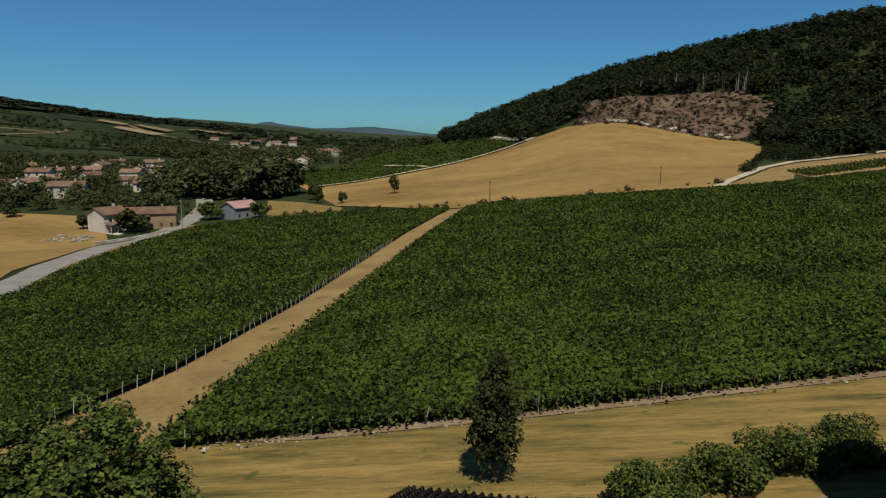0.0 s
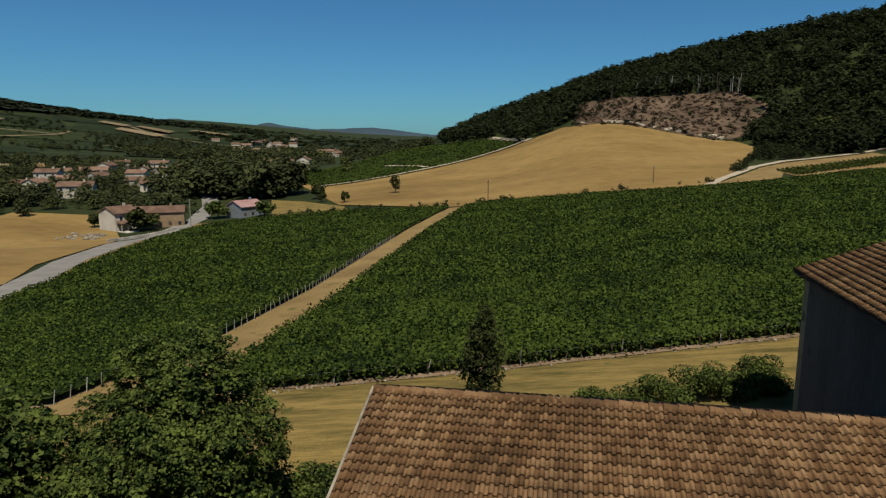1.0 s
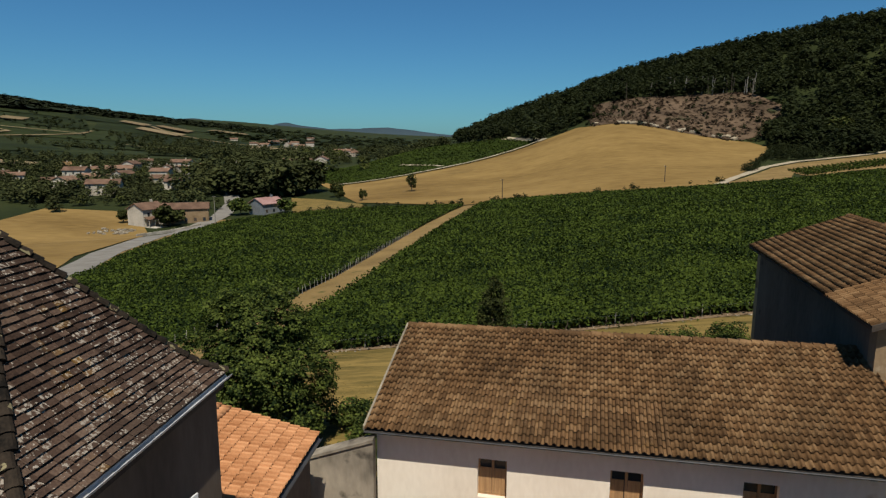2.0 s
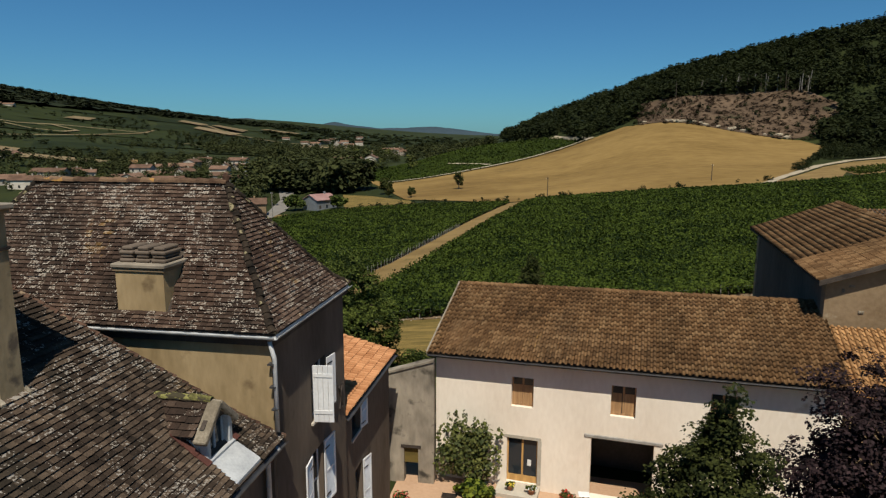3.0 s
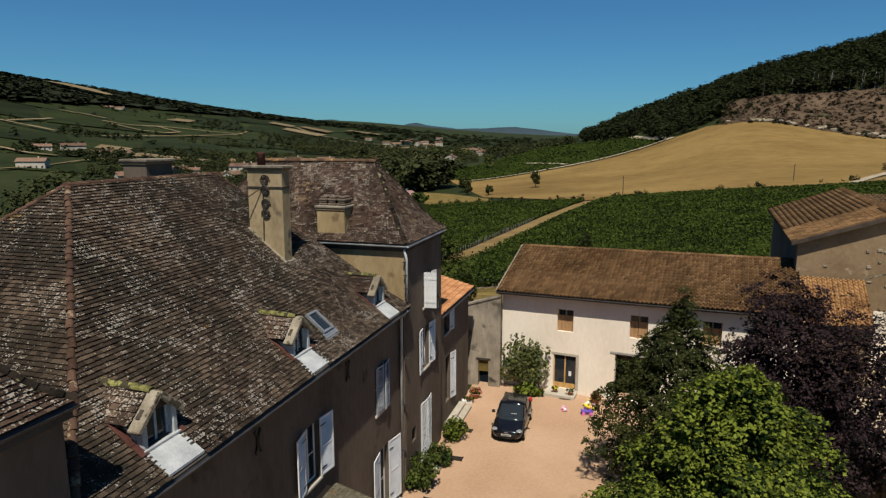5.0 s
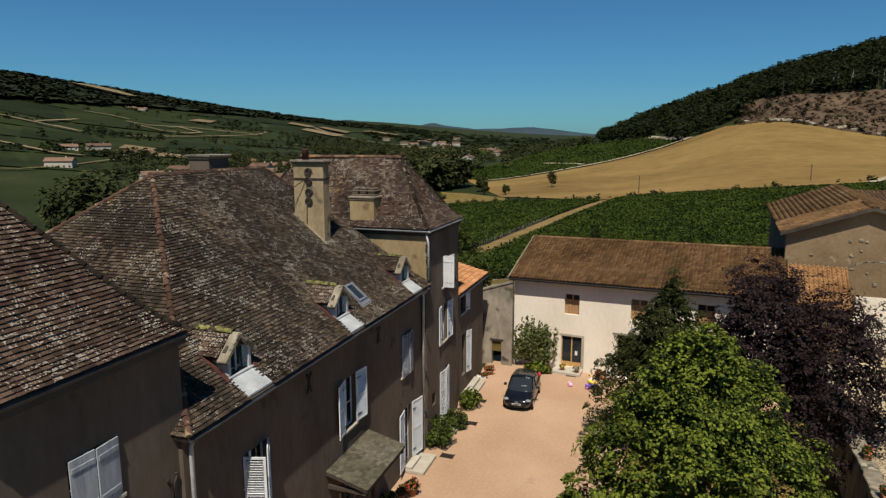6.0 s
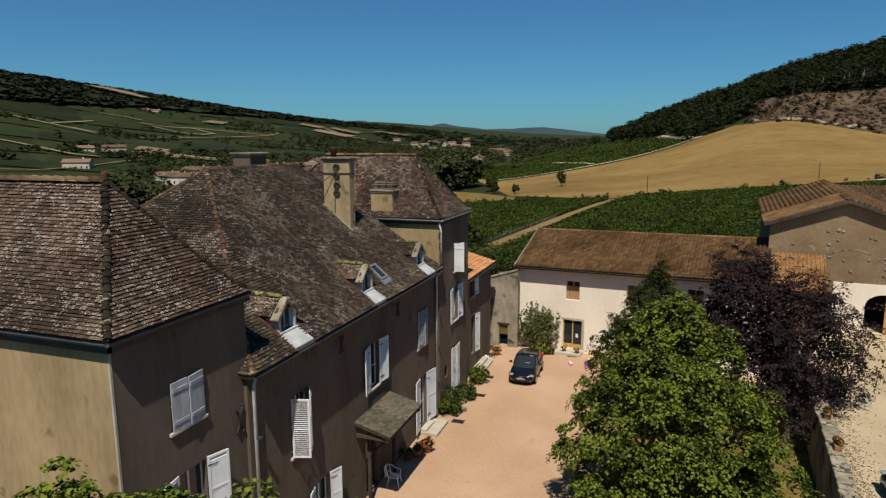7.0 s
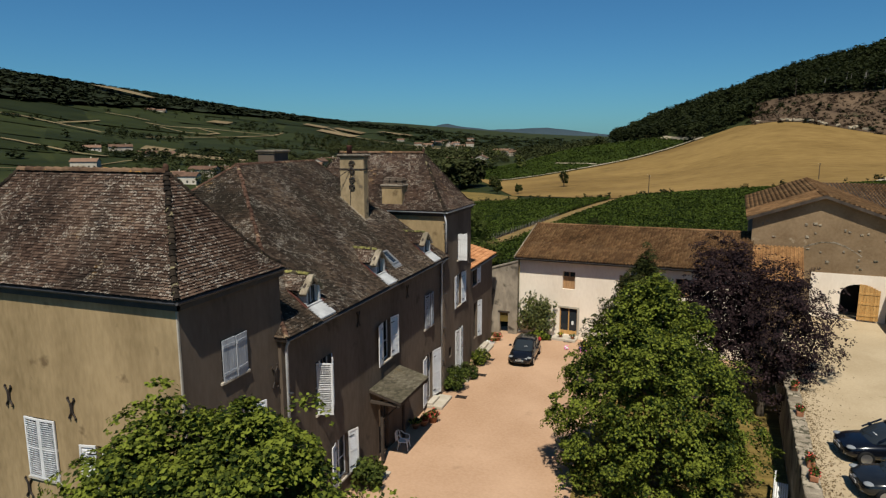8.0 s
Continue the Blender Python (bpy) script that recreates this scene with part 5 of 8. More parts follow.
# ---------------------------------------------------------------- pavilions
def pavilion(name, label, x0, y0, x1, y1, top, ridge_z, r0, r1, tile_mat, holes_e, holes_s, singly, gut):
    """A corner pavilion with a hipped roof, its ridge running east and west from x = r0 to r1."""
    t = thing(name, label, "house")
    we, ws = to_wall(x1, y0, 0, 90), to_wall(x0, y0)
    shift = [(a - 0.003, c, d - 0.003, e) for a, c, d, e in holes_e]
    # shade of the east side is painted in by the darker render
    part("wall", wall_panel(y1 - y0 - 0.006, top, 0.5, shift), M_RENDER_BROWN_SHADED, t).matrix_basis = to_wall(x1, y0 + 0.003, 0, 90)
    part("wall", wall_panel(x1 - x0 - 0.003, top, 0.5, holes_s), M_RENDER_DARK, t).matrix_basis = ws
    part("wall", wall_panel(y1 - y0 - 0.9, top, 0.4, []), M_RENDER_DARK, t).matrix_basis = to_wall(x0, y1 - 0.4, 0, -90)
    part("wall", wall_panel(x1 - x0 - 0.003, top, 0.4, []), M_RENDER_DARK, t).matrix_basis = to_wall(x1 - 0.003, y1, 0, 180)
    o = 0.16
    ex0, ey0, ex1, ey1 = x0 - o, y0 - o, x1 + o, y1 + o
    half, rise = (ey1 - ey0) / 2, ridge_z - top
    prof = [(0, 0), (half * 0.16, rise * 0.1), (half * 0.36, rise * 0.3), (half, rise)]
    ke, kw = (ex1 - r1) / half, (r0 - ex0) / half
    faces = [RoofFace((ex0, ey0, top), (ex1, ey0, top), prof, kw, ke), RoofFace((ex1, ey1, top), (ex0, ey1, top), prof, ke, kw),
             RoofFace((ex1, ey0, top), (ex1, ey1, top), [(r * ke, h) for r, h in prof], 1 / ke, 1 / ke), RoofFace((ex0, ey1, top), (ex0, ey0, top), [(r * kw, h) for r, h in prof], 1 / kw, 1 / kw)]
    d = deck(t, faces, M_DARK_WOOD)
    ym = (ey0 + ey1) / 2
    ridge_run((r0, ym, ridge_z + 0.05), (r1, ym, ridge_z + 0.05), t, M_RIDGE_GOLD, 0.13, 0.4, "lichen-spotted ridge tiles")
    for cx, k, sx in ((ex1, ke, -1), (ex0, kw, 1)):
        for cy, sy in ((ey0, 1), (ey1, -1)):
            prev = None
            for r, h in prof:
                p = (cx + sx * r * k, cy + sy * r, top + h + 0.05)
                if prev:
                    ridge_run(prev, p, t, M_HIP, 0.095, 0.2)
                prev = p
    part("finial", lathe(bmesh.new(), [(0.1, 0), (0.08, 0.06), (0.1, 0.14), (0.07, 0.22), (0.02, 0.26)], 10, (r1, ym, ridge_z + 0.06)), M_RIDGE, t, "", True)
    part("cornice", solid(x0 - 0.12, y0 - 0.12, top - 0.28, x1 + 0.12, y0 - 0.003, top - 0.06), M_GUTTER_DARK if not gut else M_DARK_WOOD, t)
    part("cornice", solid(x1 + 0.003, y0 - 0.12, top - 0.28, x1 + 0.12, y1 + 0.12, top - 0.06), M_GUTTER_DARK if not gut else M_DARK_WOOD, t)
    gm = M_LEAD if gut else M_GUTTER_DARK
    gutter(t, (ex0, ey0 - 0.05, top - 0.02), (ex1 + 0.05, ey0 - 0.05, top - 0.02), gm)
    gutter(t, (ex1 + 0.05, ey0 - 0.05, top - 0.02), (ex1 + 0.05, ey1, top - 0.02), gm)
    return t, we, ws, faces, d


# north pavilion
NX0, NY0, NX1, NY1 = -14.9, -8.08, -4.42, -2.9


def ny(y):
    return y - NY0


holes = [(ny(-5.7), 7.8, ny(-4.6), 9.4), (ny(-5.92), 4.85, ny(-4.98), 6.85), (ny(-6.2), 0.3, ny(-4.72), 3.3), (ny(-7.35), 1.9, ny(-6.8), 2.55)]
north, N_E, N_S, nfaces, ndeck = pavilion("north_pavilion", "tall square pavilion with steep hipped tile roof and dark shaded facade", NX0, NY0, NX1, NY1, 11.1, 14.4, -12.6, -6.75, M_TILE_WARM, holes, [], None, True)
# added strip, no real pier: hides the sunlit ochre wall end under dark brown
part("corner_cover", solid(-4.615, -8.2, 0, -4.425, -8.083, 8.35), M_RENDER_BROWN_SHADED, north)
window_unit(north, N_E, *holes[0], M_WHITE)
shutter(north, N_E, holes[0][0], 7.8, 9.46, 0.58, 84, M_WHITE, False)
shutter(north, N_E, holes[0][2], 7.75, 9.3, -0.5, 170, M_WHITE, False)
window_unit(north, N_E, *holes[1], M_WHITE)
shutter(north, N_E, holes[1][0], 4.85, 6.87, 0.62, 173, M_WHITE)
shutter(north, N_E, holes[1][2], 4.85, 6.87, -0.7, 174, M_WHITE)
window_unit(north, N_E, *holes[2], M_WHITE, False)
shutter(north, N_E, holes[2][0], 0.32, 3.28, 0.73, 3, M_WHITE, True, "door_shutter")
shutter(north, N_E, holes[2][2], 0.32, 3.28, -0.73, 6, M_WHITE, True, "door_shutter")
window_unit(north, N_E, *holes[3], M_DARK_WOOD, False, 1)
wall_anchor(N_E, north, ny(-3.4), 7.6, 0.4)
down_pipe(north, [(-4.4, -8.2, 10.95), (-4.3, -8.18, 10.5), (-4.3, -8.18, 8.7)])
chimney(north, -8.55, -7.85, 11.0, -7.25, -6.8, 12.5, 3, "low rendered chimney stack with three rounded pots", 0.08)
lay_tiles("roof_tile", nfaces, 0.185, 0.12, FLAT_TILE, M_TILE_WARM, ndeck, lambda x, y, z: -8.2 < x < -5.0 and y < -6.9, 290, lambda x, y, z: -8.6 < x < -7.2 and -7.9 < y < -6.75)

# south pavilion
SX0, SY0, SX1, SY1 = -16.2, -29.35, -4.74, -24.45
sholes_e = [(-27.65 - SY0, 7.83, -26.45 - SY0, 9.13), (-27.6 - SY0, 4.6, -26.5 - SY0, 6.55)]
sholes_s = [(-11.15 - SX0, 4.45, -9.85 - SX0, 6.5), (-8.2 - SX0, 3.9, -7.2 - SX0, 5.95)]
south_p, S_E, S_S, sfaces, sdeck = pavilion("south_pavilion", "tall ochre pavilion with sunlit south wall and hipped tile roof", SX0, SY0, SX1, SY1, 10.82, 14.15, -13.45, -7.05, M_TILE_WARM, sholes_e, sholes_s, None, False)
window_unit(south_p, S_E, *sholes_e[0], M_WHITE)
shutter(south_p, S_E, sholes_e[0][0], 7.8, 9.14, 0.6, 2, M_SHUTTER_OLD, False)
shutter(south_p, S_E, sholes_e[0][2], 7.8, 9.14, -0.6, 5, M_SHUTTER_OLD, False)
window_unit(south_p, S_E, *sholes_e[1], M_WHITE)
shutter(south_p, S_E, sholes_e[1][0], 4.6, 6.6, 0.62, 170, M_WHITE)
shutter(south_p, S_E, sholes_e[1][2], 4.6, 6.6, -0.66, 160, M_WHITE)
window_unit(south_p, S_S, *sholes_s[0], M_WHITE)
shutter(south_p, S_S, sholes_s[0][0], 4.45, 6.5, 0.65, 3, M_WHITE)
shutter(south_p, S_S, sholes_s[0][2], 4.45, 6.5, -0.65, 3, M_WHITE)
window_unit(south_p, S_S, *sholes_s[1], M_WHITE)
shutter(south_p, S_S, sholes_s[1][0], 3.9, 5.97, 0.55, 168, M_WHITE)
shutter(south_p, S_S, sholes_s[1][2], 3.9, 5.97, -0.55, 168, M_WHITE)
wall_anchor(S_E, south_p, -25.0 - SY0, 7.05, 0.42)
wall_anchor(S_S, south_p, -9.05 - SX0, 7.05, 0.36)
wall_anchor(S_S, south_p, -11.75 - SX0, 7.1, 0.36)
wall_anchor(S_S, south_p, -11.3 - SX0, 4.0, 0.36)
part("corner_strip", solid(-4.78, -29.362, 0, -4.73, -29.3, 10.5), M_PALE_STONE, south_p)
lay_tiles("roof_tile", sfaces, 0.185, 0.105, FLAT_TILE, M_TILE_WARM, sdeck, lambda x, y, z: y < -28.3 and -9.5 < x < -5.4, 290)

# ---------------------------------------------------------------- annex with new orange roof
annex = thing("annex", "low rendered annex with new orange tile roof", "house")
A_E = to_wall(-4.64, -2.88, 0, 90)
aholes = [(1.25, 5.25, 2.15, 6.5), (1.5, 1.3, 2.35, 3.9)]
# same shade-darkened colour on the annex's east wall
part("wall", wall_panel(6.3, 6.75, 0.45, aholes), M_RENDER_BROWN_SHADED, annex).matrix_basis = A_E
part("wall", wall_panel(3.95, 6.75, 0.4, []), M_RENDER_DARK, annex).matrix_basis = to_wall(-5.09, 3.42, 0, 180)
part("wall", wall_panel(6.3, 7.6, 0.4, []), M_RENDER_DARK, annex).matrix_basis = to_wall(-9.04, 3.42, 0, -90)
af = [RoofFace((-4.4, -2.86, 6.62), (-4.4, 3.65, 6.62), [(0, 0), (4.7, 1.2)])]
adeck = deck(annex, af, M_DARK_WOOD)
lay_tiles("roof_tile", af, 0.22, 0.32, ROMAN_TILE, M_ORANGE, adeck, lambda x, y, z: True, 290)
gutter(annex, (-4.34, -2.86, 6.6), (-4.34, 3.65, 6.6), M_GUTTER_DARK)
window_unit(annex, A_E, *aholes[0], M_DARK_WOOD)
shutter(annex, A_E, aholes[0][2], 5.25, 6.52, -0.5, 168, M_WHITE)
window_unit(annex, A_E, *aholes[1], M_DARK_WOOD, False)
shutter(annex, A_E, aholes[1][2], 1.3, 3.92, -0.55, 165, M_WHITE)

# gate wall between annex and barn
gate_wall = thing("gate_wall", "high weathered grey wall with a small half-open doorway", "wall", "", (-5.3, 4.86, 0))
part("wall", wall_panel(2.35, 5.9, 0.4, [(0.95, 0.0, 1.62, 1.72)], (5.15, 5.9)), M_RENDER_GREY, gate_wall)
part("door_board", solid(0.95, 0.12, 0.95, 1.62, 0.17, 1.72), M_LAWN, gate_wall, "yellowed upper board in the doorway")
part("lintel", solid(0.82, -0.03, 1.725, 1.75, 0.2, 1.86), M_DARK_WOOD, gate_wall)
part("coping", prism(bmesh.new(), [(0, 5.155), (2.35, 5.905), (2.35, 6.0), (0, 5.25)], "y", -0.06, 0.46), M_RENDER_GREY, gate_wall)

# ---------------------------------------------------------------- barn
BARN = pose(-3.0, 5.72, 0, 0, 0, -7.2)
BL = 16.4
barn = thing("barn", "long pale-rendered barn with brown interlocking tile roof", "barn")
barn.matrix_world = BARN
bholes = [(3.52, 3.92, 4.5, 5.3), (7.8, 4.02, 8.82, 5.4), (11.72, 4.12, 12.72, 5.5), (3.36, 0.3, 4.75, 2.42), (7.05, 0.05, 9.65, 2.92)]
part("wall", wall_panel(BL, 6.05, 0.5, bholes, (6.02, 6.26)), M_RENDER_LIGHT, barn)
part("wall", wall_panel(9.0, 6.05, 0.5, []), M_RENDER_LIGHT, barn).matrix_basis = to_wall(0.0, 9.5, 0, -90)
part("wall", wall_panel(9.0, 6.05, 0.5, []), M_RENDER_LIGHT, barn).matrix_basis = to_wall(BL, 0.5, 0, 90)
part("wall", wall_panel(BL, 5.8, 0.5, []), M_RENDER_LIGHT, barn).matrix_basis = to_wall(BL, 10.0, 0, 180)
bfaces = [RoofFace((-0.25, -0.55, 6.13), (BL + 0.1, -0.55, 6.37), [(0, 0), (5.53, 2.05)]), RoofFace((BL + 0.1, 10.3, 6.26), (-0.25, 10.3, 6.02), [(0, 0), (5.32, 2.16)])]
bdeck = deck(barn, bfaces, M_DARK_WOOD)
part("gable", prism(bmesh.new(), [(0.5, 6.0), (9.5, 6.0), (5.0, 7.92)], "x", 0.02, 0.45), M_RENDER_LIGHT, barn)
part("gable", prism(bmesh.new(), [(0.5, 5.95), (9.5, 5.95), (5.0, 8.1)], "x", BL - 0.45, BL - 0.02), M_RENDER_LIGHT, barn)
part("fascia", prism(bmesh.new(), [(-0.2, 5.98), (-0.2, 6.11), (BL, 6.35), (BL, 6.22)], "y", -0.44, -0.41), M_DARK_WOOD, barn)
part("soffit", prism(bmesh.new(), [(-0.2, 6.0), (-0.2, 6.03), (BL, 6.27), (BL, 6.24)], "y", -0.41, -0.003), M_DARK_WOOD, barn)
gutter(barn, (-0.25, -0.6, 6.12), (BL + 0.1, -0.6, 6.36), M_GUTTER_DARK, 0.05)
ridge_run((-0.25, 4.98, 8.2), (BL + 0.1, 4.98, 8.44), barn, M_ROMAN, 0.16, 0.4)
part("verge_board", prism(bmesh.new(), [(-0.47, 6.09), (-0.47, 6.26), (4.98, 8.31), (4.98, 8.14)], "x", -0.33, -0.255), M_STONE, barn)
for hx0, hz0, hx1, hz1 in bholes[:3]:
    w = window_unit(barn, Matrix(), hx0, hz0, hx1, hz1, M_WOOD, False, 2, 0.2, M_GLASS, False)
    for k in range(2):
        a = hx0 + (hx1 - hx0) * k / 2 + 0.05
        part("inner_shutter", solid(a, 0.205, hz0 + 0.07, a + 0.39, 0.222, hz1 - 0.4), M_WOOD, w)
M_DOOR_YELLOW = M_GATE_WOOD
dw = window_unit(barn, Matrix(), *bholes[3], M_DOOR_YELLOW, False, 2, 0.12, None, False)
part("kick_panel", solid(3.42, 0.11, 0.33, 4.69, 0.13, 0.62), M_DOOR_YELLOW, dw)
part("surround", solid(3.22, -0.02, 2.42, 4.9, 0.1, 2.56), M_PALE_STONE, dw)
part("surround", solid(4.75, -0.02, 0.3, 4.92, 0.1, 2.42), M_PALE_STONE, dw)
part("notice", solid(4.28, 0.142, 1.1, 4.45, 0.146, 1.4), M_PLASTIC, dw)
part("lintel", solid(6.75, -0.04, 2.92, 10.0, 0.3, 3.08, None, 0.03), M_POST, barn, "old grey timber lintel")
part("unlit_room_panel", solid(6.6, 3.2, 0, 10.2, 3.3, 3.4), M_INSIDE, barn)
part("doorstep", solid(3.0, -1.0, 0.0, 4.9, 0.0, 0.22, None, 0.02), M_PALE_STONE, barn)
lay_tiles("roof_tile", bfaces, 0.245, 0.33, ROMAN_TILE, M_ROMAN, bdeck, lambda x, y, z: y < 5.0 and 0 < x < 9.5, 290)

# lean-to with orange tiles between barn and cart shed
lean = thing("lean_to", "narrow lean-to with orange tiles against the stone gable", "shed")
lean.matrix_world = pose(*(BARN @ Vector((BL + 0.12, 0, 0))), 0, 0, -7.2)
part("wall", wall_panel(3.1, 5.9, 0.4, []), M_RENDER_PATCHY, lean)
lf = [RoofFace((0.0, -0.4, 5.98), (3.15, -0.4, 5.98), [(0, 0), (3.9, 1.75)])]
ldeck = deck(lean, lf, M_DARK_WOOD)
lay_tiles("roof_tile", lf, 0.245, 0.34, ROMAN_TILE, M_ORANGE_OLD, ldeck, lambda x, y, z: True, 290)

# ---------------------------------------------------------------- stone cart shed on the upper yard
SHED = pose(13.65, 7.25, 2.5, 0, 0, -4.9)
shed = thing("cart_shed", "large old stone-and-render barn with patched gable and brown tile roof", "barn")
shed.matrix_world = SHED
SWD, SLN = 8.7, 13.4
gx = 5.9
part("wall", wall_panel(SWD, 7.3, 0.5, [(gx - 0.1, 0.45, gx + 2.0, 2.95)]), M_RENDER_PATCHY, shed)
# side walls coloured darker than the gable to stand for their shade
part("wall", wall_panel(SLN - 1.0, 7.3, 0.5, []), M_RENDER_BROWN_SHADED, shed).matrix_basis = to_wall(0.0, SLN - 0.5, 0, -90)
part("wall", wall_panel(SLN - 1.0, 7.3, 0.5, []), M_RENDER_BROWN_SHADED, shed).matrix_basis = to_wall(SWD, 0.5, 0, 90)
part("wall", wall_panel(SWD, 7.3, 0.5, []), M_RENDER_DARK, shed).matrix_basis = to_wall(SWD, SLN, 0, 180)
part("foundation", solid(0.05, 0.05, -2.6, SWD - 0.05, SLN - 0.05, -0.003), M_RENDER_DARK, shed)
part("gable", prism(bmesh.new(), [(0, 7.3), (SWD, 7.3), (SWD / 2, 8.95)], "y", 0.0, 0.45), M_RENDER_PATCHY, shed)
sprof = [(0, 0), (SWD / 2 + 0.4, 1.72)]
srf = [RoofFace((-0.4, SLN + 0.3, 7.66), (-0.4, -0.42, 7.24), sprof), RoofFace((SWD + 0.4, -0.42, 7.24), (SWD + 0.4, SLN + 0.3, 7.66), sprof)]
srdeck = deck(shed, srf, M_DARK_WOOD)
lay_tiles("roof_tile", srf, 0.21, 0.32, WORN_TILE, M_ROMAN, srdeck, lambda x, y, z: y < 3.5, 290)
ridge_run((SWD / 2, -0.42, 9.02), (SWD / 2, SLN + 0.3, 9.44), shed, M_ROMAN, 0.14, 0.4)
for s in (0, 1):
    o = [(-0.4, 7.08), (-0.4, 7.3), (SWD / 2, 9.02), (SWD / 2, 8.8)]
    if s:
        o = [(SWD - a, c) for a, c in o]
    part("verge_board", prism(bmesh.new(), o, "y", -0.47, -0.41), M_DARK_WOOD, shed)
rng = np.random.default_rng(4)
for k in range(26):                      # chipped stones of an old relieving arch
    f = k / 25
    cx, cz = 3.4 + 3.4 * f, 5.35 + 0.5 * math.sin(math.pi * f) - 0.45 * f * f
    w = rng.uniform(0.06, 0.13)
    part("arch_stone", solid(-w, -0.012, -rng.uniform(0.015, 0.045), w, 0.05, rng.uniform(0.015, 0.045), pose(cx, 0, cz, 0, rng.uniform(-14, 14) - 25 * math.cos(math.pi * f), 0)), M_STONE, shed)
bm = bmesh.new()
rng = np.random.default_rng(5)
for _ in range(26):
    cx, cz = rng.uniform(0.5, SWD - 0.6), rng.uniform(3.4, 7.0)
    box(bm, cx, -0.05, cz, cx + rng.uniform(0.1, 0.28), 0.02, cz + rng.uniform(0.08, 0.18), None, 0.02)
part("bare_stones", bm, M_STONE, shed, "pale stones showing through the render")
part("lime_band", wall_panel(4.6, 3.6, 0.06, [(1.85, 0.45, 3.95, 2.95)]), M_RENDER_LIGHT, shed, "whitewashed band round the gateway").matrix_basis = pose(gx - 1.95, -0.06, 0)
bm = bmesh.new()
for sx, cx in ((1, gx - 0.1), (-1, gx + 2.0)):
    o = [(cx, 2.95)] + [(cx + sx * 1.05 * (1 - math.cos(a)), 2.95 - 0.75 * (1 - math.sin(a))) for a in [math.pi / 2 * k / 6 for k in range(7)]]
    o = [(cx, 2.2)] + [(cx + sx * 1.05 * (1 - math.cos(a)), 2.2 + 0.75 * math.sin(a)) for a in [math.pi / 2 * k / 6 for k in range(7)]][1:] + [(cx, 2.95)]
    prism(bm, o, "y", -0.058, 0.4)
part("arch_spandrel", bm, M_RENDER_LIGHT, shed)
part("unlit_room_panel", solid(0.6, 4.0, -0.2, SWD - 0.6, 4.1, 4.0), M_INSIDE, shed)
leaf = part("gate_leaf", bmesh.new(), M_GATE_WOOD, shed, "open varnished wooden gate leaf")
bm = bmesh.new()
for k in range(8):
    box(bm, 0.155 * k + 0.004, -0.03, 0, 0.155 * (k + 1) - 0.004, 0.03, 2.05 + 0.45 * math.sin(math.pi / 2 * (8 - k) / 8), None, 0.005)
for zc in (0.3, 1.1, 1.8):
    box(bm, 0.0, -0.06, zc, 1.22, -0.031, zc + 0.14)
bm.to_mesh(leaf.data)
bm.free()
leaf.matrix_basis = pose(gx + 0.98, -0.14, 0.5, 0, 0, -3)
part("flank_wall", prism(bmesh.new(), [(0, 0.4), (-5.0, 0.2), (-5.0, 3.4), (0, 4.2)], "x", gx + 3.0, gx + 3.45), M_RENDER_GREY, shed)
part("flank_coping", prism(bmesh.new(), [(0, 4.2), (-5.1, 3.38), (-5.1, 3.5), (0, 4.34)], "x", gx + 2.9, gx + 3.55), M_PALE_STONE, shed)


# range of the same barn that runs on eastward behind it
shed_range = thing("barn_range", "long tiled barn range behind the stone gable", "barn")
shed_range.matrix_world = SHED
rf = [RoofFace((SWD + 0.45, SLN - 4.6, 7.2), (SWD + 14, SLN - 4.6, 7.2), [(0, 0), (4.7, 1.8)], -0.96), RoofFace((SWD + 14, SLN + 4.8, 7.2), (SWD / 2 + 0.5, SLN + 4.8, 7.2), [(0, 0), (4.7, 1.8)])]
rdeck = deck(shed_range, rf, M_DARK_WOOD)
lay_tiles("roof_tile", rf, 0.245, 0.34, ROMAN_TILE, M_ROMAN, rdeck, lambda x, y, z: x < SWD + 6 and y < SLN, 290)
part("wall", wall_panel(13.0, 7.25, 0.5, []), M_RENDER_PATCHY, shed_range).matrix_basis = to_wall(SWD + 0.52, SLN - 4.2)
part("wall", wall_panel(17.0, 7.25, 0.5, []), M_RENDER_BROWN_SHADED, shed_range).matrix_basis = to_wall(SWD + 13.5, SLN + 4.4, 0, 180)
part("foundation", solid(SWD + 0.6, SLN - 4.1, -2.6, SWD + 13.4, SLN + 4.3, -0.003), M_RENDER_DARK, shed_range)


# ---------------------------------------------------------------- raised yard and its retaining wall
def yard_edge(y):
    return 14.05 + (y + 10.9) * 0.0915


yard = sheet("upper_yard", [(yard_edge(-60) + 0.2, -60), (60, -60), (60, 9), (14.2, 9), (yard_edge(5) + 0.2, 5)], 4.0, 0.0, M_YARD, "pale gravel yard on the upper level", "yard", None, lambda x, y: 2.55 + 0.02 * max(y + 10, 0))
retaining = thing("retaining_wall", "rough stone retaining wall with flower boxes on top", "wall")
bm = bmesh.new()
rng = np.random.default_rng(11)
y = -58.0
while y < 4.6:
    ln = rng.uniform(0.7, 1.2)
    a, c = yard_edge(y), yard_edge(y + ln)
    vs = box(bm, -0.28, y, -0.1, 0.28, y + ln, 2.72 + rng.uniform(-0.04, 0.04))
    for v in vs:
        v.co.x += a + (c - a) * (v.co.y - y) / ln
    y += ln
part("masonry", bm, M_RENDER_GREY, retaining)
k = 0
y = -44.0
cap = bpy.data.meshes.new("coping_stone")
bm = solid(-0.3, 0, 0, 0.3, 0.42, 0.13, None, 0.03)
bm.to_mesh(cap)
bm.free()
cap.materials.append(M_STONE)
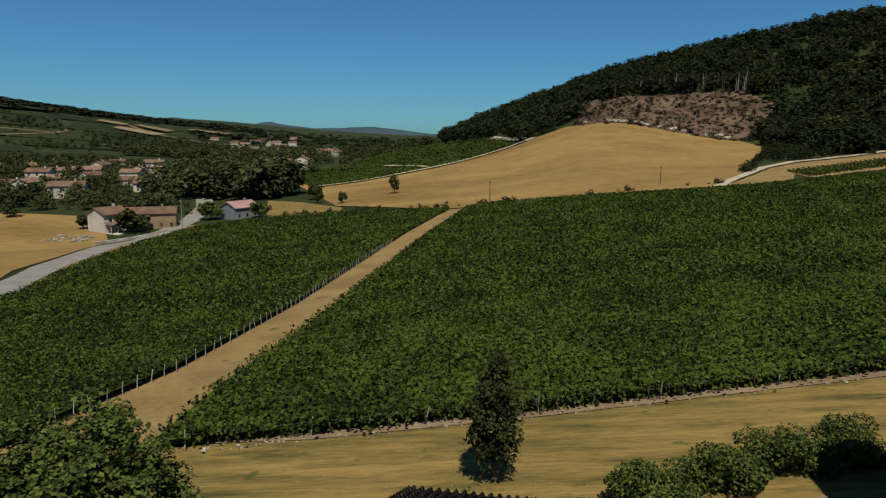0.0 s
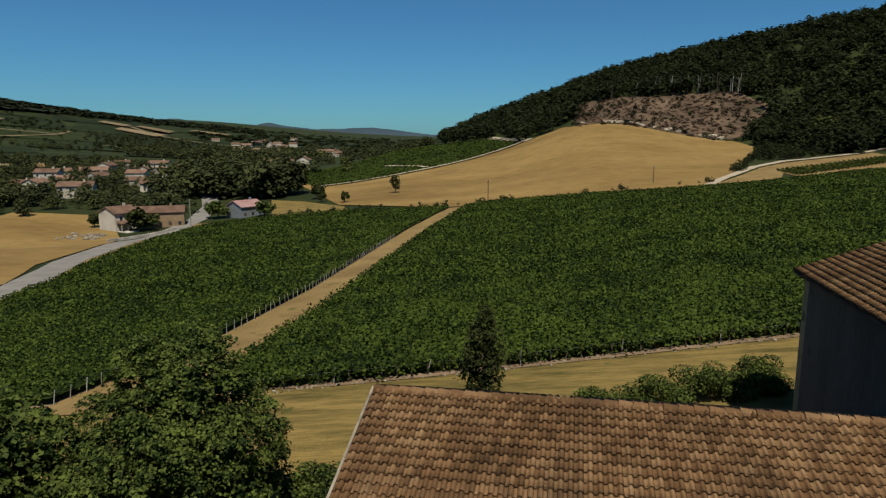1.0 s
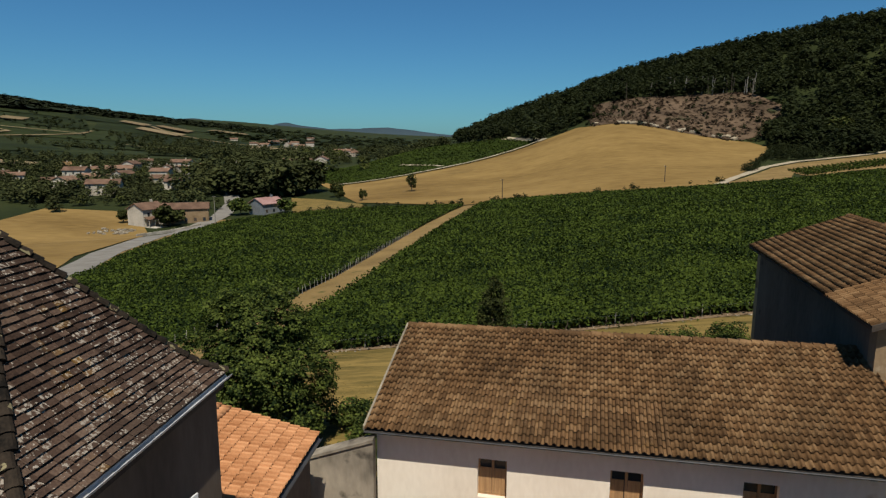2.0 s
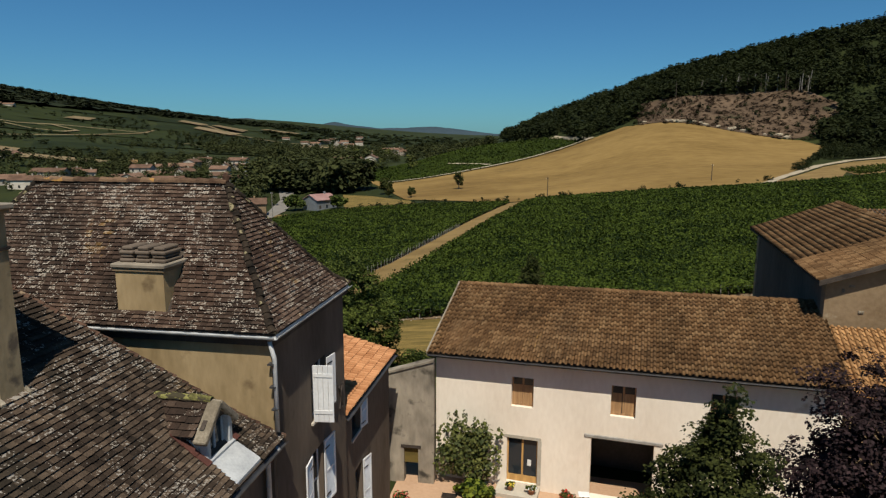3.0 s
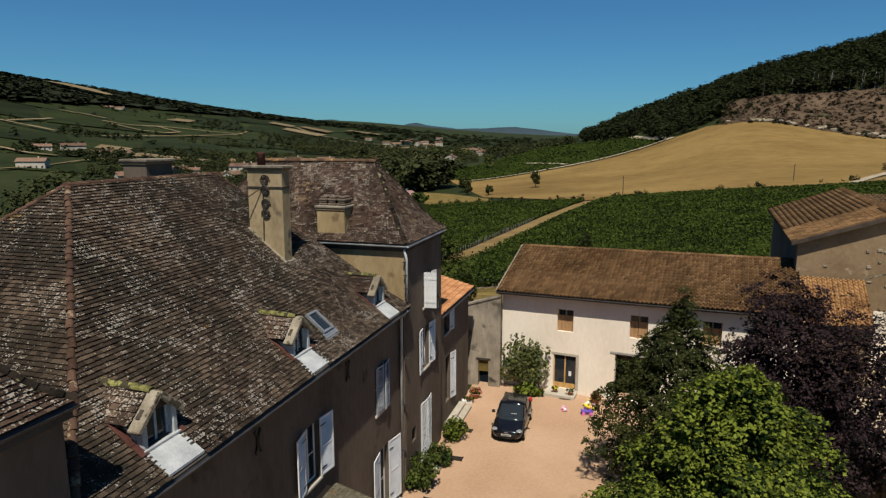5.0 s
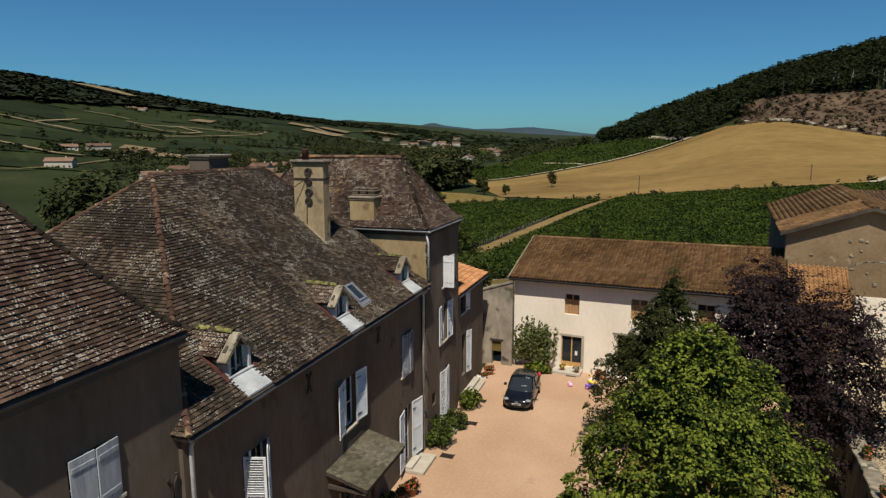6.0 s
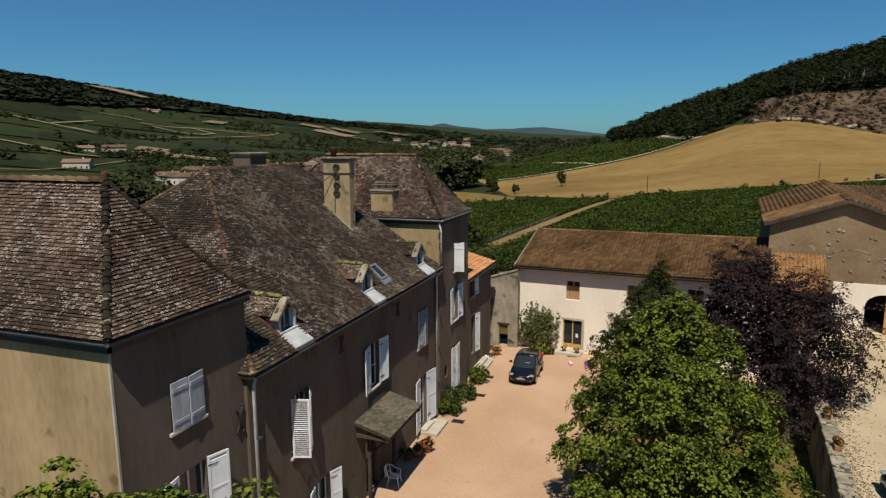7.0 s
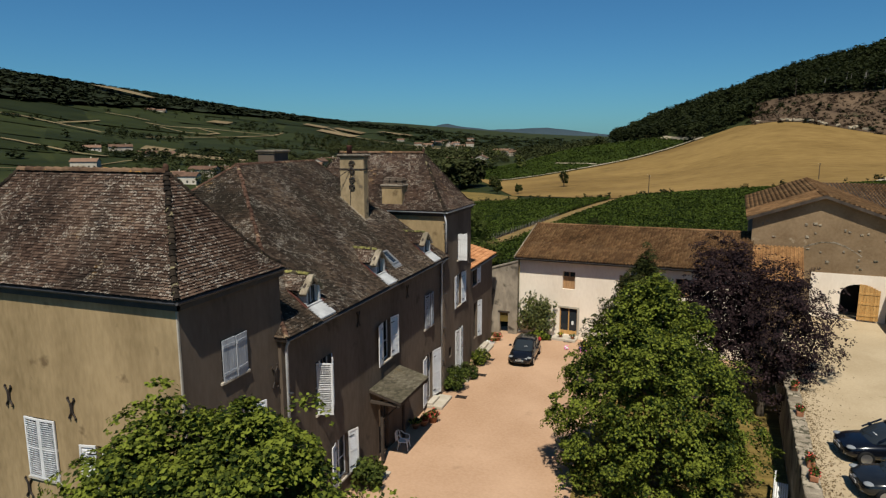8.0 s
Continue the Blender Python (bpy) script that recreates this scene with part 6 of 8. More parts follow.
while y < 4.4:
    ob = new("coping_stone", cap)
    ob.parent = retaining
    ob.matrix_basis = pose(yard_edge(y) + rng.uniform(-0.04, 0.04), y, 2.75 + rng.uniform(-0.03, 0.02), rng.uniform(-3, 3), rng.uniform(-3, 3), rng.uniform(-6, 6) - 5.2)
    y += 0.43


# ---------------------------------------------------------------- vines
def many_inside(poly, x, y):
    odd = np.zeros(len(x), bool)
    j = len(poly) - 1
    for i in range(len(poly)):
        (xi, yi), (xj, yj) = poly[i], poly[j]
        if yi != yj:
            odd ^= ((yi > y) != (yj > y)) & (x < (xj - xi) * (y - yi) / (yj - yi) + xi)
        j = i
    return odd


ROW_WAY = np.array([0.989, 0.149])       # the rows run along this
ROW_OUT = np.array([-0.149, 0.989])
ROW_STEP = 1.15


def vine_leaves(poly, bands, rng):
    """Leaves along the rows of a plot; bands: (y from, y to, leaves a square metre, leaf size)."""
    px, py = np.array([p[0] for p in poly]), np.array([p[1] for p in poly])
    vs, qs, total = [], [], 0
    for y0, y1, dens, size in bands:
        area = (px.max() - px.min()) * (min(y1, py.max()) - max(y0, py.min()))
        if area <= 0:
            continue
        n = int(area * dens)
        x = rng.uniform(px.min(), px.max(), n)
        y = rng.uniform(max(y0, py.min()), min(y1, py.max()), n)
        keep = many_inside(poly, x, y)
        x, y = x[keep], y[keep]
        p = np.stack([x, y], 1)
        along, out = p @ ROW_WAY, p @ ROW_OUT
        row = np.round(out / ROW_STEP) * ROW_STEP
        off = np.clip(rng.normal(0, 0.27, len(x)), -0.52, 0.52)
        lump = 0.5 + 0.5 * np.sin(along * 2.1 + row * 7.3) * np.sin(along * 0.83 + row * 3.1)
        top = 1.02 + 0.26 * lump + rng.normal(0, 0.07, len(x))
        h = top - 0.75 * (off / 0.5) ** 2 * 0.55 - rng.random(len(x)) ** 2 * 0.62
        spray = rng.random(len(x)) < 0.03
        h[spray] += rng.uniform(0.05, 0.3, spray.sum())
        p = along[:, None] * ROW_WAY + (row + off)[:, None] * ROW_OUT
        z = np.array([land(a, c) for a, c in p]) + h
        nrm = np.stack([ROW_OUT[0] * off * 2.2, ROW_OUT[1] * off * 2.2, np.full(len(x), 0.75)], 1) + rng.normal(size=(len(x), 3)) * 0.5
        v, q = leaf_quads(np.column_stack([p, z]), nrm, size, rng)
        vs.append(v)
        qs.append(q + total)
        total += len(v)
    return np.concatenate(vs), np.concatenate(qs)


EAST_PLOT = RIGHT_EDGE + [(0.6, 221), (35, 218), (68, 207), (93, 205), (128, 217), (148, 190), (108, 110), (68, 60), (23, 35.4), (3, 32), (-9, 30.4), (-16.5, 29.4)]
WEST_PLOT = LEFT_EDGE + [(-45, 224), (-76, 225), (-100, 213), (-104, 198), (-92, 154), (-85, 127), (-79, 109), (-71, 90), (-58, 42), (-45, 27.5)]
BANDS = [(20, 62, 29, 0.25), (62, 105, 18, 0.34), (105, 150, 12, 0.43), (150, 230, 9, 0.53)]
for nm, plot, seed in (("east_vines", EAST_PLOT, 1), ("west_vines", WEST_PLOT, 2)):
    v, q = vine_leaves(plot, BANDS, np.random.default_rng(seed))
    ob = arrays("vine_plot", v, q, M_LEAF_VINE)
    tagged(ob, "dense rows of green grape vines", "vines", kind="stuff")
    # added closed sheet hides the soil and stands for the shade under the leaves
    inner = sheet("lower_vine_leaves", plot, 4.0, 0.62, M_LEAF_VINE, "closed leaf-coloured sheet for the shaded depth of the vine rows", "vines")
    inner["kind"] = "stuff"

# the vines on the rounded hill
rng = np.random.default_rng(33)
x, y = rng.uniform(-150, 22, 26000), rng.uniform(328, 470, 26000)
keep = many_inside(VINE_HILL, x, y)
p = np.stack([x[keep], y[keep]], 1)
way, out = np.array([0.8, 0.6]), np.array([-0.6, 0.8])
row = np.round(p @ out / 2.6) * 2.6 + rng.normal(0, 0.3, len(p))
p = (p @ way)[:, None] * way + row[:, None] * out
z = np.array([land(a, c) for a, c in p]) + 0.7 + rng.uniform(0, 0.6, len(p))
v, q = leaf_quads(np.column_stack([p, z]), rng.normal(size=(len(p), 3)) * 0.5 + np.array((0, -0.2, 0.9)), 1.1, rng)
tagged(arrays("vine_plot", v, q, M_VINE_HILL), "rows of green vines on a rounded hill", "vines", kind="stuff")

# young rows on the slope beside the chalk track
rows = thing("young_vine_rows", "separate rows of young vines on bare ground", "vines")
rng = np.random.default_rng(6)
for i in range(26):
    f = i / 25
    x0, y0, x1, y1 = 113 + 58 * f, 252 + 26 * f, 108 + 52 * f, 222 + 30 * f
    t = rng.random(320)
    c = np.column_stack([x0 + (x1 - x0) * t + rng.normal(0, 0.12, len(t)), y0 + (y1 - y0) * t + rng.normal(0, 0.12, len(t)), np.zeros(len(t))])
    c[:, 2] = [land(a, b) + 0.35 for a, b in c[:, :2]]
    c[:, 2] += rng.uniform(-0.1, 0.8, len(t))
    v, q = leaf_quads(c, rng.normal(size=(len(t), 3)) + np.array([0, 0, 0.8]), 0.45, rng)
    arrays("vine_row", v, q, M_LEAF_VINE, rows)

# stakes at the row ends along the track, and vine stocks along the near edge
trellis = thing("vine_trellis", "grey weathered stakes with wires at the vine row ends", "trellis")
stake = bpy.data.meshes.new("stake")
bm = bmesh.new()
tube(bm, [(0, 0, -0.2), (0.02, 0.01, 0.6), (0.0, 0.0, 1.15)], [0.035, 0.032, 0.028], 6)
bm.to_mesh(stake)
bm.free()
stake.materials.append(M_POST)
rng = np.random.default_rng(3)


def stakes_along(edge, gap, dx, y_max=150):
    for (x0, y0), (x1, y1) in zip(edge, edge[1:]):
        k = max(int(math.hypot(x1 - x0, y1 - y0) / gap), 1)
        for i in range(k):
            x, y = x0 + (x1 - x0) * i / k + dx, y0 + (y1 - y0) * i / k
            if y > y_max:
                continue
            ob = new("stake", stake)
            ob.parent = trellis
            ob.matrix_basis = pose(x, y, land(x, y), rng.uniform(-7, 7), rng.uniform(-12, 4), rng.uniform(0, 360))


stakes_along(LEFT_EDGE, 1.15, 0.25, 120)
NEAR_EDGE = [(-15.5, 29.3), (-9, 30.2), (3, 31.8), (23, 35.2), (40, 44.5)]
stakes_along(NEAR_EDGE, 5.2, 0.0)
stocks = thing("vine_stocks", "gnarled dark vine stocks at the edge of the plot", "vines")
stock = bpy.data.meshes.new("stock")
bm = bmesh.new()
tube(bm, [(0, 0, -0.1), (0.06, 0.02, 0.25), (-0.03, 0.0, 0.5), (0.05, 0.03, 0.8)], [0.06, 0.045, 0.04, 0.03], 6)
bm.to_mesh(stock)
bm.free()
stock.materials.append(M_BARK)
for (x0, y0), (x1, y1) in zip(NEAR_EDGE, NEAR_EDGE[1:]):
    k = int(math.hypot(x1 - x0, y1 - y0) / 1.0)
    for i in range(k):
        x, y = x0 + (x1 - x0) * i / k, y0 + (y1 - y0) * i / k + 0.25
        ob = new("stock", stock)
        ob.parent = stocks
        ob.matrix_basis = pose(x, y, land(x, y), rng.uniform(-9, 9), rng.uniform(-9, 9), rng.uniform(0, 360))
bm = bmesh.new()
tube(bm, [(x, y, land(x, y) + 0.9) for x, y in NEAR_EDGE], 0.004, 4)
part("wire", bm, M_ZINC, trellis)
# leafy shoots hanging down the outer side of the first row
c = []
for (x0, y0), (x1, y1) in zip(NEAR_EDGE, NEAR_EDGE[1:]):
    n = int(math.hypot(x1 - x0, y1 - y0) * 75)
    f = rng.random(n)
    x, y = x0 + (x1 - x0) * f, y0 + (y1 - y0) * f + 0.35 + rng.normal(0, 0.22, n)
    hang = 0.55 + 0.45 * np.sin(x * 1.9) * np.sin(x * 0.7)
    c.append(np.column_stack([x, y, np.array([land(a, b) for a, b in zip(x, y)]) + 1.2 - rng.random(n) ** 1.5 * (0.75 + 0.4 * hang)]))
c = np.concatenate(c)
v, q = leaf_quads(c, rng.normal(size=c.shape) * 0.5 + np.array((0, -0.7, 0.6)), 0.22, rng)
tagged(arrays("vine_fringe", v, q, M_LEAF_VINE), "leafy shoots hanging from the first vine row", "vines", kind="stuff")
# sprawling bank of cut stone and rubble below the first row
bm = bmesh.new()
for i in range(130):
    t = rng.random() * 3.9
    k = int(t)
    (x0, y0), (x1, y1) = NEAR_EDGE[k], NEAR_EDGE[k + 1]
    x, y = x0 + (x1 - x0) * (t - k), y0 + (y1 - y0) * (t - k) - rng.uniform(-0.1, 0.6)
    s = rng.uniform(0.04, 0.11)
    box(bm, -s, -s * 0.7, -s * 0.4, s, s * 0.7, s * 0.4, pose(x, y, land(x, y) + 0.08, rng.uniform(-20, 20), rng.uniform(-20, 20), rng.uniform(0, 180)))
tagged(part("edge_rubble", bm, M_STONE), "pale stones along the foot of the first vine row", "stones", kind="stuff")


# ---------------------------------------------------------------- garden trees and shrubs
spray_tree("maple_tree", (8.0, -15.0, 0.05), (7.6, -15.1, 3.75), (3.75, 3.3, 5.0), "large bright green maple on the lawn", M_LEAF_TREE, 21, 820, 100, 0.112, 0.44, 0.3, 16, 0.3, 5000, -0.8, 0.32)
spray_tree("maple_tree", (-0.7, -33.4, 0.03), (-0.3, -33.4, 6.6), (3.8, 2.7, 2.85), "bright green maple beside the pavilion", M_LEAF_TREE, 29, 820, 90, 0.105, 0.38, 0.26, 6, 0.36, 9000, -0.7, 0.05)
spray_tree("yew_tree", (6.9, -4.2, 0.03), (6.8, -4.4, 3.8), (2.9, 2.6, 4.2), "dark green bushy tree beside the courtyard", M_LEAF_DARK, 23, 900, 56, 0.095, 0.32, 0.2, 11, 0.36, 6000, -0.9, 0.55, 0.35)
spray_tree("plum_tree", (11.1, -3.6, 0.05), (11.0, -3.6, 5.6), (2.6, 2.5, 3.5), "purple-leaved plum tree behind the lawn", M_LEAF_PLUM, 24, 700, 40, 0.1, 0.34, 0.2, 9, 0.34, 6000, -0.8, 0.12, 0.5)
spray_tree("plum_tree", (13.3, -5.6, 0.05), (14.0, -5.4, 4.7), (2.6, 2.7, 3.9), "purple-leaved plum tree leaning over the retaining wall", M_LEAF_PLUM, 25, 640, 36, 0.1, 0.38, 0.2, 7, 0.46, 4500, -0.85, 0.1, 0.5)
spray_tree("linden_tree", (-10.8, 14.2, 0.0), (-10.8, 13.9, 4.3), (3.5, 3.4, 4.1), "round dense broad-leaved tree behind the annex", M_LEAF_MID, 26, 900, 60, 0.13, 0.42, 0.3, 16, 0.24, 6000, -0.8, 0.08, 0.6)
spray_tree("linden_tree", (-18.5, 12.0, -0.3), (-18.5, 12.2, 3.0), (5.0, 4.5, 3.4), "broad-leaved tree in shade behind the annex", M_LEAF_MID, 27, 700, 30, 0.2, 0.5, 0.3, 12, 0.24, 5000, -0.8, 0.08, 0.6)
spray_tree("cypress_tree", (0.6, 24.8, land(0.6, 24.8)), (0.6, 24.8, 4.4), (1.2, 1.15, 2.7), "small dark upright tree on the grass strip", M_LEAF_DARK, 28, 220, 18, 0.13, 0.26, 0.14, 6, 0.3, 1200, -0.9, 0.3, 0.4)


def shrub(name, label, x, y, rx, ry, h, leaf, count, size, seed, base=None, group="", sprigs=()):
    rng = np.random.default_rng(seed)
    z = land(x, y) if base is None else base
    t = thing(name, label, "shrub", group, (x, y, z))
    bm = bmesh.new()
    for k in range(5):
        a = 2 * math.pi * k / 5
        tube(bm, [(0.05 * math.cos(a), 0.05 * math.sin(a), -0.05), (rx * 0.45 * math.cos(a), ry * 0.45 * math.sin(a), h * 0.7)], [0.03, 0.012], 5)
    part("stem", bm, M_BARK, t)
    blobs = crown_blobs(rng, (0, 0, h * 0.5), (rx, ry, h * 0.55), 18, 0.42, -0.5) + list(sprigs)
    v, q = blob_leaves(blobs, count, size, rng)
    arrays("foliage", v, q, leaf, t)
    return t


for i, (x, y, rx, ry, h) in enumerate([(4.2, 20.9, 1.9, 1.0, 1.2), (6.9, 22.3, 1.6, 1.15, 1.7), (9.6, 23.4, 1.6, 1.2, 1.8), (12.6, 24.6, 1.9, 1.25, 1.9), (1.2, 20.0, 2.0, 0.9, 0.9), (15.6, 25.3, 1.6, 1.2, 1.8)]):
    shrub("hedge_bush", "clipped green bush in a loose hedge behind the barn", x, y, rx, ry, h, M_LEAF_MID, 5000, 0.12, 40 + i, None, "hedge behind the barn")
for i, (x, y, rx, ry, h) in enumerate([(-5.8, 16.6, 2.2, 1.1, 1.5), (-4.6, 14.0, 1.9, 1.6, 1.6), (-4.2, 9.0, 1.0, 1.4, 2.2)]):
    shrub("shrub", "green garden shrub behind the barn", x, y, rx, ry, h, M_LEAF_MID, 4500, 0.14, 50 + i)
shrub("oleander_bush", "tall leafy climbing bush against the barn wall", -1.4, 4.95, 1.25, 0.45, 2.9, M_LEAF_CLIMBER, 2600, 0.15, 60, 0.02, "", [(-0.85, 0, 3.0, 0.14, 0.12, 0.5), (-0.55, 0, 3.2, 0.1, 0.1, 0.55), (-0.15, 0, 3.15, 0.12, 0.12, 0.6), (0.3, 0, 3.0, 0.1, 0.1, 0.45), (0.75, 0, 2.9, 0.14, 0.12, 0.4), (1.2, 0, 2.5, 0.35, 0.12, 0.12), (1.45, 0, 2.75, 0.14, 0.1, 0.25), (-0.45, 0.05, 2.5, 0.2, 0.15, 0.4)])
shrub("iris_clump", "low bright green clump at the foot of the barn", -1.1, 4.3, 0.8, 0.45, 0.55, M_LEAF_TREE, 700, 0.22, 61, 0.02)
shrub("rose_bush", "dark green rose bush against the facade", -4.0, -7.5, 0.75, 0.95, 1.3, M_LEAF_MID, 1500, 0.14, 62, 0.02)
shrub("rose_bush", "green bush beside the house door", -3.75, -5.6, 0.6, 0.7, 1.0, M_LEAF_MID, 1100, 0.13, 63, 0.02)
shrub("rose_bush", "green bush with yellow flowers by the pavilion steps", -3.75, -2.7, 0.6, 0.9, 1.0, M_LEAF_TREE, 1100, 0.13, 64, 0.02)
shrub("shrub", "green shrub beside the side door", -3.9, -19.6, 0.7, 0.8, 1.3, M_LEAF_MID, 1300, 0.15, 65, 0.02)
shrub("shrub", "low grassy shrub beneath the lawn tree", 10.8, -11.6, 1.1, 1.8, 1.5, M_LEAF_TREE, 1800, 0.2, 66, 0.05)


# dry tufts on the mown strip and on the track
def tufts(name, poly, n, size, label, seed, height=0.06):
    rng = np.random.default_rng(seed)
    px, py = [p[0] for p in poly], [p[1] for p in poly]
    x, y = rng.uniform(min(px), max(px), n), rng.uniform(min(py), max(py), n)
    keep = many_inside(poly, x, y)
    x, y = x[keep], y[keep]
    c = np.column_stack([x, y, np.array([land(a, b) for a, b in zip(x, y)]) + height + rng.uniform(0, height, len(x))])
    nrm = np.column_stack([rng.normal(0, 0.4, len(x)), rng.normal(0, 0.4, len(x)) - 0.2, np.full(len(x), 0.9)])
    v, q = leaf_quads(c, nrm, size, rng)
    tagged(arrays(name, v, q, M_DRY_BLADE), label, "grass", kind="stuff")


tufts("dry_grass", [(-16, 20), (0, 16), (20, 21), (40, 40), (23, 35), (3, 31.6), (-15, 29.3)], 42000, 0.07, "dry grass tufts on the mown strip", 101, 0.025)
tufts("dry_grass", [(-27, 30)] + LEFT_EDGE[1:5] + RIGHT_EDGE[::-1][3:], 26000, 0.13, "dry grass tufts on the track", 102, 0.03)
tufts("dry_grass", [(9, -26), (12.9, -26), (13.6, -12), (14.3, -4), (8.5, -6)], 7000, 0.1, "dry grass blades on the lawn", 103, 0.05)


# ---------------------------------------------------------------- woods, hedges, far trees
def tree_template(rng, leaves, size, conic=0.0):
    """Leaf clumps of one far tree, of unit height, as corners (n, 4, 3)."""
    blobs = [(0, 0, 0.52, 0.3, 0.3, 0.36)]
    for _ in range(9):
        a, z = rng.uniform(0, 2 * math.pi), rng.uniform(0.3, 0.85)
        r = 0.24 * (1 - conic * (z - 0.3))
        blobs.append((r * math.cos(a), r * math.sin(a), z, 0.15, 0.15, 0.15))
    v, q = blob_leaves(blobs, leaves, size, rng, 1.9, 0.8)
    return v.reshape(-1, 4, 3)


def wood(name, spots, heights, mat, label, seed, leaves=70, size=0.17, spread=(0.9, 1.25)):
    """Many trees as one mesh."""
    rng = np.random.default_rng(seed)
    kinds = [tree_template(rng, leaves, size, k % 2 * 0.8) for k in range(6)]
    out = []
    for (x, y), h in zip(spots, heights):
        a = rng.uniform(0, 2 * math.pi)
        w = h * rng.uniform(*spread)
        k = kinds[rng.integers(6)]
        c, s = math.cos(a) * w, math.sin(a) * w
        p = np.empty_like(k)
        p[..., 0] = k[..., 0] * c - k[..., 1] * s + x
        p[..., 1] = k[..., 0] * s + k[..., 1] * c + y
        p[..., 2] = k[..., 2] * h + land(x, y) - 0.06 * h
        out.append(p)
    v = np.concatenate(out).reshape(-1, 3)
    ob = arrays(name, v, np.arange(len(v)).reshape(-1, 4), mat)
    return tagged(ob, label, "trees", kind="stuff")


FELLED = [(50, 386), (97.4, 364), (133, 352), (153, 364), (172, 404), (158, 436), (118, 442), (80, 462), (60, 472)]
STRAW = [(-127, 380), (-84, 301), (-62, 250), (-14, 214), (26, 214), (70, 208), (97, 250), (141, 337), (136, 354), (116.7, 361), (97.4, 368), (53.5, 388), (45, 398), (22, 390), (-34.4, 360), (-92.6, 335)]
rng = np.random.default_rng(8)
spots = []
while len(spots) < 3300:
    b, r = rng.uniform(-4.5, 44), math.sqrt(rng.uniform(330 ** 2, 680 ** 2))
    if b < 1.5 and r < 452 + 8 * b:
        continue
    if b < 9 and r < 398 + 12 * (b - 6):
        continue
    if b < 1 and r < 460:
        continue
    x, y = at_bearing(b, r)
    if inside(FELLED, x, y) or inside(STRAW, x, y) or y < 330 + 0.02 * x and x < 150 or r < 345:
        continue
    spots.append((x, y))
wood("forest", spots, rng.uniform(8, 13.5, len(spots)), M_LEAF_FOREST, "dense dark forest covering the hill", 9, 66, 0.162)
# bare trunks at the upper edge of the felled slope
trunks = thing("edge_trunks", "bare pale tree trunks at the edge of the felling", "trees")
for k in range(34):
    x, y = 84 + 84 * rng.random(), 0
    y = 462 - (x - 84) * 0.36 + rng.uniform(-4, 8)
    z = land(x, y)
    part("trunk", rod([(x, y, z - 0.5), (x + rng.uniform(-0.4, 0.4), y, z + 6), (x + rng.uniform(-0.8, 0.8), y, z + rng.uniform(9, 13))], [0.28, 0.2, 0.1], 6), M_POST if k % 2 else M_BARK, trunks)
# scrub and stumps on the felling
sp = []
while len(sp) < 1300:
    x, y = rng.uniform(50, 172), rng.uniform(352, 480)
    if inside(FELLED, x, y):
        sp.append((x, y))
wood("scrub", sp[:1200], rng.uniform(0.6, 2.2, 1200), M_CLEAR, "brown scrub and cut branches on the felled slope", 10, 26, 0.26, (1.4, 2.4))
wood("scrub", sp[1200:], rng.uniform(1.2, 4.0, 100), M_LEAF_FOREST, "green scrub on the felled slope", 11, 40, 0.24, (1.0, 1.6))
bm = bmesh.new()
for _ in range(26):
    t = rng.random()
    x, y = (52 + 45.4 * t * 2, 388 - 22 * t * 2) if t < 0.5 else (97.4 + 35 * (t - 0.5) * 2, 366 - 10 * (t - 0.5) * 2)
    x, y = x + rng.uniform(-2, 2), y + rng.uniform(0.5, 5)
    s = rng.uniform(0.5, 1.5)
    box(bm, -s * 1.4, -s, -s * 0.5, s * 1.4, s, s * 0.5, pose(x, y, land(x, y) + 0.8, rng.uniform(-20, 20), rng.uniform(-20, 20), rng.uniform(0, 180)), 0.15)
tagged(part("white_rocks", bm, M_TRACK), "white limestone rocks along the field edge", "rocks", kind="stuff")

# woods of the valley floor, beside the village
spots, hs = [], []
for cx, cy, rx, ry, n, h in ((-122, 300, 30, 17, 46, 17), (-146, 345, 36, 26, 44, 16), (-158, 300, 12, 14, 12, 11), (-176, 268, 9, 7, 7, 9), (-202, 246, 10, 6, 8, 10), (-214, 300, 10, 14, 9, 9), (-178, 372, 16, 16, 14, 13), (-124, 248, 6, 6, 4, 6), (-186, 226, 8, 6, 5, 8), (-212, 258, 16, 8, 10, 10), (-140, 262, 12, 8, 6, 8), (-104, 300, 12, 10, 12, 18), (-190, 296, 8, 8, 5, 9), (-250, 330, 24, 30, 16, 9), (-215, 600, 60, 60, 70, 14), (-300, 640, 80, 60, 70, 12),
                             (-180, 470, 40, 30, 40, 12), (-360, 760, 110, 90, 110, 12), (-250, 880, 120, 90, 110, 13), (-470, 900, 120, 80, 80, 12), (-120, 620, 60, 50, 50, 13), (-60, 760, 90, 90, 60, 14), (-330, 430, 60, 40, 36, 9), (-520, 620, 120, 30, 40, 8), (-300, 330, 60, 36, 40, 9)):
    for _ in range(n):
        a, r = rng.uniform(0, 2 * math.pi), math.sqrt(rng.random())
        spots.append((cx + rx * r * math.cos(a), cy + ry * r * math.sin(a)))
        hs.append(h * rng.uniform(0.6, 1.15))
wood("valley_trees", spots, hs, M_LEAF_VALLEY, "grey-green trees on the valley floor", 12, 105, 0.145)
spots = [(-232 + rng.uniform(-26, 26), 760 + rng.uniform(-40, 40)) for _ in range(26)] + [(-150 + rng.uniform(-60, 60), 400 + rng.uniform(-60, 40)) for _ in range(10)]
wood("valley_trees", spots, rng.uniform(8, 13, len(spots)), M_LEAF_OLIVE, "yellow-green trees on the valley floor", 13, 110, 0.15)
grove = np.random.default_rng(44)
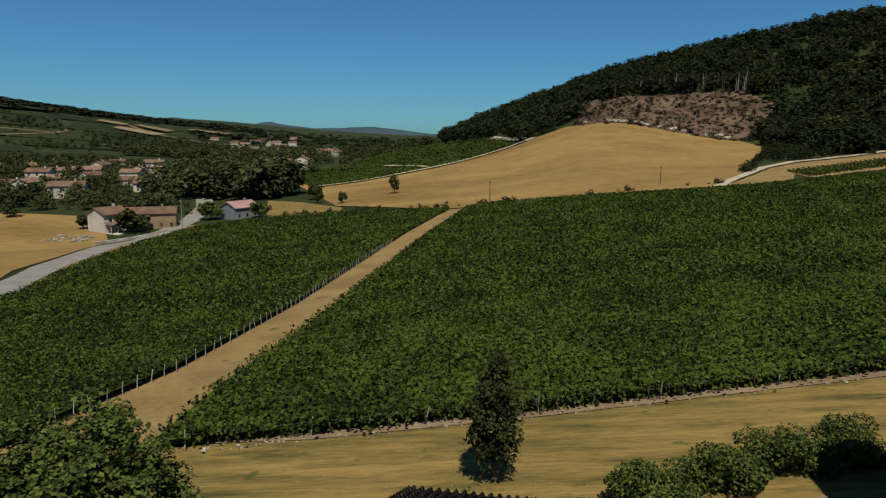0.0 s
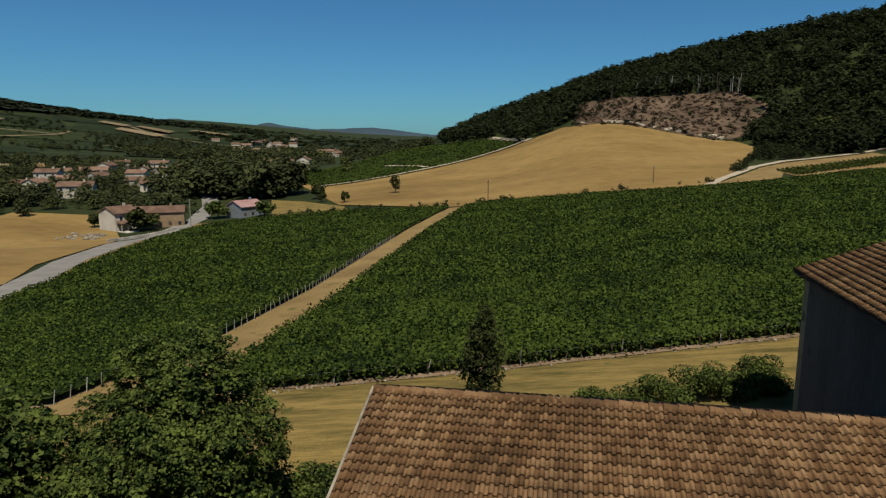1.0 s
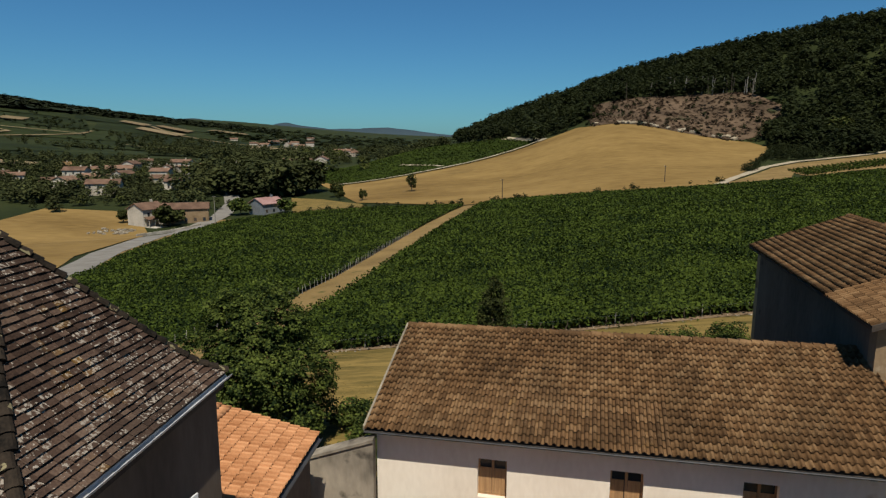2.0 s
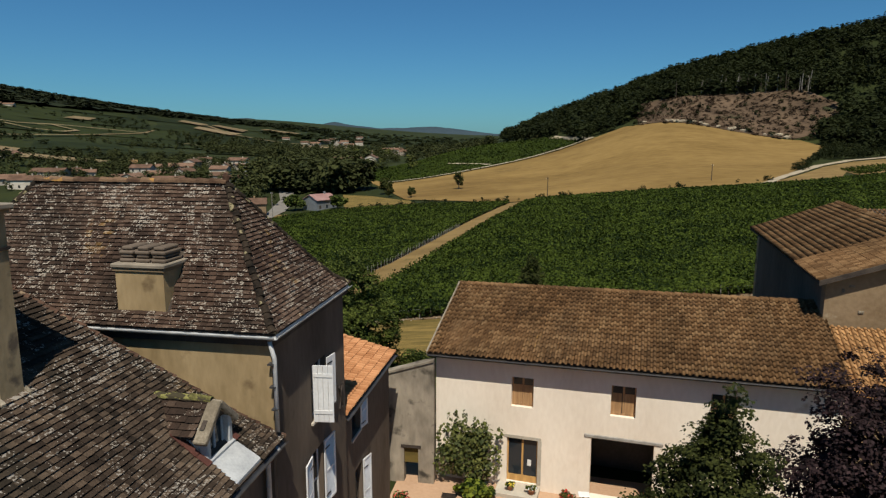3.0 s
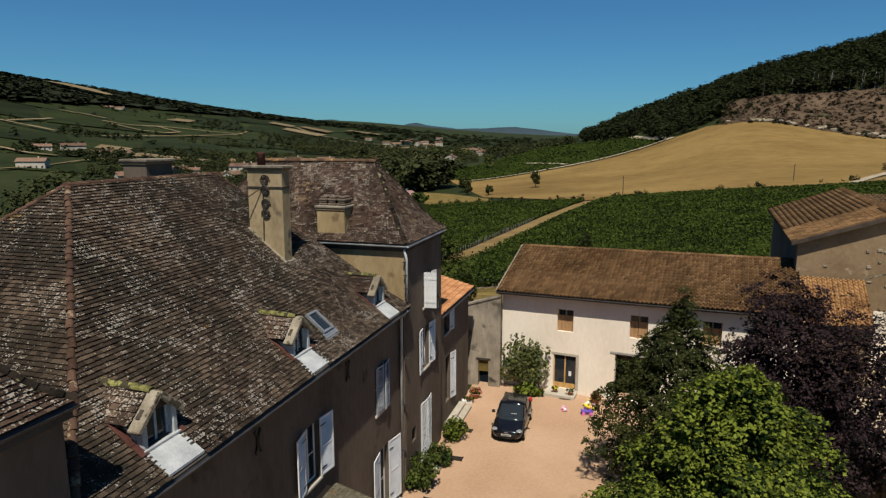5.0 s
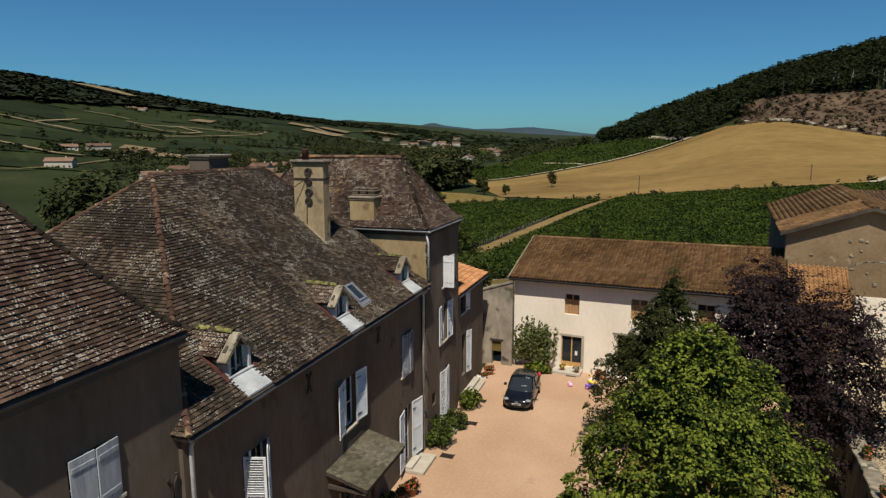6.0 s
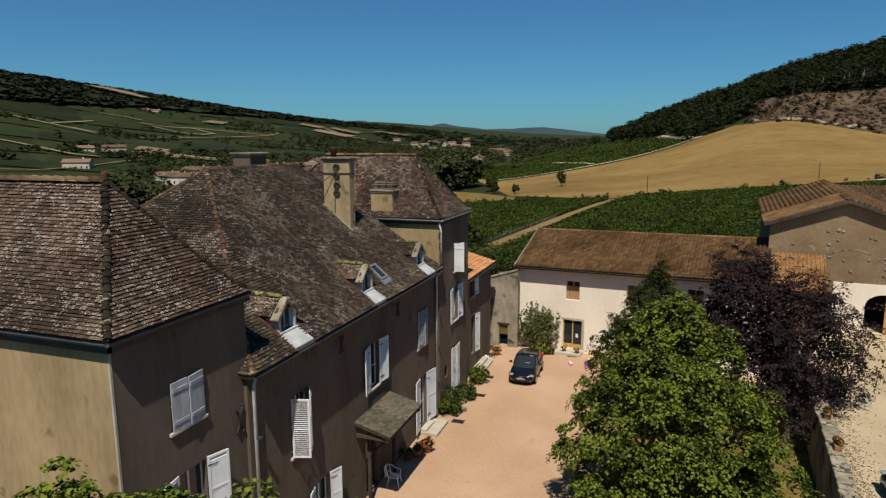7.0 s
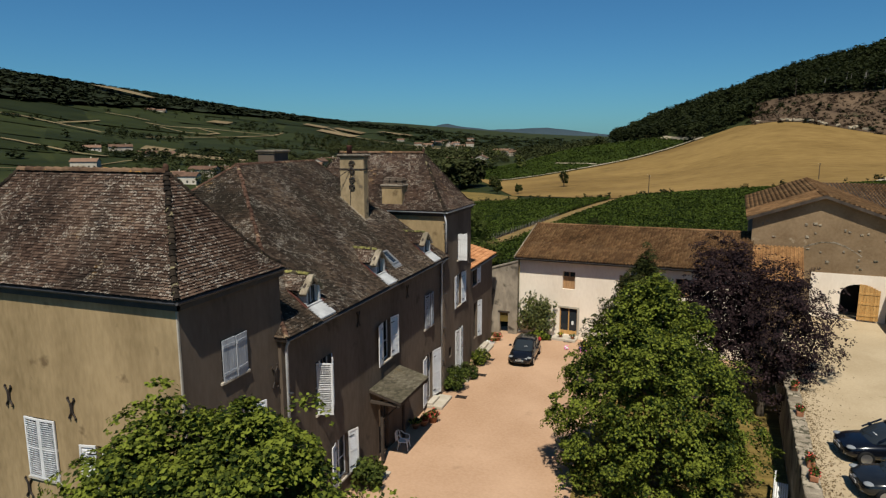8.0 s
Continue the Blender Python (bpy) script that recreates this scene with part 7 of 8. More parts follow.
spots = [(-104 + grove.normal(0, 6.0), 66 + grove.normal(0, 6.0)) for _ in range(15)]
wood("grove", spots, grove.uniform(13, 20.5, len(spots)), M_LEAF_VALLEY, "clump of olive-green trees beyond the house", 45, 460, 0.075, (0.65, 0.9))
spots, hs = [], []
while len(spots) < 2600:
    b, r = rng.uniform(-62, -20), rng.uniform(980, 2080)
    edge = np.interp(b, [-62, -56, -51, -46, -39, -36, -20], [985, 1020, 1090, 1225, 1370, 1480, 1900]) + 25 * math.sin(b * 2.7)
    x, y = at_bearing(b, r)
    if r < edge or inside(CLEARING, x, y) or inside(CLEARING, x * 1.03, y * 1.03):
        continue
    spots.append((x, y))
    hs.append(rng.uniform(9, 15))
wood("ridge_woods", spots, hs, M_LEAF_PINE, "dark woods along the far ridge", 14, 26, 0.3, (1.6, 2.6))
spots, hs = [], []
for b0, r0, db, dr, n in ((-47, 740, 1.6, 22, 40), (-54.5, 830, 1.6, 16, 22), (-36.5, 1150, 1.8, 80, 70), (-45, 1180, 1.0, 30, 16), (-31, 900, 3.0, 60, 60), (-24, 950, 4.0, 90, 70), (-14, 800, 3.0, 90, 40), (-53, 560, 1.5, 12, 16), (-50, 600, 1.5, 14, 22), (-41, 560, 2.5, 25, 40), (-47.5, 520, 1.4, 16, 26)):
    for _ in range(n):
        spots.append(at_bearing(b0 + rng.normal(0, db), r0 + rng.normal(0, dr)))
        hs.append(rng.uniform(3, 8))
for _ in range(50):
    b, r = rng.uniform(-58, -8), rng.uniform(430, 1300)
    spots.append(at_bearing(b, r))
    hs.append(rng.uniform(3, 9))
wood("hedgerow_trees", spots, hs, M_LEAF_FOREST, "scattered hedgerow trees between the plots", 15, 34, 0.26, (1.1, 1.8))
spots, hs = [], []
for _ in range(260):
    b, r = rng.uniform(-26, -4), rng.uniform(1200, 2400)
    spots.append(at_bearing(b, r))
    hs.append(rng.uniform(7, 12))
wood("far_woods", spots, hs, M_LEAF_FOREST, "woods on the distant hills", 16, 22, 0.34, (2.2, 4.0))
# hedge along the brow of the vines
spots, hs = [], []
for x0, y0, x1, y1, n in ((-76, 227, -38, 225, 26), (-30, 222, -4, 220, 10), (-4, 221, 12, 224, 9), (30, 221, 50, 222, 7), (66, 222, 80, 222, 5)):
    for i in range(n):
        t = rng.random()
        spots.append((x0 + (x1 - x0) * t, y0 + (y1 - y0) * t + rng.uniform(0, 2)))
        hs.append(rng.uniform(1.0, 2.8))
wood("hedge", spots, hs, M_LEAF_FOREST, "ragged low hedge along the brow of the vineyard", 17, 60, 0.2, (1.0, 1.6))
# edge of the forest above the chalk track
spots, hs = [], []
for _ in range(260):
    t = rng.random()
    x, y = 141 + 110 * t, 342 - 14 * t + rng.uniform(-8, 26)
    spots.append((x, y))
    hs.append(rng.uniform(3, 11))
BANK = [(122, 296), (141, 336), (225, 332), (230, 320), (186, 312), (154, 301), (136, 292)]
while len(spots) < 460:
    x, y = rng.uniform(118, 230), rng.uniform(286, 338)
    if inside(BANK, x, y):
        spots.append((x, y))
        hs.append(rng.uniform(2, 6))
for _ in range(60):
    t = rng.random()
    spots.append((97 + 44 * t + rng.uniform(-1, 3), 254 + 84 * t + rng.uniform(-3, 3)))
    hs.append(rng.uniform(1.5, 4.5))
wood("forest_edge", spots, hs, M_LEAF_FOREST, "bushes and young trees at the forest edge", 18, 110, 0.13)
wood("forest_edge", [(186 + rng.uniform(-9, 9), 352 + rng.uniform(-6, 8)) for _ in range(9)], rng.uniform(8, 12, 9), M_LEAF_OLIVE, "lighter green trees at the forest edge", 19, 120, 0.15)


def lone_tree(name, x, y, h, r, label, seed, leaf=None):
    z = land(x, y)
    leafy_tree(name, (x, y, z), (x, y, z + h * 0.62), (r, r, h * 0.4), label, leaf or M_LEAF_DARK, 700, max(r * 0.28, 0.35), seed, 16, 0.22, small=0.42)


lone_tree("field_tree", -42, 276, 8.5, 2.1, "small upright tree alone in the straw field", 70)
lone_tree("field_tree", -79, 282, 8.0, 3.4, "spreading tree at the field's edge", 71)
lone_tree("field_tree", -61, 257, 5.0, 2.0, "small round tree in the straw field", 72)
lone_tree("field_tree", -74, 268, 4.5, 2.0, "small round tree by the field path", 73)
lone_tree("garden_tree", -104, 228, 6.5, 4.2, "round grey-green tree beside the farm shed", 74, M_LEAF_MID)
lone_tree("garden_tree", -86, 229, 6.0, 3.6, "round grey-green tree beside the farm shed", 75, M_LEAF_MID)
lone_tree("garden_tree", -120, 203, 7.0, 5.0, "dark spreading tree beside the farmhouse", 76)
lone_tree("garden_tree", -141, 208, 4.5, 2.4, "dark bush beside the farmhouse", 77)
lone_tree("far_cypress", -59, 960, 26, 3.5, "tall dark cypress on the far brow", 78)


# fallen leaves on the upper yard beside the retaining wall
rng = np.random.default_rng(105)
n = 2600
y = rng.uniform(-24, -2, n)
x = yard_edge(y) + 0.35 + rng.gamma(1.1, 0.45, n)
c = np.column_stack([x, y, 2.572 + 0.02 * np.maximum(y + 10, 0)])
v, q = leaf_quads(c, rng.normal(size=(n, 3)) * 0.25 + np.array((0, 0, 1.0)), 0.06, rng)
tagged(arrays("fallen_leaves", v, q, M_LEAF_DRY), "brown fallen leaves scattered on the gravel by the wall", "leaves", kind="stuff")


# ---------------------------------------------------------------- far houses
HOUSE_SPOTS = []


def far_house(x, y, turn, length, width, height, roof_mat, label, category="house", wall_mat=None, rows=1, lean=0.0):
    z = min(land(x + a, y + c) for a in (-width / 2, width / 2) for c in (-width / 2, width / 2))
    h = thing("house" if category == "house" else "shed", label, category, "", (x, y, z), turn)
    HOUSE_SPOTS.append((x, y, length))
    wm = wall_mat or M_HOUSE_PALE
    zt = height
    part("wall", solid(-length / 2, -width / 2, -1.5, length / 2, width / 2, zt), wm, h)
    rise = width * 0.24
    part("gable", prism(bmesh.new(), [(-width / 2, zt), (width / 2, zt), (0, zt + rise)], "x", -length / 2 + 0.002, length / 2 - 0.002), wm, h)
    o = 0.5
    bm = bmesh.new()
    for s in (-1, 1):
        slope = [(0, zt + rise + 0.05), (0, zt + rise + 0.3), (s * (width / 2 + o), zt - 0.24 * 2 * o + 0.28), (s * (width / 2 + o), zt - 0.24 * 2 * o + 0.05)]
        prism(bm, slope, "x", -length / 2 - 0.4, length / 2 + 0.4)
    part("roof", bm, roof_mat, h)
    n = max(int(length / 3.2), 2)
    for r in range(rows):
        for i in range(n):
            cx = -length / 2 + length * (i + 0.5) / n
            part("window", solid(cx - 0.5, -width / 2 - 0.03, 0.9 + 2.8 * r, cx + 0.5, -width / 2 + 0.06, 2.2 + 2.8 * r), M_GLASS if (i + r) % 3 else M_DARK_WOOD, h)
    part("door", solid(length / 2 - 0.06, -0.55, 0, length / 2 + 0.04, 0.55, 2.1), M_DARK_WOOD, h)
    part("chimney", solid(length * 0.2, -0.4, zt + rise * 0.6, length * 0.2 + 0.7, 0.3, zt + rise + 1.1), wm, h)
    return h


VILLAGE = [(-232, 292, 20), (-222, 289, 100), (-238, 320, 10), (-226, 316, 15), (-232, 351, 30), (-236, 370, 100), (-192, 327, 8), (-173, 306, 12), (-223, 409, 0), (-212, 420, 10), (-214, 326, 80), (-192, 275, 20), (-250, 345, 40), (-205, 350, 5)]
for i, (x, y, turn) in enumerate(VILLAGE):
    far_house(x, y, turn, 9 + (i * 5 % 7), 7.5 + (i * 3 % 3), 3.2 + (i % 3) * 1.3, M_RED_TILE, "pale village house with red clay tile roof", rows=1 + (i % 3 == 2))
for i in range(14):
    rr = random.Random(500 + i)
    x, y = rr.uniform(-275, -165), rr.uniform(285, 450)
    far_house(x, y, rr.uniform(0, 120), rr.uniform(6, 11), rr.uniform(5.5, 7.5), rr.uniform(2.8, 4.6), M_RED_TILE if i % 3 else M_ROMAN, "small village house with clay tile roof")
HAMLET = [(-439, 1069, 20), (-402, 1023, 0), (-420, 1123, 60), (-466, 1298, 10), (-401, 1175, 30), (-211, 801, 15), (-228, 911, 70), (-162, 474, 20), (-479, 1529, 0), (-511, 1153, 20), (-380, 1080, 90), (-360, 1140, 15), (-445, 1180, 45), (-340, 1020, 10), (-150, 500, 100), (-196, 820, 0)]
for i, (x, y, turn) in enumerate(HAMLET):
    far_house(x, y, turn, 14 + (i * 5 % 9), 10, 5 + (i % 3) * 1.5, M_RED_TILE, "distant pale house with red tile roof", rows=2)
SLOPE = [(-446, 360, 52), (-434, 378, 52), (-388, 360, 40), (-349, 268, 30), (-379, 373, 100), (-257, 255, 20), (-275, 265, 60), (-272, 288, 10), (-851, 845, 40), (-840, 860, 20)]
for i, (x, y, turn) in enumerate(SLOPE):
    far_house(x, y, turn, 13 + (i * 5 % 6), 8, 3.4 + (i % 2) * 1.4, M_RED_TILE, "white house with red tile roof on the valley side", rows=1)
farm = far_house(-131, 207, 68, 9.5, 8.5, 6.2, M_RED_TILE, "two-storey farmhouse with red tile roof and open porch", rows=2)
part("porch_roof", prism(bmesh.new(), [(-4.5, 3.4), (-4.5, 3.6), (-7.2, 2.9), (-7.2, 2.7)], "x", -4.7, 0.5), M_RED_TILE, farm)
for px in (-4.5, -2.0, 0.2):
    part("porch_post", solid(px, -7.1, 0, px + 0.25, -6.85, 2.75), M_HOUSE_PALE, farm)
part("terrace", solid(-4.7, -10.5, -1.6, 1.0, -4.6, 0.1), M_PALE_STONE, farm)
far_house(-118.6, 212.8, 24, 16.0, 7.5, 5.6, M_RED_TILE, "long low farm wing with red tile roof", rows=1, wall_mat=M_RENDER_PATCHY)
far_house(-95, 233, 62, 11, 8.5, 4.4, M_RED_METAL, "grey farm shed with faded red sheet roof", "shed", M_ZINC)

# garden trees and bushes between the houses
rng = np.random.default_rng(41)
spots, hs = [], []
while len(spots) < 460:
    x, y = rng.uniform(-300, -112), rng.uniform(240, 470)
    if x > -0.56 * y or any(math.hypot(x - a, y - b) < 0.5 * ln + 1.5 for a, b, ln in HOUSE_SPOTS) or abs(x + 111 + (y - 225) * 0.33) < 9:
        continue
    spots.append((x, y))
    hs.append(rng.uniform(3, 9))
wood("garden_trees", spots[:370], hs[:370], M_LEAF_VALLEY, "grey-green garden trees among the village houses", 42, 120, 0.13)
wood("garden_trees", spots[370:], [0.7 * v for v in hs[370:]], M_LEAF_OLIVE, "lighter garden bushes among the village houses", 43, 100, 0.14)


def pole(x, y, h, label, lean=0.0, mat=None):
    z = land(x, y)
    t = thing("utility_pole", label, "pole", "", (x, y, z))
    part("shaft", rod([(0, 0, -0.5), (lean, 0, h)], [0.17, 0.11], 8), mat or M_DARK_WOOD, t)
    part("crossarm", solid(-0.5 + lean, -0.06, h - 0.5, 0.5 + lean, 0.06, h - 0.38), M_DARK_WOOD, t)
    for dx in (-0.4, 0.4):
        part("insulator", lathe(bmesh.new(), [(0.03, 0), (0.06, 0.06), (0.03, 0.16)], 6, (dx + lean, 0, h - 0.38)), M_PLASTIC, t)
    return t


pole(0.0, 221, 8.2, "dark timber utility pole at the brow of the vines")
pole(61, 233, 6.5, "dark timber utility pole in the straw field")
pole(-101.6, 200.7, 11.0, "pale concrete utility pole beside the road", 0.0, M_POST)

# drystone rubble and a low wall by the farmhouse
bm = bmesh.new()
rng = np.random.default_rng(31)
for _ in range(60):
    x, y = -132 + rng.uniform(-9, 5), 192 + rng.uniform(-6, 3)
    s = rng.uniform(0.2, 0.7)
    box(bm, -s, -s, -s, s, s, s * 0.6, pose(x, y, land(x, y) + 0.3, rng.uniform(-20, 20), 0, rng.uniform(0, 180)))
tagged(part("rubble_heap", bm, M_STONE), "heap of pale rubble in the meadow", "stones", kind="stuff")
garden_wall = thing("garden_wall", "low pale roadside wall before the farmhouse", "wall")
bm = bmesh.new()
for k in range(14):
    x, y = -116.5 + k * 0.55, 176 + k * 2.0
    box(bm, -0.2, 0, -0.8, 0.2, 2.2, 0.9, pose(x, y, land(x, y), 0, 0, -15))
part("masonry", bm, M_HOUSE_PALE, garden_wall)


# ---------------------------------------------------------------- cars
def loft(stations, mat, parent, name, label=""):
    """A body from cross-sections: (y, [(x, z) from the centre line low to the centre line high])."""
    bm = bmesh.new()
    rings = []
    for y, sec in stations:
        right = [bm.verts.new((x, y, z)) for x, z in sec]
        left = [bm.verts.new((-x, y, z)) for x, z in reversed(sec)]
        rings.append(right + left)
    n = len(rings[0])
    for r0, r1 in zip(rings, rings[1:]):
        for k in range(n):
            bm.faces.new((r0[k], r0[(k + 1) % n], r1[(k + 1) % n], r1[k]))
    bm.faces.new(rings[0])
    bm.faces.new(rings[-1][::-1])
    bmesh.ops.remove_doubles(bm, verts=bm.verts, dist=0.001)
    bmesh.ops.recalc_face_normals(bm, faces=bm.faces)
    ob = part(name, bm, mat, parent, label, True)
    md = ob.modifiers.new("round", "SUBSURF")
    md.levels = md.render_levels = 2
    return ob


def wheel(parent, x, y, r=0.31):
    s = 1 if x > 0 else -1
    bm = bmesh.new()
    prof = [(r * 0.66, -0.1), (r * 0.95, -0.1), (r, -0.06), (r, 0.06), (r * 0.95, 0.1), (r * 0.66, 0.1)]
    lathe(bm, prof, 24)
    bmesh.ops.rotate(bm, matrix=Matrix.Rotation(radians(90), 3, "Y"), verts=bm.verts)
    w = part("wheel", bm, M_RUBBER, parent, "", True)
    w.matrix_basis = pose(x, y, r)
    bm = bmesh.new()
    for k in range(5):
        a = 2 * math.pi * k / 5
        box(bm, 0.075 * s, -0.03, 0.04, 0.1 * s, 0.03, r * 0.66, Matrix.Rotation(a, 4, "X"))
    lathe_rim = lathe(bmesh.new(), [(r * 0.6, -0.02), (r * 0.67, 0.0), (r * 0.67, 0.02), (r * 0.6, 0.02)], 24)
    me = bpy.data.meshes.new("t")
    lathe_rim.to_mesh(me)
    lathe_rim.free()
    me.transform(Matrix.Translation((0.09 * s, 0, 0)) @ Matrix.Rotation(radians(90), 4, "Y"))
    bm.from_mesh(me)
    bpy.data.meshes.remove(me)
    part("rim", bm, M_CHROME, w, "alloy rim", False)
    return w


def car(x, y, z, turn, paint, label, length=3.95, width=1.72, height=1.5, low=False):
    """A small hatchback; its nose points to local -y."""
    c = thing("car", label, "car", "", (x, y, z), turn)
    hw, L, H = width / 2, length / 2, height
    belt = H * 0.62

    def lower(w, zb, zt):
        return [(0.0, zb), (w * 0.8, zb), (w, zb + 0.16), (w * 1.0, zt * 0.72), (w * 0.93, zt), (0.0, zt + 0.03)]

    st = [(-L, lower(hw * 0.62, 0.3, 0.58)), (-L + 0.1, lower(hw * 0.82, 0.2, 0.68)), (-L + 0.45, lower(hw * 0.97, 0.18, 0.8)), (-L + 1.05, lower(hw, 0.18, belt)),
          (-0.1, lower(hw, 0.18, belt + 0.02)), (L - 0.9, lower(hw, 0.18, belt + 0.05)), (L - 0.25, lower(hw * 0.97, 0.2, belt + 0.08)), (L - 0.03, lower(hw * 0.82, 0.3, belt)), (L, lower(hw * 0.6, 0.36, belt - 0.08))]
    body = loft(st, paint, c, "body")

    def upper(w, zb, zt):
        return [(0.0, zb), (w, zb), (w * 0.97, zb + (zt - zb) * 0.4), (w * 0.82, zt - 0.05), (w * 0.6, zt), (0.0, zt + 0.02)]

    g = hw * 0.9
    rear = L - 0.12 if not low else L - 0.75
    loft([(-L + 0.85, upper(g * 0.85, belt - 0.1, belt - 0.02)), (-L + 1.25, upper(g * 0.95, belt - 0.1, belt + 0.22)), (-L + 1.75, upper(g, belt - 0.1, H - 0.03)), (0.45, upper(g, belt - 0.1, H)), (rear - 0.55, upper(g * 0.98, belt - 0.1, H - 0.08)), (rear, upper(g * 0.85, belt - 0.1, belt + 0.06))], M_GLASS, c, "glazing", "dark tinted glass")
    loft([(-L + 1.72, upper(g * 0.86, H - 0.1, H - 0.02)), (-L + 2.0, upper(g * 0.88, H - 0.1, H + 0.02)), (0.45, upper(g * 0.88, H - 0.1, H + 0.025)), (rear - 0.55, upper(g * 0.84, H - 0.16, H - 0.04)), (rear - 0.45, upper(g * 0.8, H - 0.2, H - 0.12))], paint, c, "roof")
    for s in (-1, 1):
        for yy in (-L + 0.72, L - 0.7):
            wheel(c, s * (hw - 0.1), yy)
        bm = bmesh.new()
        bmesh.ops.create_uvsphere(bm, u_segments=12, v_segments=8, radius=1, matrix=Matrix.Translation((s * hw * 0.72, -L + 0.24, 0.66)) @ Matrix.Rotation(radians(s * 28), 4, "Z") @ Matrix.Diagonal((0.17, 0.2, 0.06, 1)))
        part("headlight", bm, M_LAMP_GLASS, c, "clear headlight", True)
        part("mirror", solid(s * (hw + 0.02), -L + 1.45, belt + 0.02, s * (hw + 0.2), -L + 1.6, belt + 0.16, None, 0.03), paint, c)
        part("door_handle", solid(s * (hw - 0.0), 0.1, belt - 0.12, s * (hw + 0.03), 0.28, belt - 0.09), M_CHROME, c)
        bm = bmesh.new()
        bmesh.ops.create_uvsphere(bm, u_segments=10, v_segments=6, radius=1, matrix=Matrix.Translation((s * hw * 0.8, L - 0.1, belt - 0.02)) @ Matrix.Diagonal((0.12, 0.1, 0.18, 1)))
        part("tail_light", bm, M_FLOWER_RED, c, "red tail light", True)
        part("pillar", rod([(s * g * 0.93, -L + 1.12, belt + 0.08), (s * g * 0.83, -L + 1.78, H - 0.06)], 0.035, 6), paint, c)
        part("pillar", rod([(s * g * 1.0, 0.0, belt), (s * g * 0.84, 0.05, H - 0.05)], 0.035, 6), paint, c)
        part("fog_light", lathe(bmesh.new(), [(0.05, 0), (0.06, 0.03)], 10, (s * hw * 0.66, -L + 0.1, 0.34)), M_LAMP_GLASS, c)
    part("grille", solid(-0.42, -L - 0.02, 0.3, 0.42, -L + 0.1, 0.42, None, 0.02), M_RUBBER, c)
    part("badge", solid(-0.1, -L - 0.025, 0.58, 0.1, -L + 0.12, 0.62), M_CHROME, c)
    plate = part("number_plate", solid(-0.26, -L - 0.04, 0.43, 0.26, -L - 0.02, 0.53), M_PLATE, c, "white number plate")
    part("plate_bar", solid(-0.2, -L - 0.045, 0.46, 0.2, -L - 0.041, 0.5), M_GUTTER_DARK, plate)
    part("wiper", rod([(-0.3, -L + 0.98, belt + 0.06), (0.3, -L + 1.08, belt + 0.13)], 0.012, 5), M_RUBBER, c)
    part("dashboard_paper", solid(0.05, -L + 1.2, belt + 0.205, 0.35, -L + 1.24, belt + 0.215), M_PLASTIC, c)
    return c


car(-1.1, -0.5, 0.03, 1, M_CAR_BLACK, "small black hatchback parked in the courtyard")
car(17.0, -14.6, 2.58, -82, M_CAR_BLUE, "dark blue car parked in the upper yard", 4.3, 1.78, 1.45)
car(16.95, -17.6, 2.58, -84, M_CAR_GREY, "dark grey car parked in the upper yard", 4.4, 1.8, 1.45)


# ---------------------------------------------------------------- steps, pots, chairs, toys
def step_block(name, label, boxes, mat=None):
    t = thing(name, label, "steps")
    for b in boxes:
        part("step", solid(*b, None, 0.02), mat or M_PALE_STONE, t)
    return t


step_block("door_steps", "pale stone doorstep slab", [(-4.6, -10.75, 0.03, -3.65, -8.95, 0.2), (-4.6, -10.7, 0.2, -4.25, -9.5, 0.34)])
step_block("door_steps", "pale stone slab before the white door", [(-4.4, -6.3, 0.03, -3.5, -4.75, 0.22)])
step_block("door_steps", "pale stone steps beside the annex", [(-4.6, -1.9, 0.03, -3.85, 1.3, 0.2), (-4.6, -1.7, 0.2, -4.2, 1.3, 0.38)])
step_block("door_steps", "pale stone slab under the canopy's end", [(-4.55, -19.0, 0.03, -3.5, -18.1, 0.12)])
for nm, x, y in (("drain_grate", -3.2, -8.6), ("drain_grate", -3.1, -4.7), ("drain_grate", -2.1, 4.0), ("drain_grate", 1.2, 4.3), ("drain_grate", -3.4, -1.6)):
    g = thing(nm, "rusty iron drain grate set in the gravel", "grate", "", (x, y, 0.035))
    for k in range(7):
        part("bar", solid(-0.3, -0.21 + 0.06 * k, 0, 0.3, -0.18 + 0.06 * k, 0.025), M_IRON, g)
    part("rim", solid(-0.33, -0.24, 0, -0.3, 0.24, 0.028), M_IRON, g)
    part("rim", solid(0.3, -0.24, 0, 0.33, 0.24, 0.028), M_IRON, g)


def flower_pot(x, y, z, r, h, label, bloom, seed, count=260, pot=None):
    rng = np.random.default_rng(seed)
    t = thing("flower_pot", label, "plant pot", "", (x, y, z))
    part("pot", lathe(bmesh.new(), [(r * 0.7, 0), (r, h * 0.85), (r * 1.1, h * 0.86), (r * 1.1, h), (r * 0.9, h), (r * 0.85, h * 0.9)], 14), pot or M_TERRACOTTA, t, "", True)
    blobs = crown_blobs(rng, (0, 0, h + r * 0.5), (r * 1.4, r * 1.4, r * 0.9), 8, 0.45)
    v, q = blob_leaves(blobs, count, 0.1, rng)
    arrays("leaves", v, q, M_LEAF_MID, t)
    v, q = blob_leaves(blobs, count // 3, 0.09, rng, 0.6, 0.95)
    arrays("blossom", v, q, bloom, t)
    return t


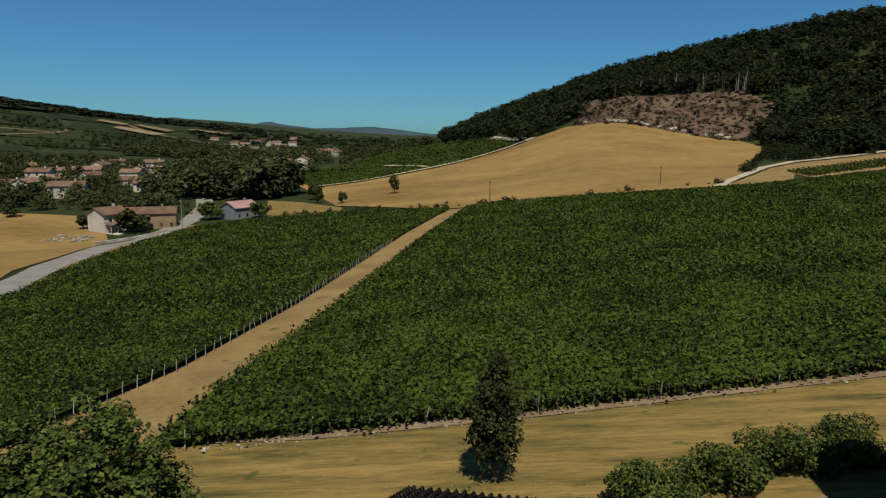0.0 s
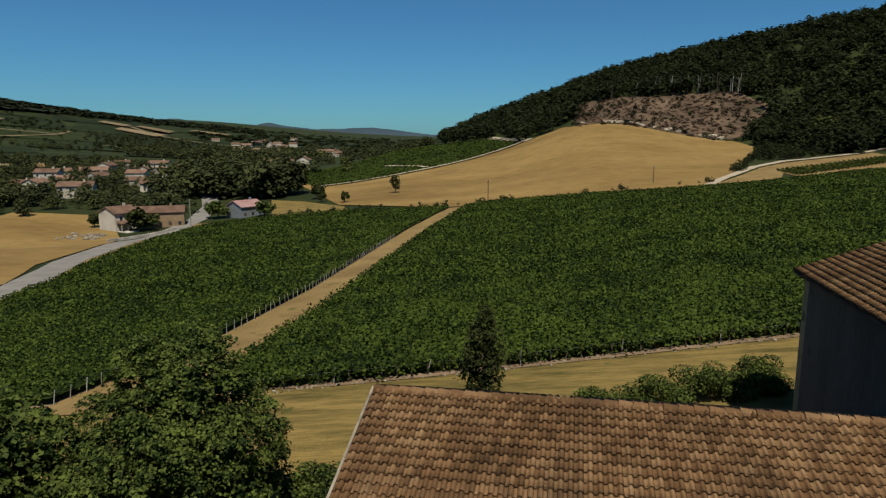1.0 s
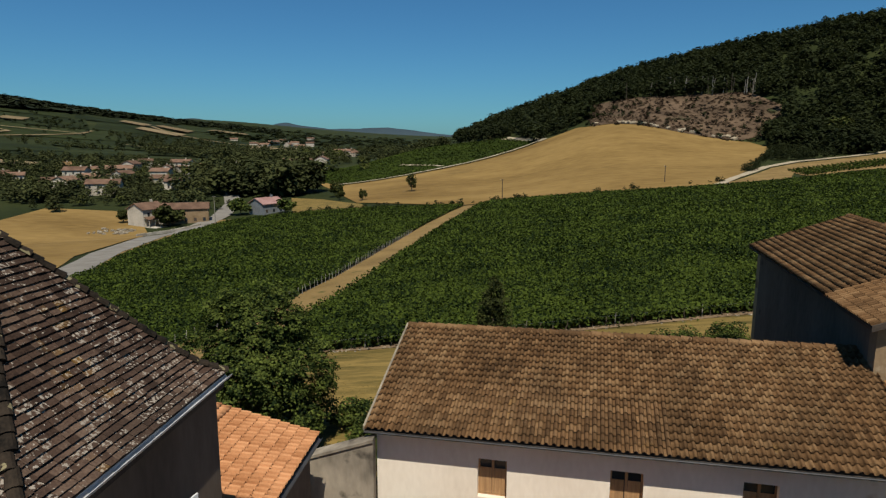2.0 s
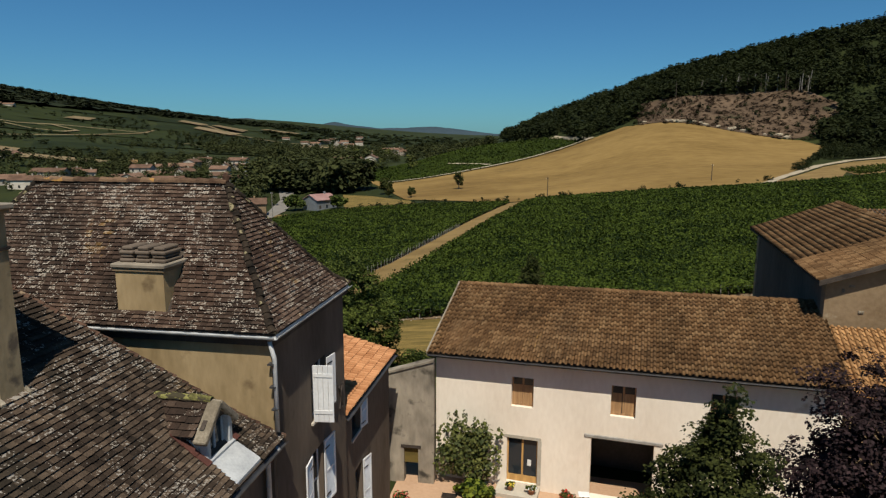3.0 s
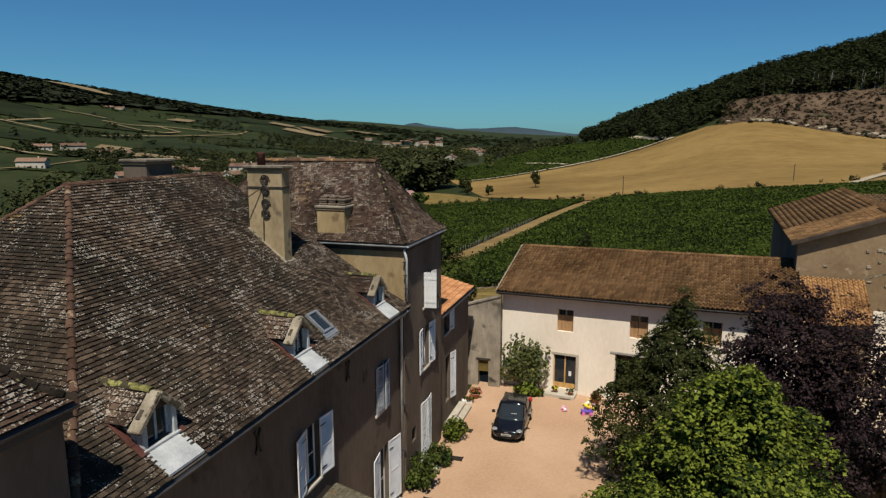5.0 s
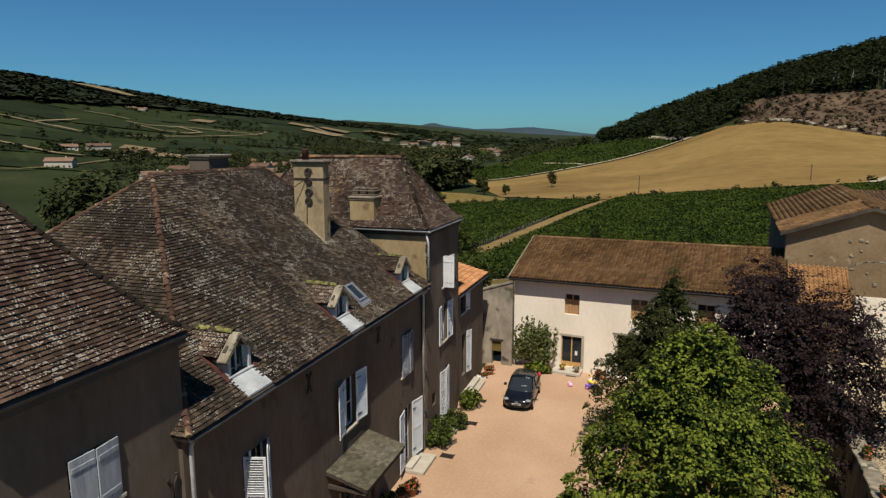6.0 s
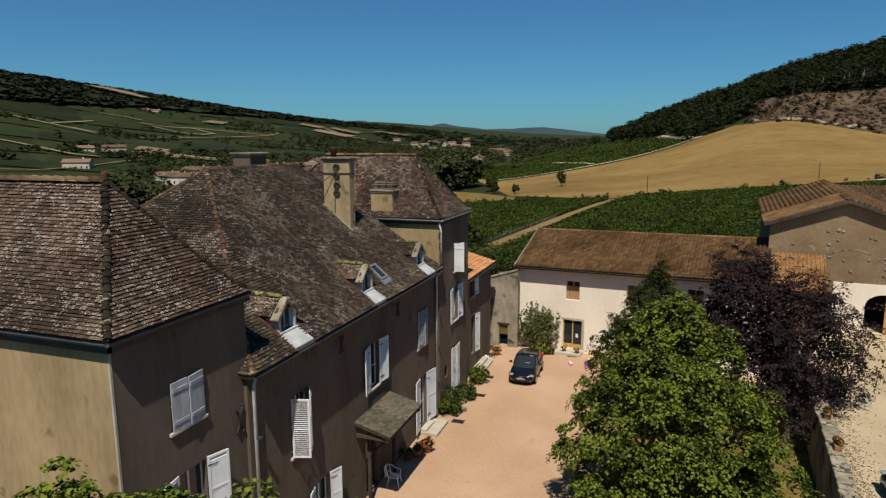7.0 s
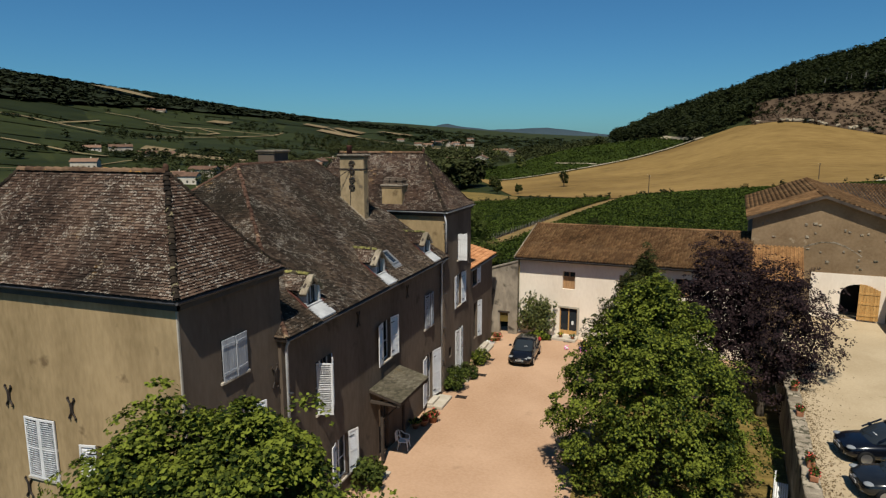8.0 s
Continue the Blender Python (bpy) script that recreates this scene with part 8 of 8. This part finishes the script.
def flower_box(x, y, z, turn, label, bloom, seed, length=0.8, box_mat=None):
    rng = np.random.default_rng(seed)
    t = thing("flower_box", label, "flower box", "", (x, y, z), turn)
    part("trough", solid(-length / 2, -0.14, 0, length / 2, 0.14, 0.22, None, 0.02), box_mat or M_PLASTIC, t)
    blobs = [(rng.uniform(-length / 2, length / 2), rng.uniform(-0.08, 0.08), 0.3, 0.16, 0.14, 0.14) for _ in range(6)]
    v, q = blob_leaves(blobs, 220, 0.09, rng)
    arrays("leaves", v, q, M_LEAF_MID, t)
    v, q = blob_leaves(blobs, 60, 0.07, rng, 0.6, 0.95)
    arrays("blossom", v, q, bloom, t)
    return t


for i, (y, col) in enumerate(((-8.6, 0), (-11.9, 0), (-16.9, 0), (-18.0, 0), (-22.5, 0))):
    flower_box(yard_edge(y) + 0.05, y, 2.89, 85, "brown trough of red geraniums on the wall top", M_FLOWER_RED, 80 + i, 0.55, M_TERRACOTTA)
flower_pot(-3.6, -12.4, 0.03, 0.26, 0.42, "terracotta pot of reddish flowers by the door", M_FLOWER_RED, 90)
flower_pot(-3.9, -12.95, 0.03, 0.22, 0.34, "terracotta pot of reddish flowers by the door", M_FLOWER_RED, 91)
flower_pot(-4.2, -13.4, 0.03, 0.2, 0.3, "terracotta pot with leafy plant by the door", M_FLOWER_YELLOW, 92)
flower_box(-4.3, 1.9, 0.03, 20, "white planter of red flowers beside the steps", M_FLOWER_RED, 93, 0.6)
flower_pot(-4.0, 2.8, 0.03, 0.26, 0.3, "pot of red flowers beside the gate wall", M_FLOWER_RED, 94)
flower_pot(0.55, 4.65, 0.25, 0.13, 0.2, "pot of yellow flowers on the doorstep", M_FLOWER_YELLOW, 95, 120)
flower_pot(1.5, 4.45, 0.25, 0.15, 0.2, "pot of pale flowers on the doorstep", M_PLASTIC, 96, 120)
flower_pot(3.0, 4.2, 0.03, 0.25, 0.35, "terracotta pot of red-brown flowers by the barn", M_FLOWER_RED, 97)


def plastic_chair(x, y, z, turn, label="white moulded plastic garden chair"):
    t = thing("garden_chair", label, "chair", "", (x, y, z), turn)
    part("seat", solid(-0.24, -0.24, 0.4, 0.24, 0.24, 0.44, None, 0.015), M_PLASTIC, t)
    for sx in (-1, 1):
        for sy in (-1, 1):
            part("leg", rod([(sx * 0.2, sy * 0.2, 0.41), (sx * 0.27, sy * 0.27, 0.0)], [0.025, 0.018], 6), M_PLASTIC, t)
        part("armrest", rod([(sx * 0.26, 0.22, 0.82), (sx * 0.28, 0.0, 0.66), (sx * 0.27, -0.22, 0.63), (sx * 0.25, -0.24, 0.42)], 0.022, 6), M_PLASTIC, t)
    back = part("backrest", rod([(-0.23, 0.22, 0.44), (-0.24, 0.28, 0.8), (-0.12, 0.31, 0.9), (0.12, 0.31, 0.9), (0.24, 0.28, 0.8), (0.23, 0.22, 0.44)], 0.022, 6), M_PLASTIC, t)
    for k in range(5):
        xx = -0.16 + 0.08 * k
        part("back_slat", solid(xx - 0.022, 0.235, 0.44, xx + 0.022, 0.255, 0.88, Matrix.Rotation(radians(-7), 4, "X") @ Matrix.Translation((0, 0.06, 0.02))), M_PLASTIC, back)
    return t


plastic_chair(-3.9, -15.7, 0.03, 100)

bench = thing("garden_bench", "white slatted garden bench beside the lawn edge", "bench", "", (13.05, -14.73, 0.08), 80)
for k in range(6):
    part("seat_slat", solid(-0.7, -0.25 + 0.085 * k, 0.42, 0.7, -0.18 + 0.085 * k, 0.45), M_PLASTIC, bench)
for k in range(7):
    part("back_slat", solid(-0.7, 0.27, 0.5 + 0.07 * k, 0.7, 0.3, 0.55 + 0.07 * k), M_PLASTIC, bench)
for sx in (-0.66, 0.62):
    part("leg", solid(sx, -0.25, 0, sx + 0.05, -0.2, 0.42), M_PLASTIC, bench)
    part("leg", solid(sx, 0.24, 0, sx + 0.05, 0.3, 0.98), M_PLASTIC, bench)

stool = thing("folding_stool", "small white-topped folding stool with dark crossed legs", "stool", "", (3.75, 4.25, 0.03), 5)
part("seat", solid(-0.24, -0.2, 0.52, 0.24, 0.2, 0.56, None, 0.015), M_PLASTIC, stool)
for s in (-1, 1):
    part("leg", rod([(s * 0.22, -0.18, 0.0), (-s * 0.2, -0.18, 0.52)], 0.018, 6), M_GUTTER_DARK, stool)
    part("leg", rod([(s * 0.22, 0.18, 0.0), (-s * 0.2, 0.18, 0.52)], 0.018, 6), M_GUTTER_DARK, stool)

# children's playthings on the gravel
def ride_toy(x, y, turn, body_mat, trim_mat, label, scale=1.0):
    t = thing("ride_on_toy", label, "toy", "", (x, y, 0.03), turn)
    part("body", loft_toy(scale), body_mat, t, "", True)
    for sx in (-1, 1):
        for yy in (-0.2, 0.2):
            bm = lathe(bmesh.new(), [(0.04 * scale, -0.03), (0.09 * scale, -0.03), (0.09 * scale, 0.03), (0.04 * scale, 0.03)], 12)
            bmesh.ops.rotate(bm, matrix=Matrix.Rotation(radians(90), 3, "Y"), verts=bm.verts)
            w = part("wheel", bm, trim_mat, t)
            w.matrix_basis = pose(sx * 0.16 * scale, yy * scale, 0.09 * scale)
    part("handlebar", rod([(-0.17 * scale, -0.2 * scale, 0.46 * scale), (0, -0.18 * scale, 0.42 * scale), (0.17 * scale, -0.2 * scale, 0.46 * scale)], 0.02, 6), trim_mat, t)
    part("steering_post", rod([(0, -0.18 * scale, 0.22 * scale), (0, -0.18 * scale, 0.44 * scale)], 0.025, 6), trim_mat, t)
    return t


def loft_toy(s):
    bm = bmesh.new()
    prism(bm, [(-0.32 * s, 0.1 * s), (0.32 * s, 0.1 * s), (0.34 * s, 0.3 * s), (0.2 * s, 0.26 * s), (0.0, 0.22 * s), (-0.14 * s, 0.3 * s), (-0.3 * s, 0.28 * s)], "x", -0.1 * s, 0.1 * s)
    bmesh.ops.bevel(bm, geom=bm.edges[:], offset=0.02 * s, segments=1, affect="EDGES")
    return bm


M_TOY_YELLOW = material("yellow plastic", (0.75, 0.55, 0.03), (0.85, 0.68, 0.06), 3, 0.4, 0)
M_TOY_VIOLET = material("violet plastic", (0.09, 0.05, 0.3), (0.14, 0.08, 0.4), 3, 0.4, 0)
M_TOY_PINK = material("pink plastic", (0.65, 0.12, 0.4), (0.75, 0.2, 0.5), 3, 0.4, 0)
ride_toy(2.75, 3.0, 60, M_TOY_YELLOW, M_TOY_VIOLET, "yellow ride-on toy lying among playthings", 1.0)
ride_toy(2.65, 2.35, 100, M_TOY_VIOLET, M_TOY_PINK, "violet ride-on toy on the gravel", 1.05)
ride_toy(1.35, 2.5, 20, M_PLASTIC, M_TOY_PINK, "small white and pink push toy", 0.7)
ride_toy(2.55, 3.6, 150, M_PLASTIC, M_TOY_YELLOW, "white and yellow push toy", 0.8)
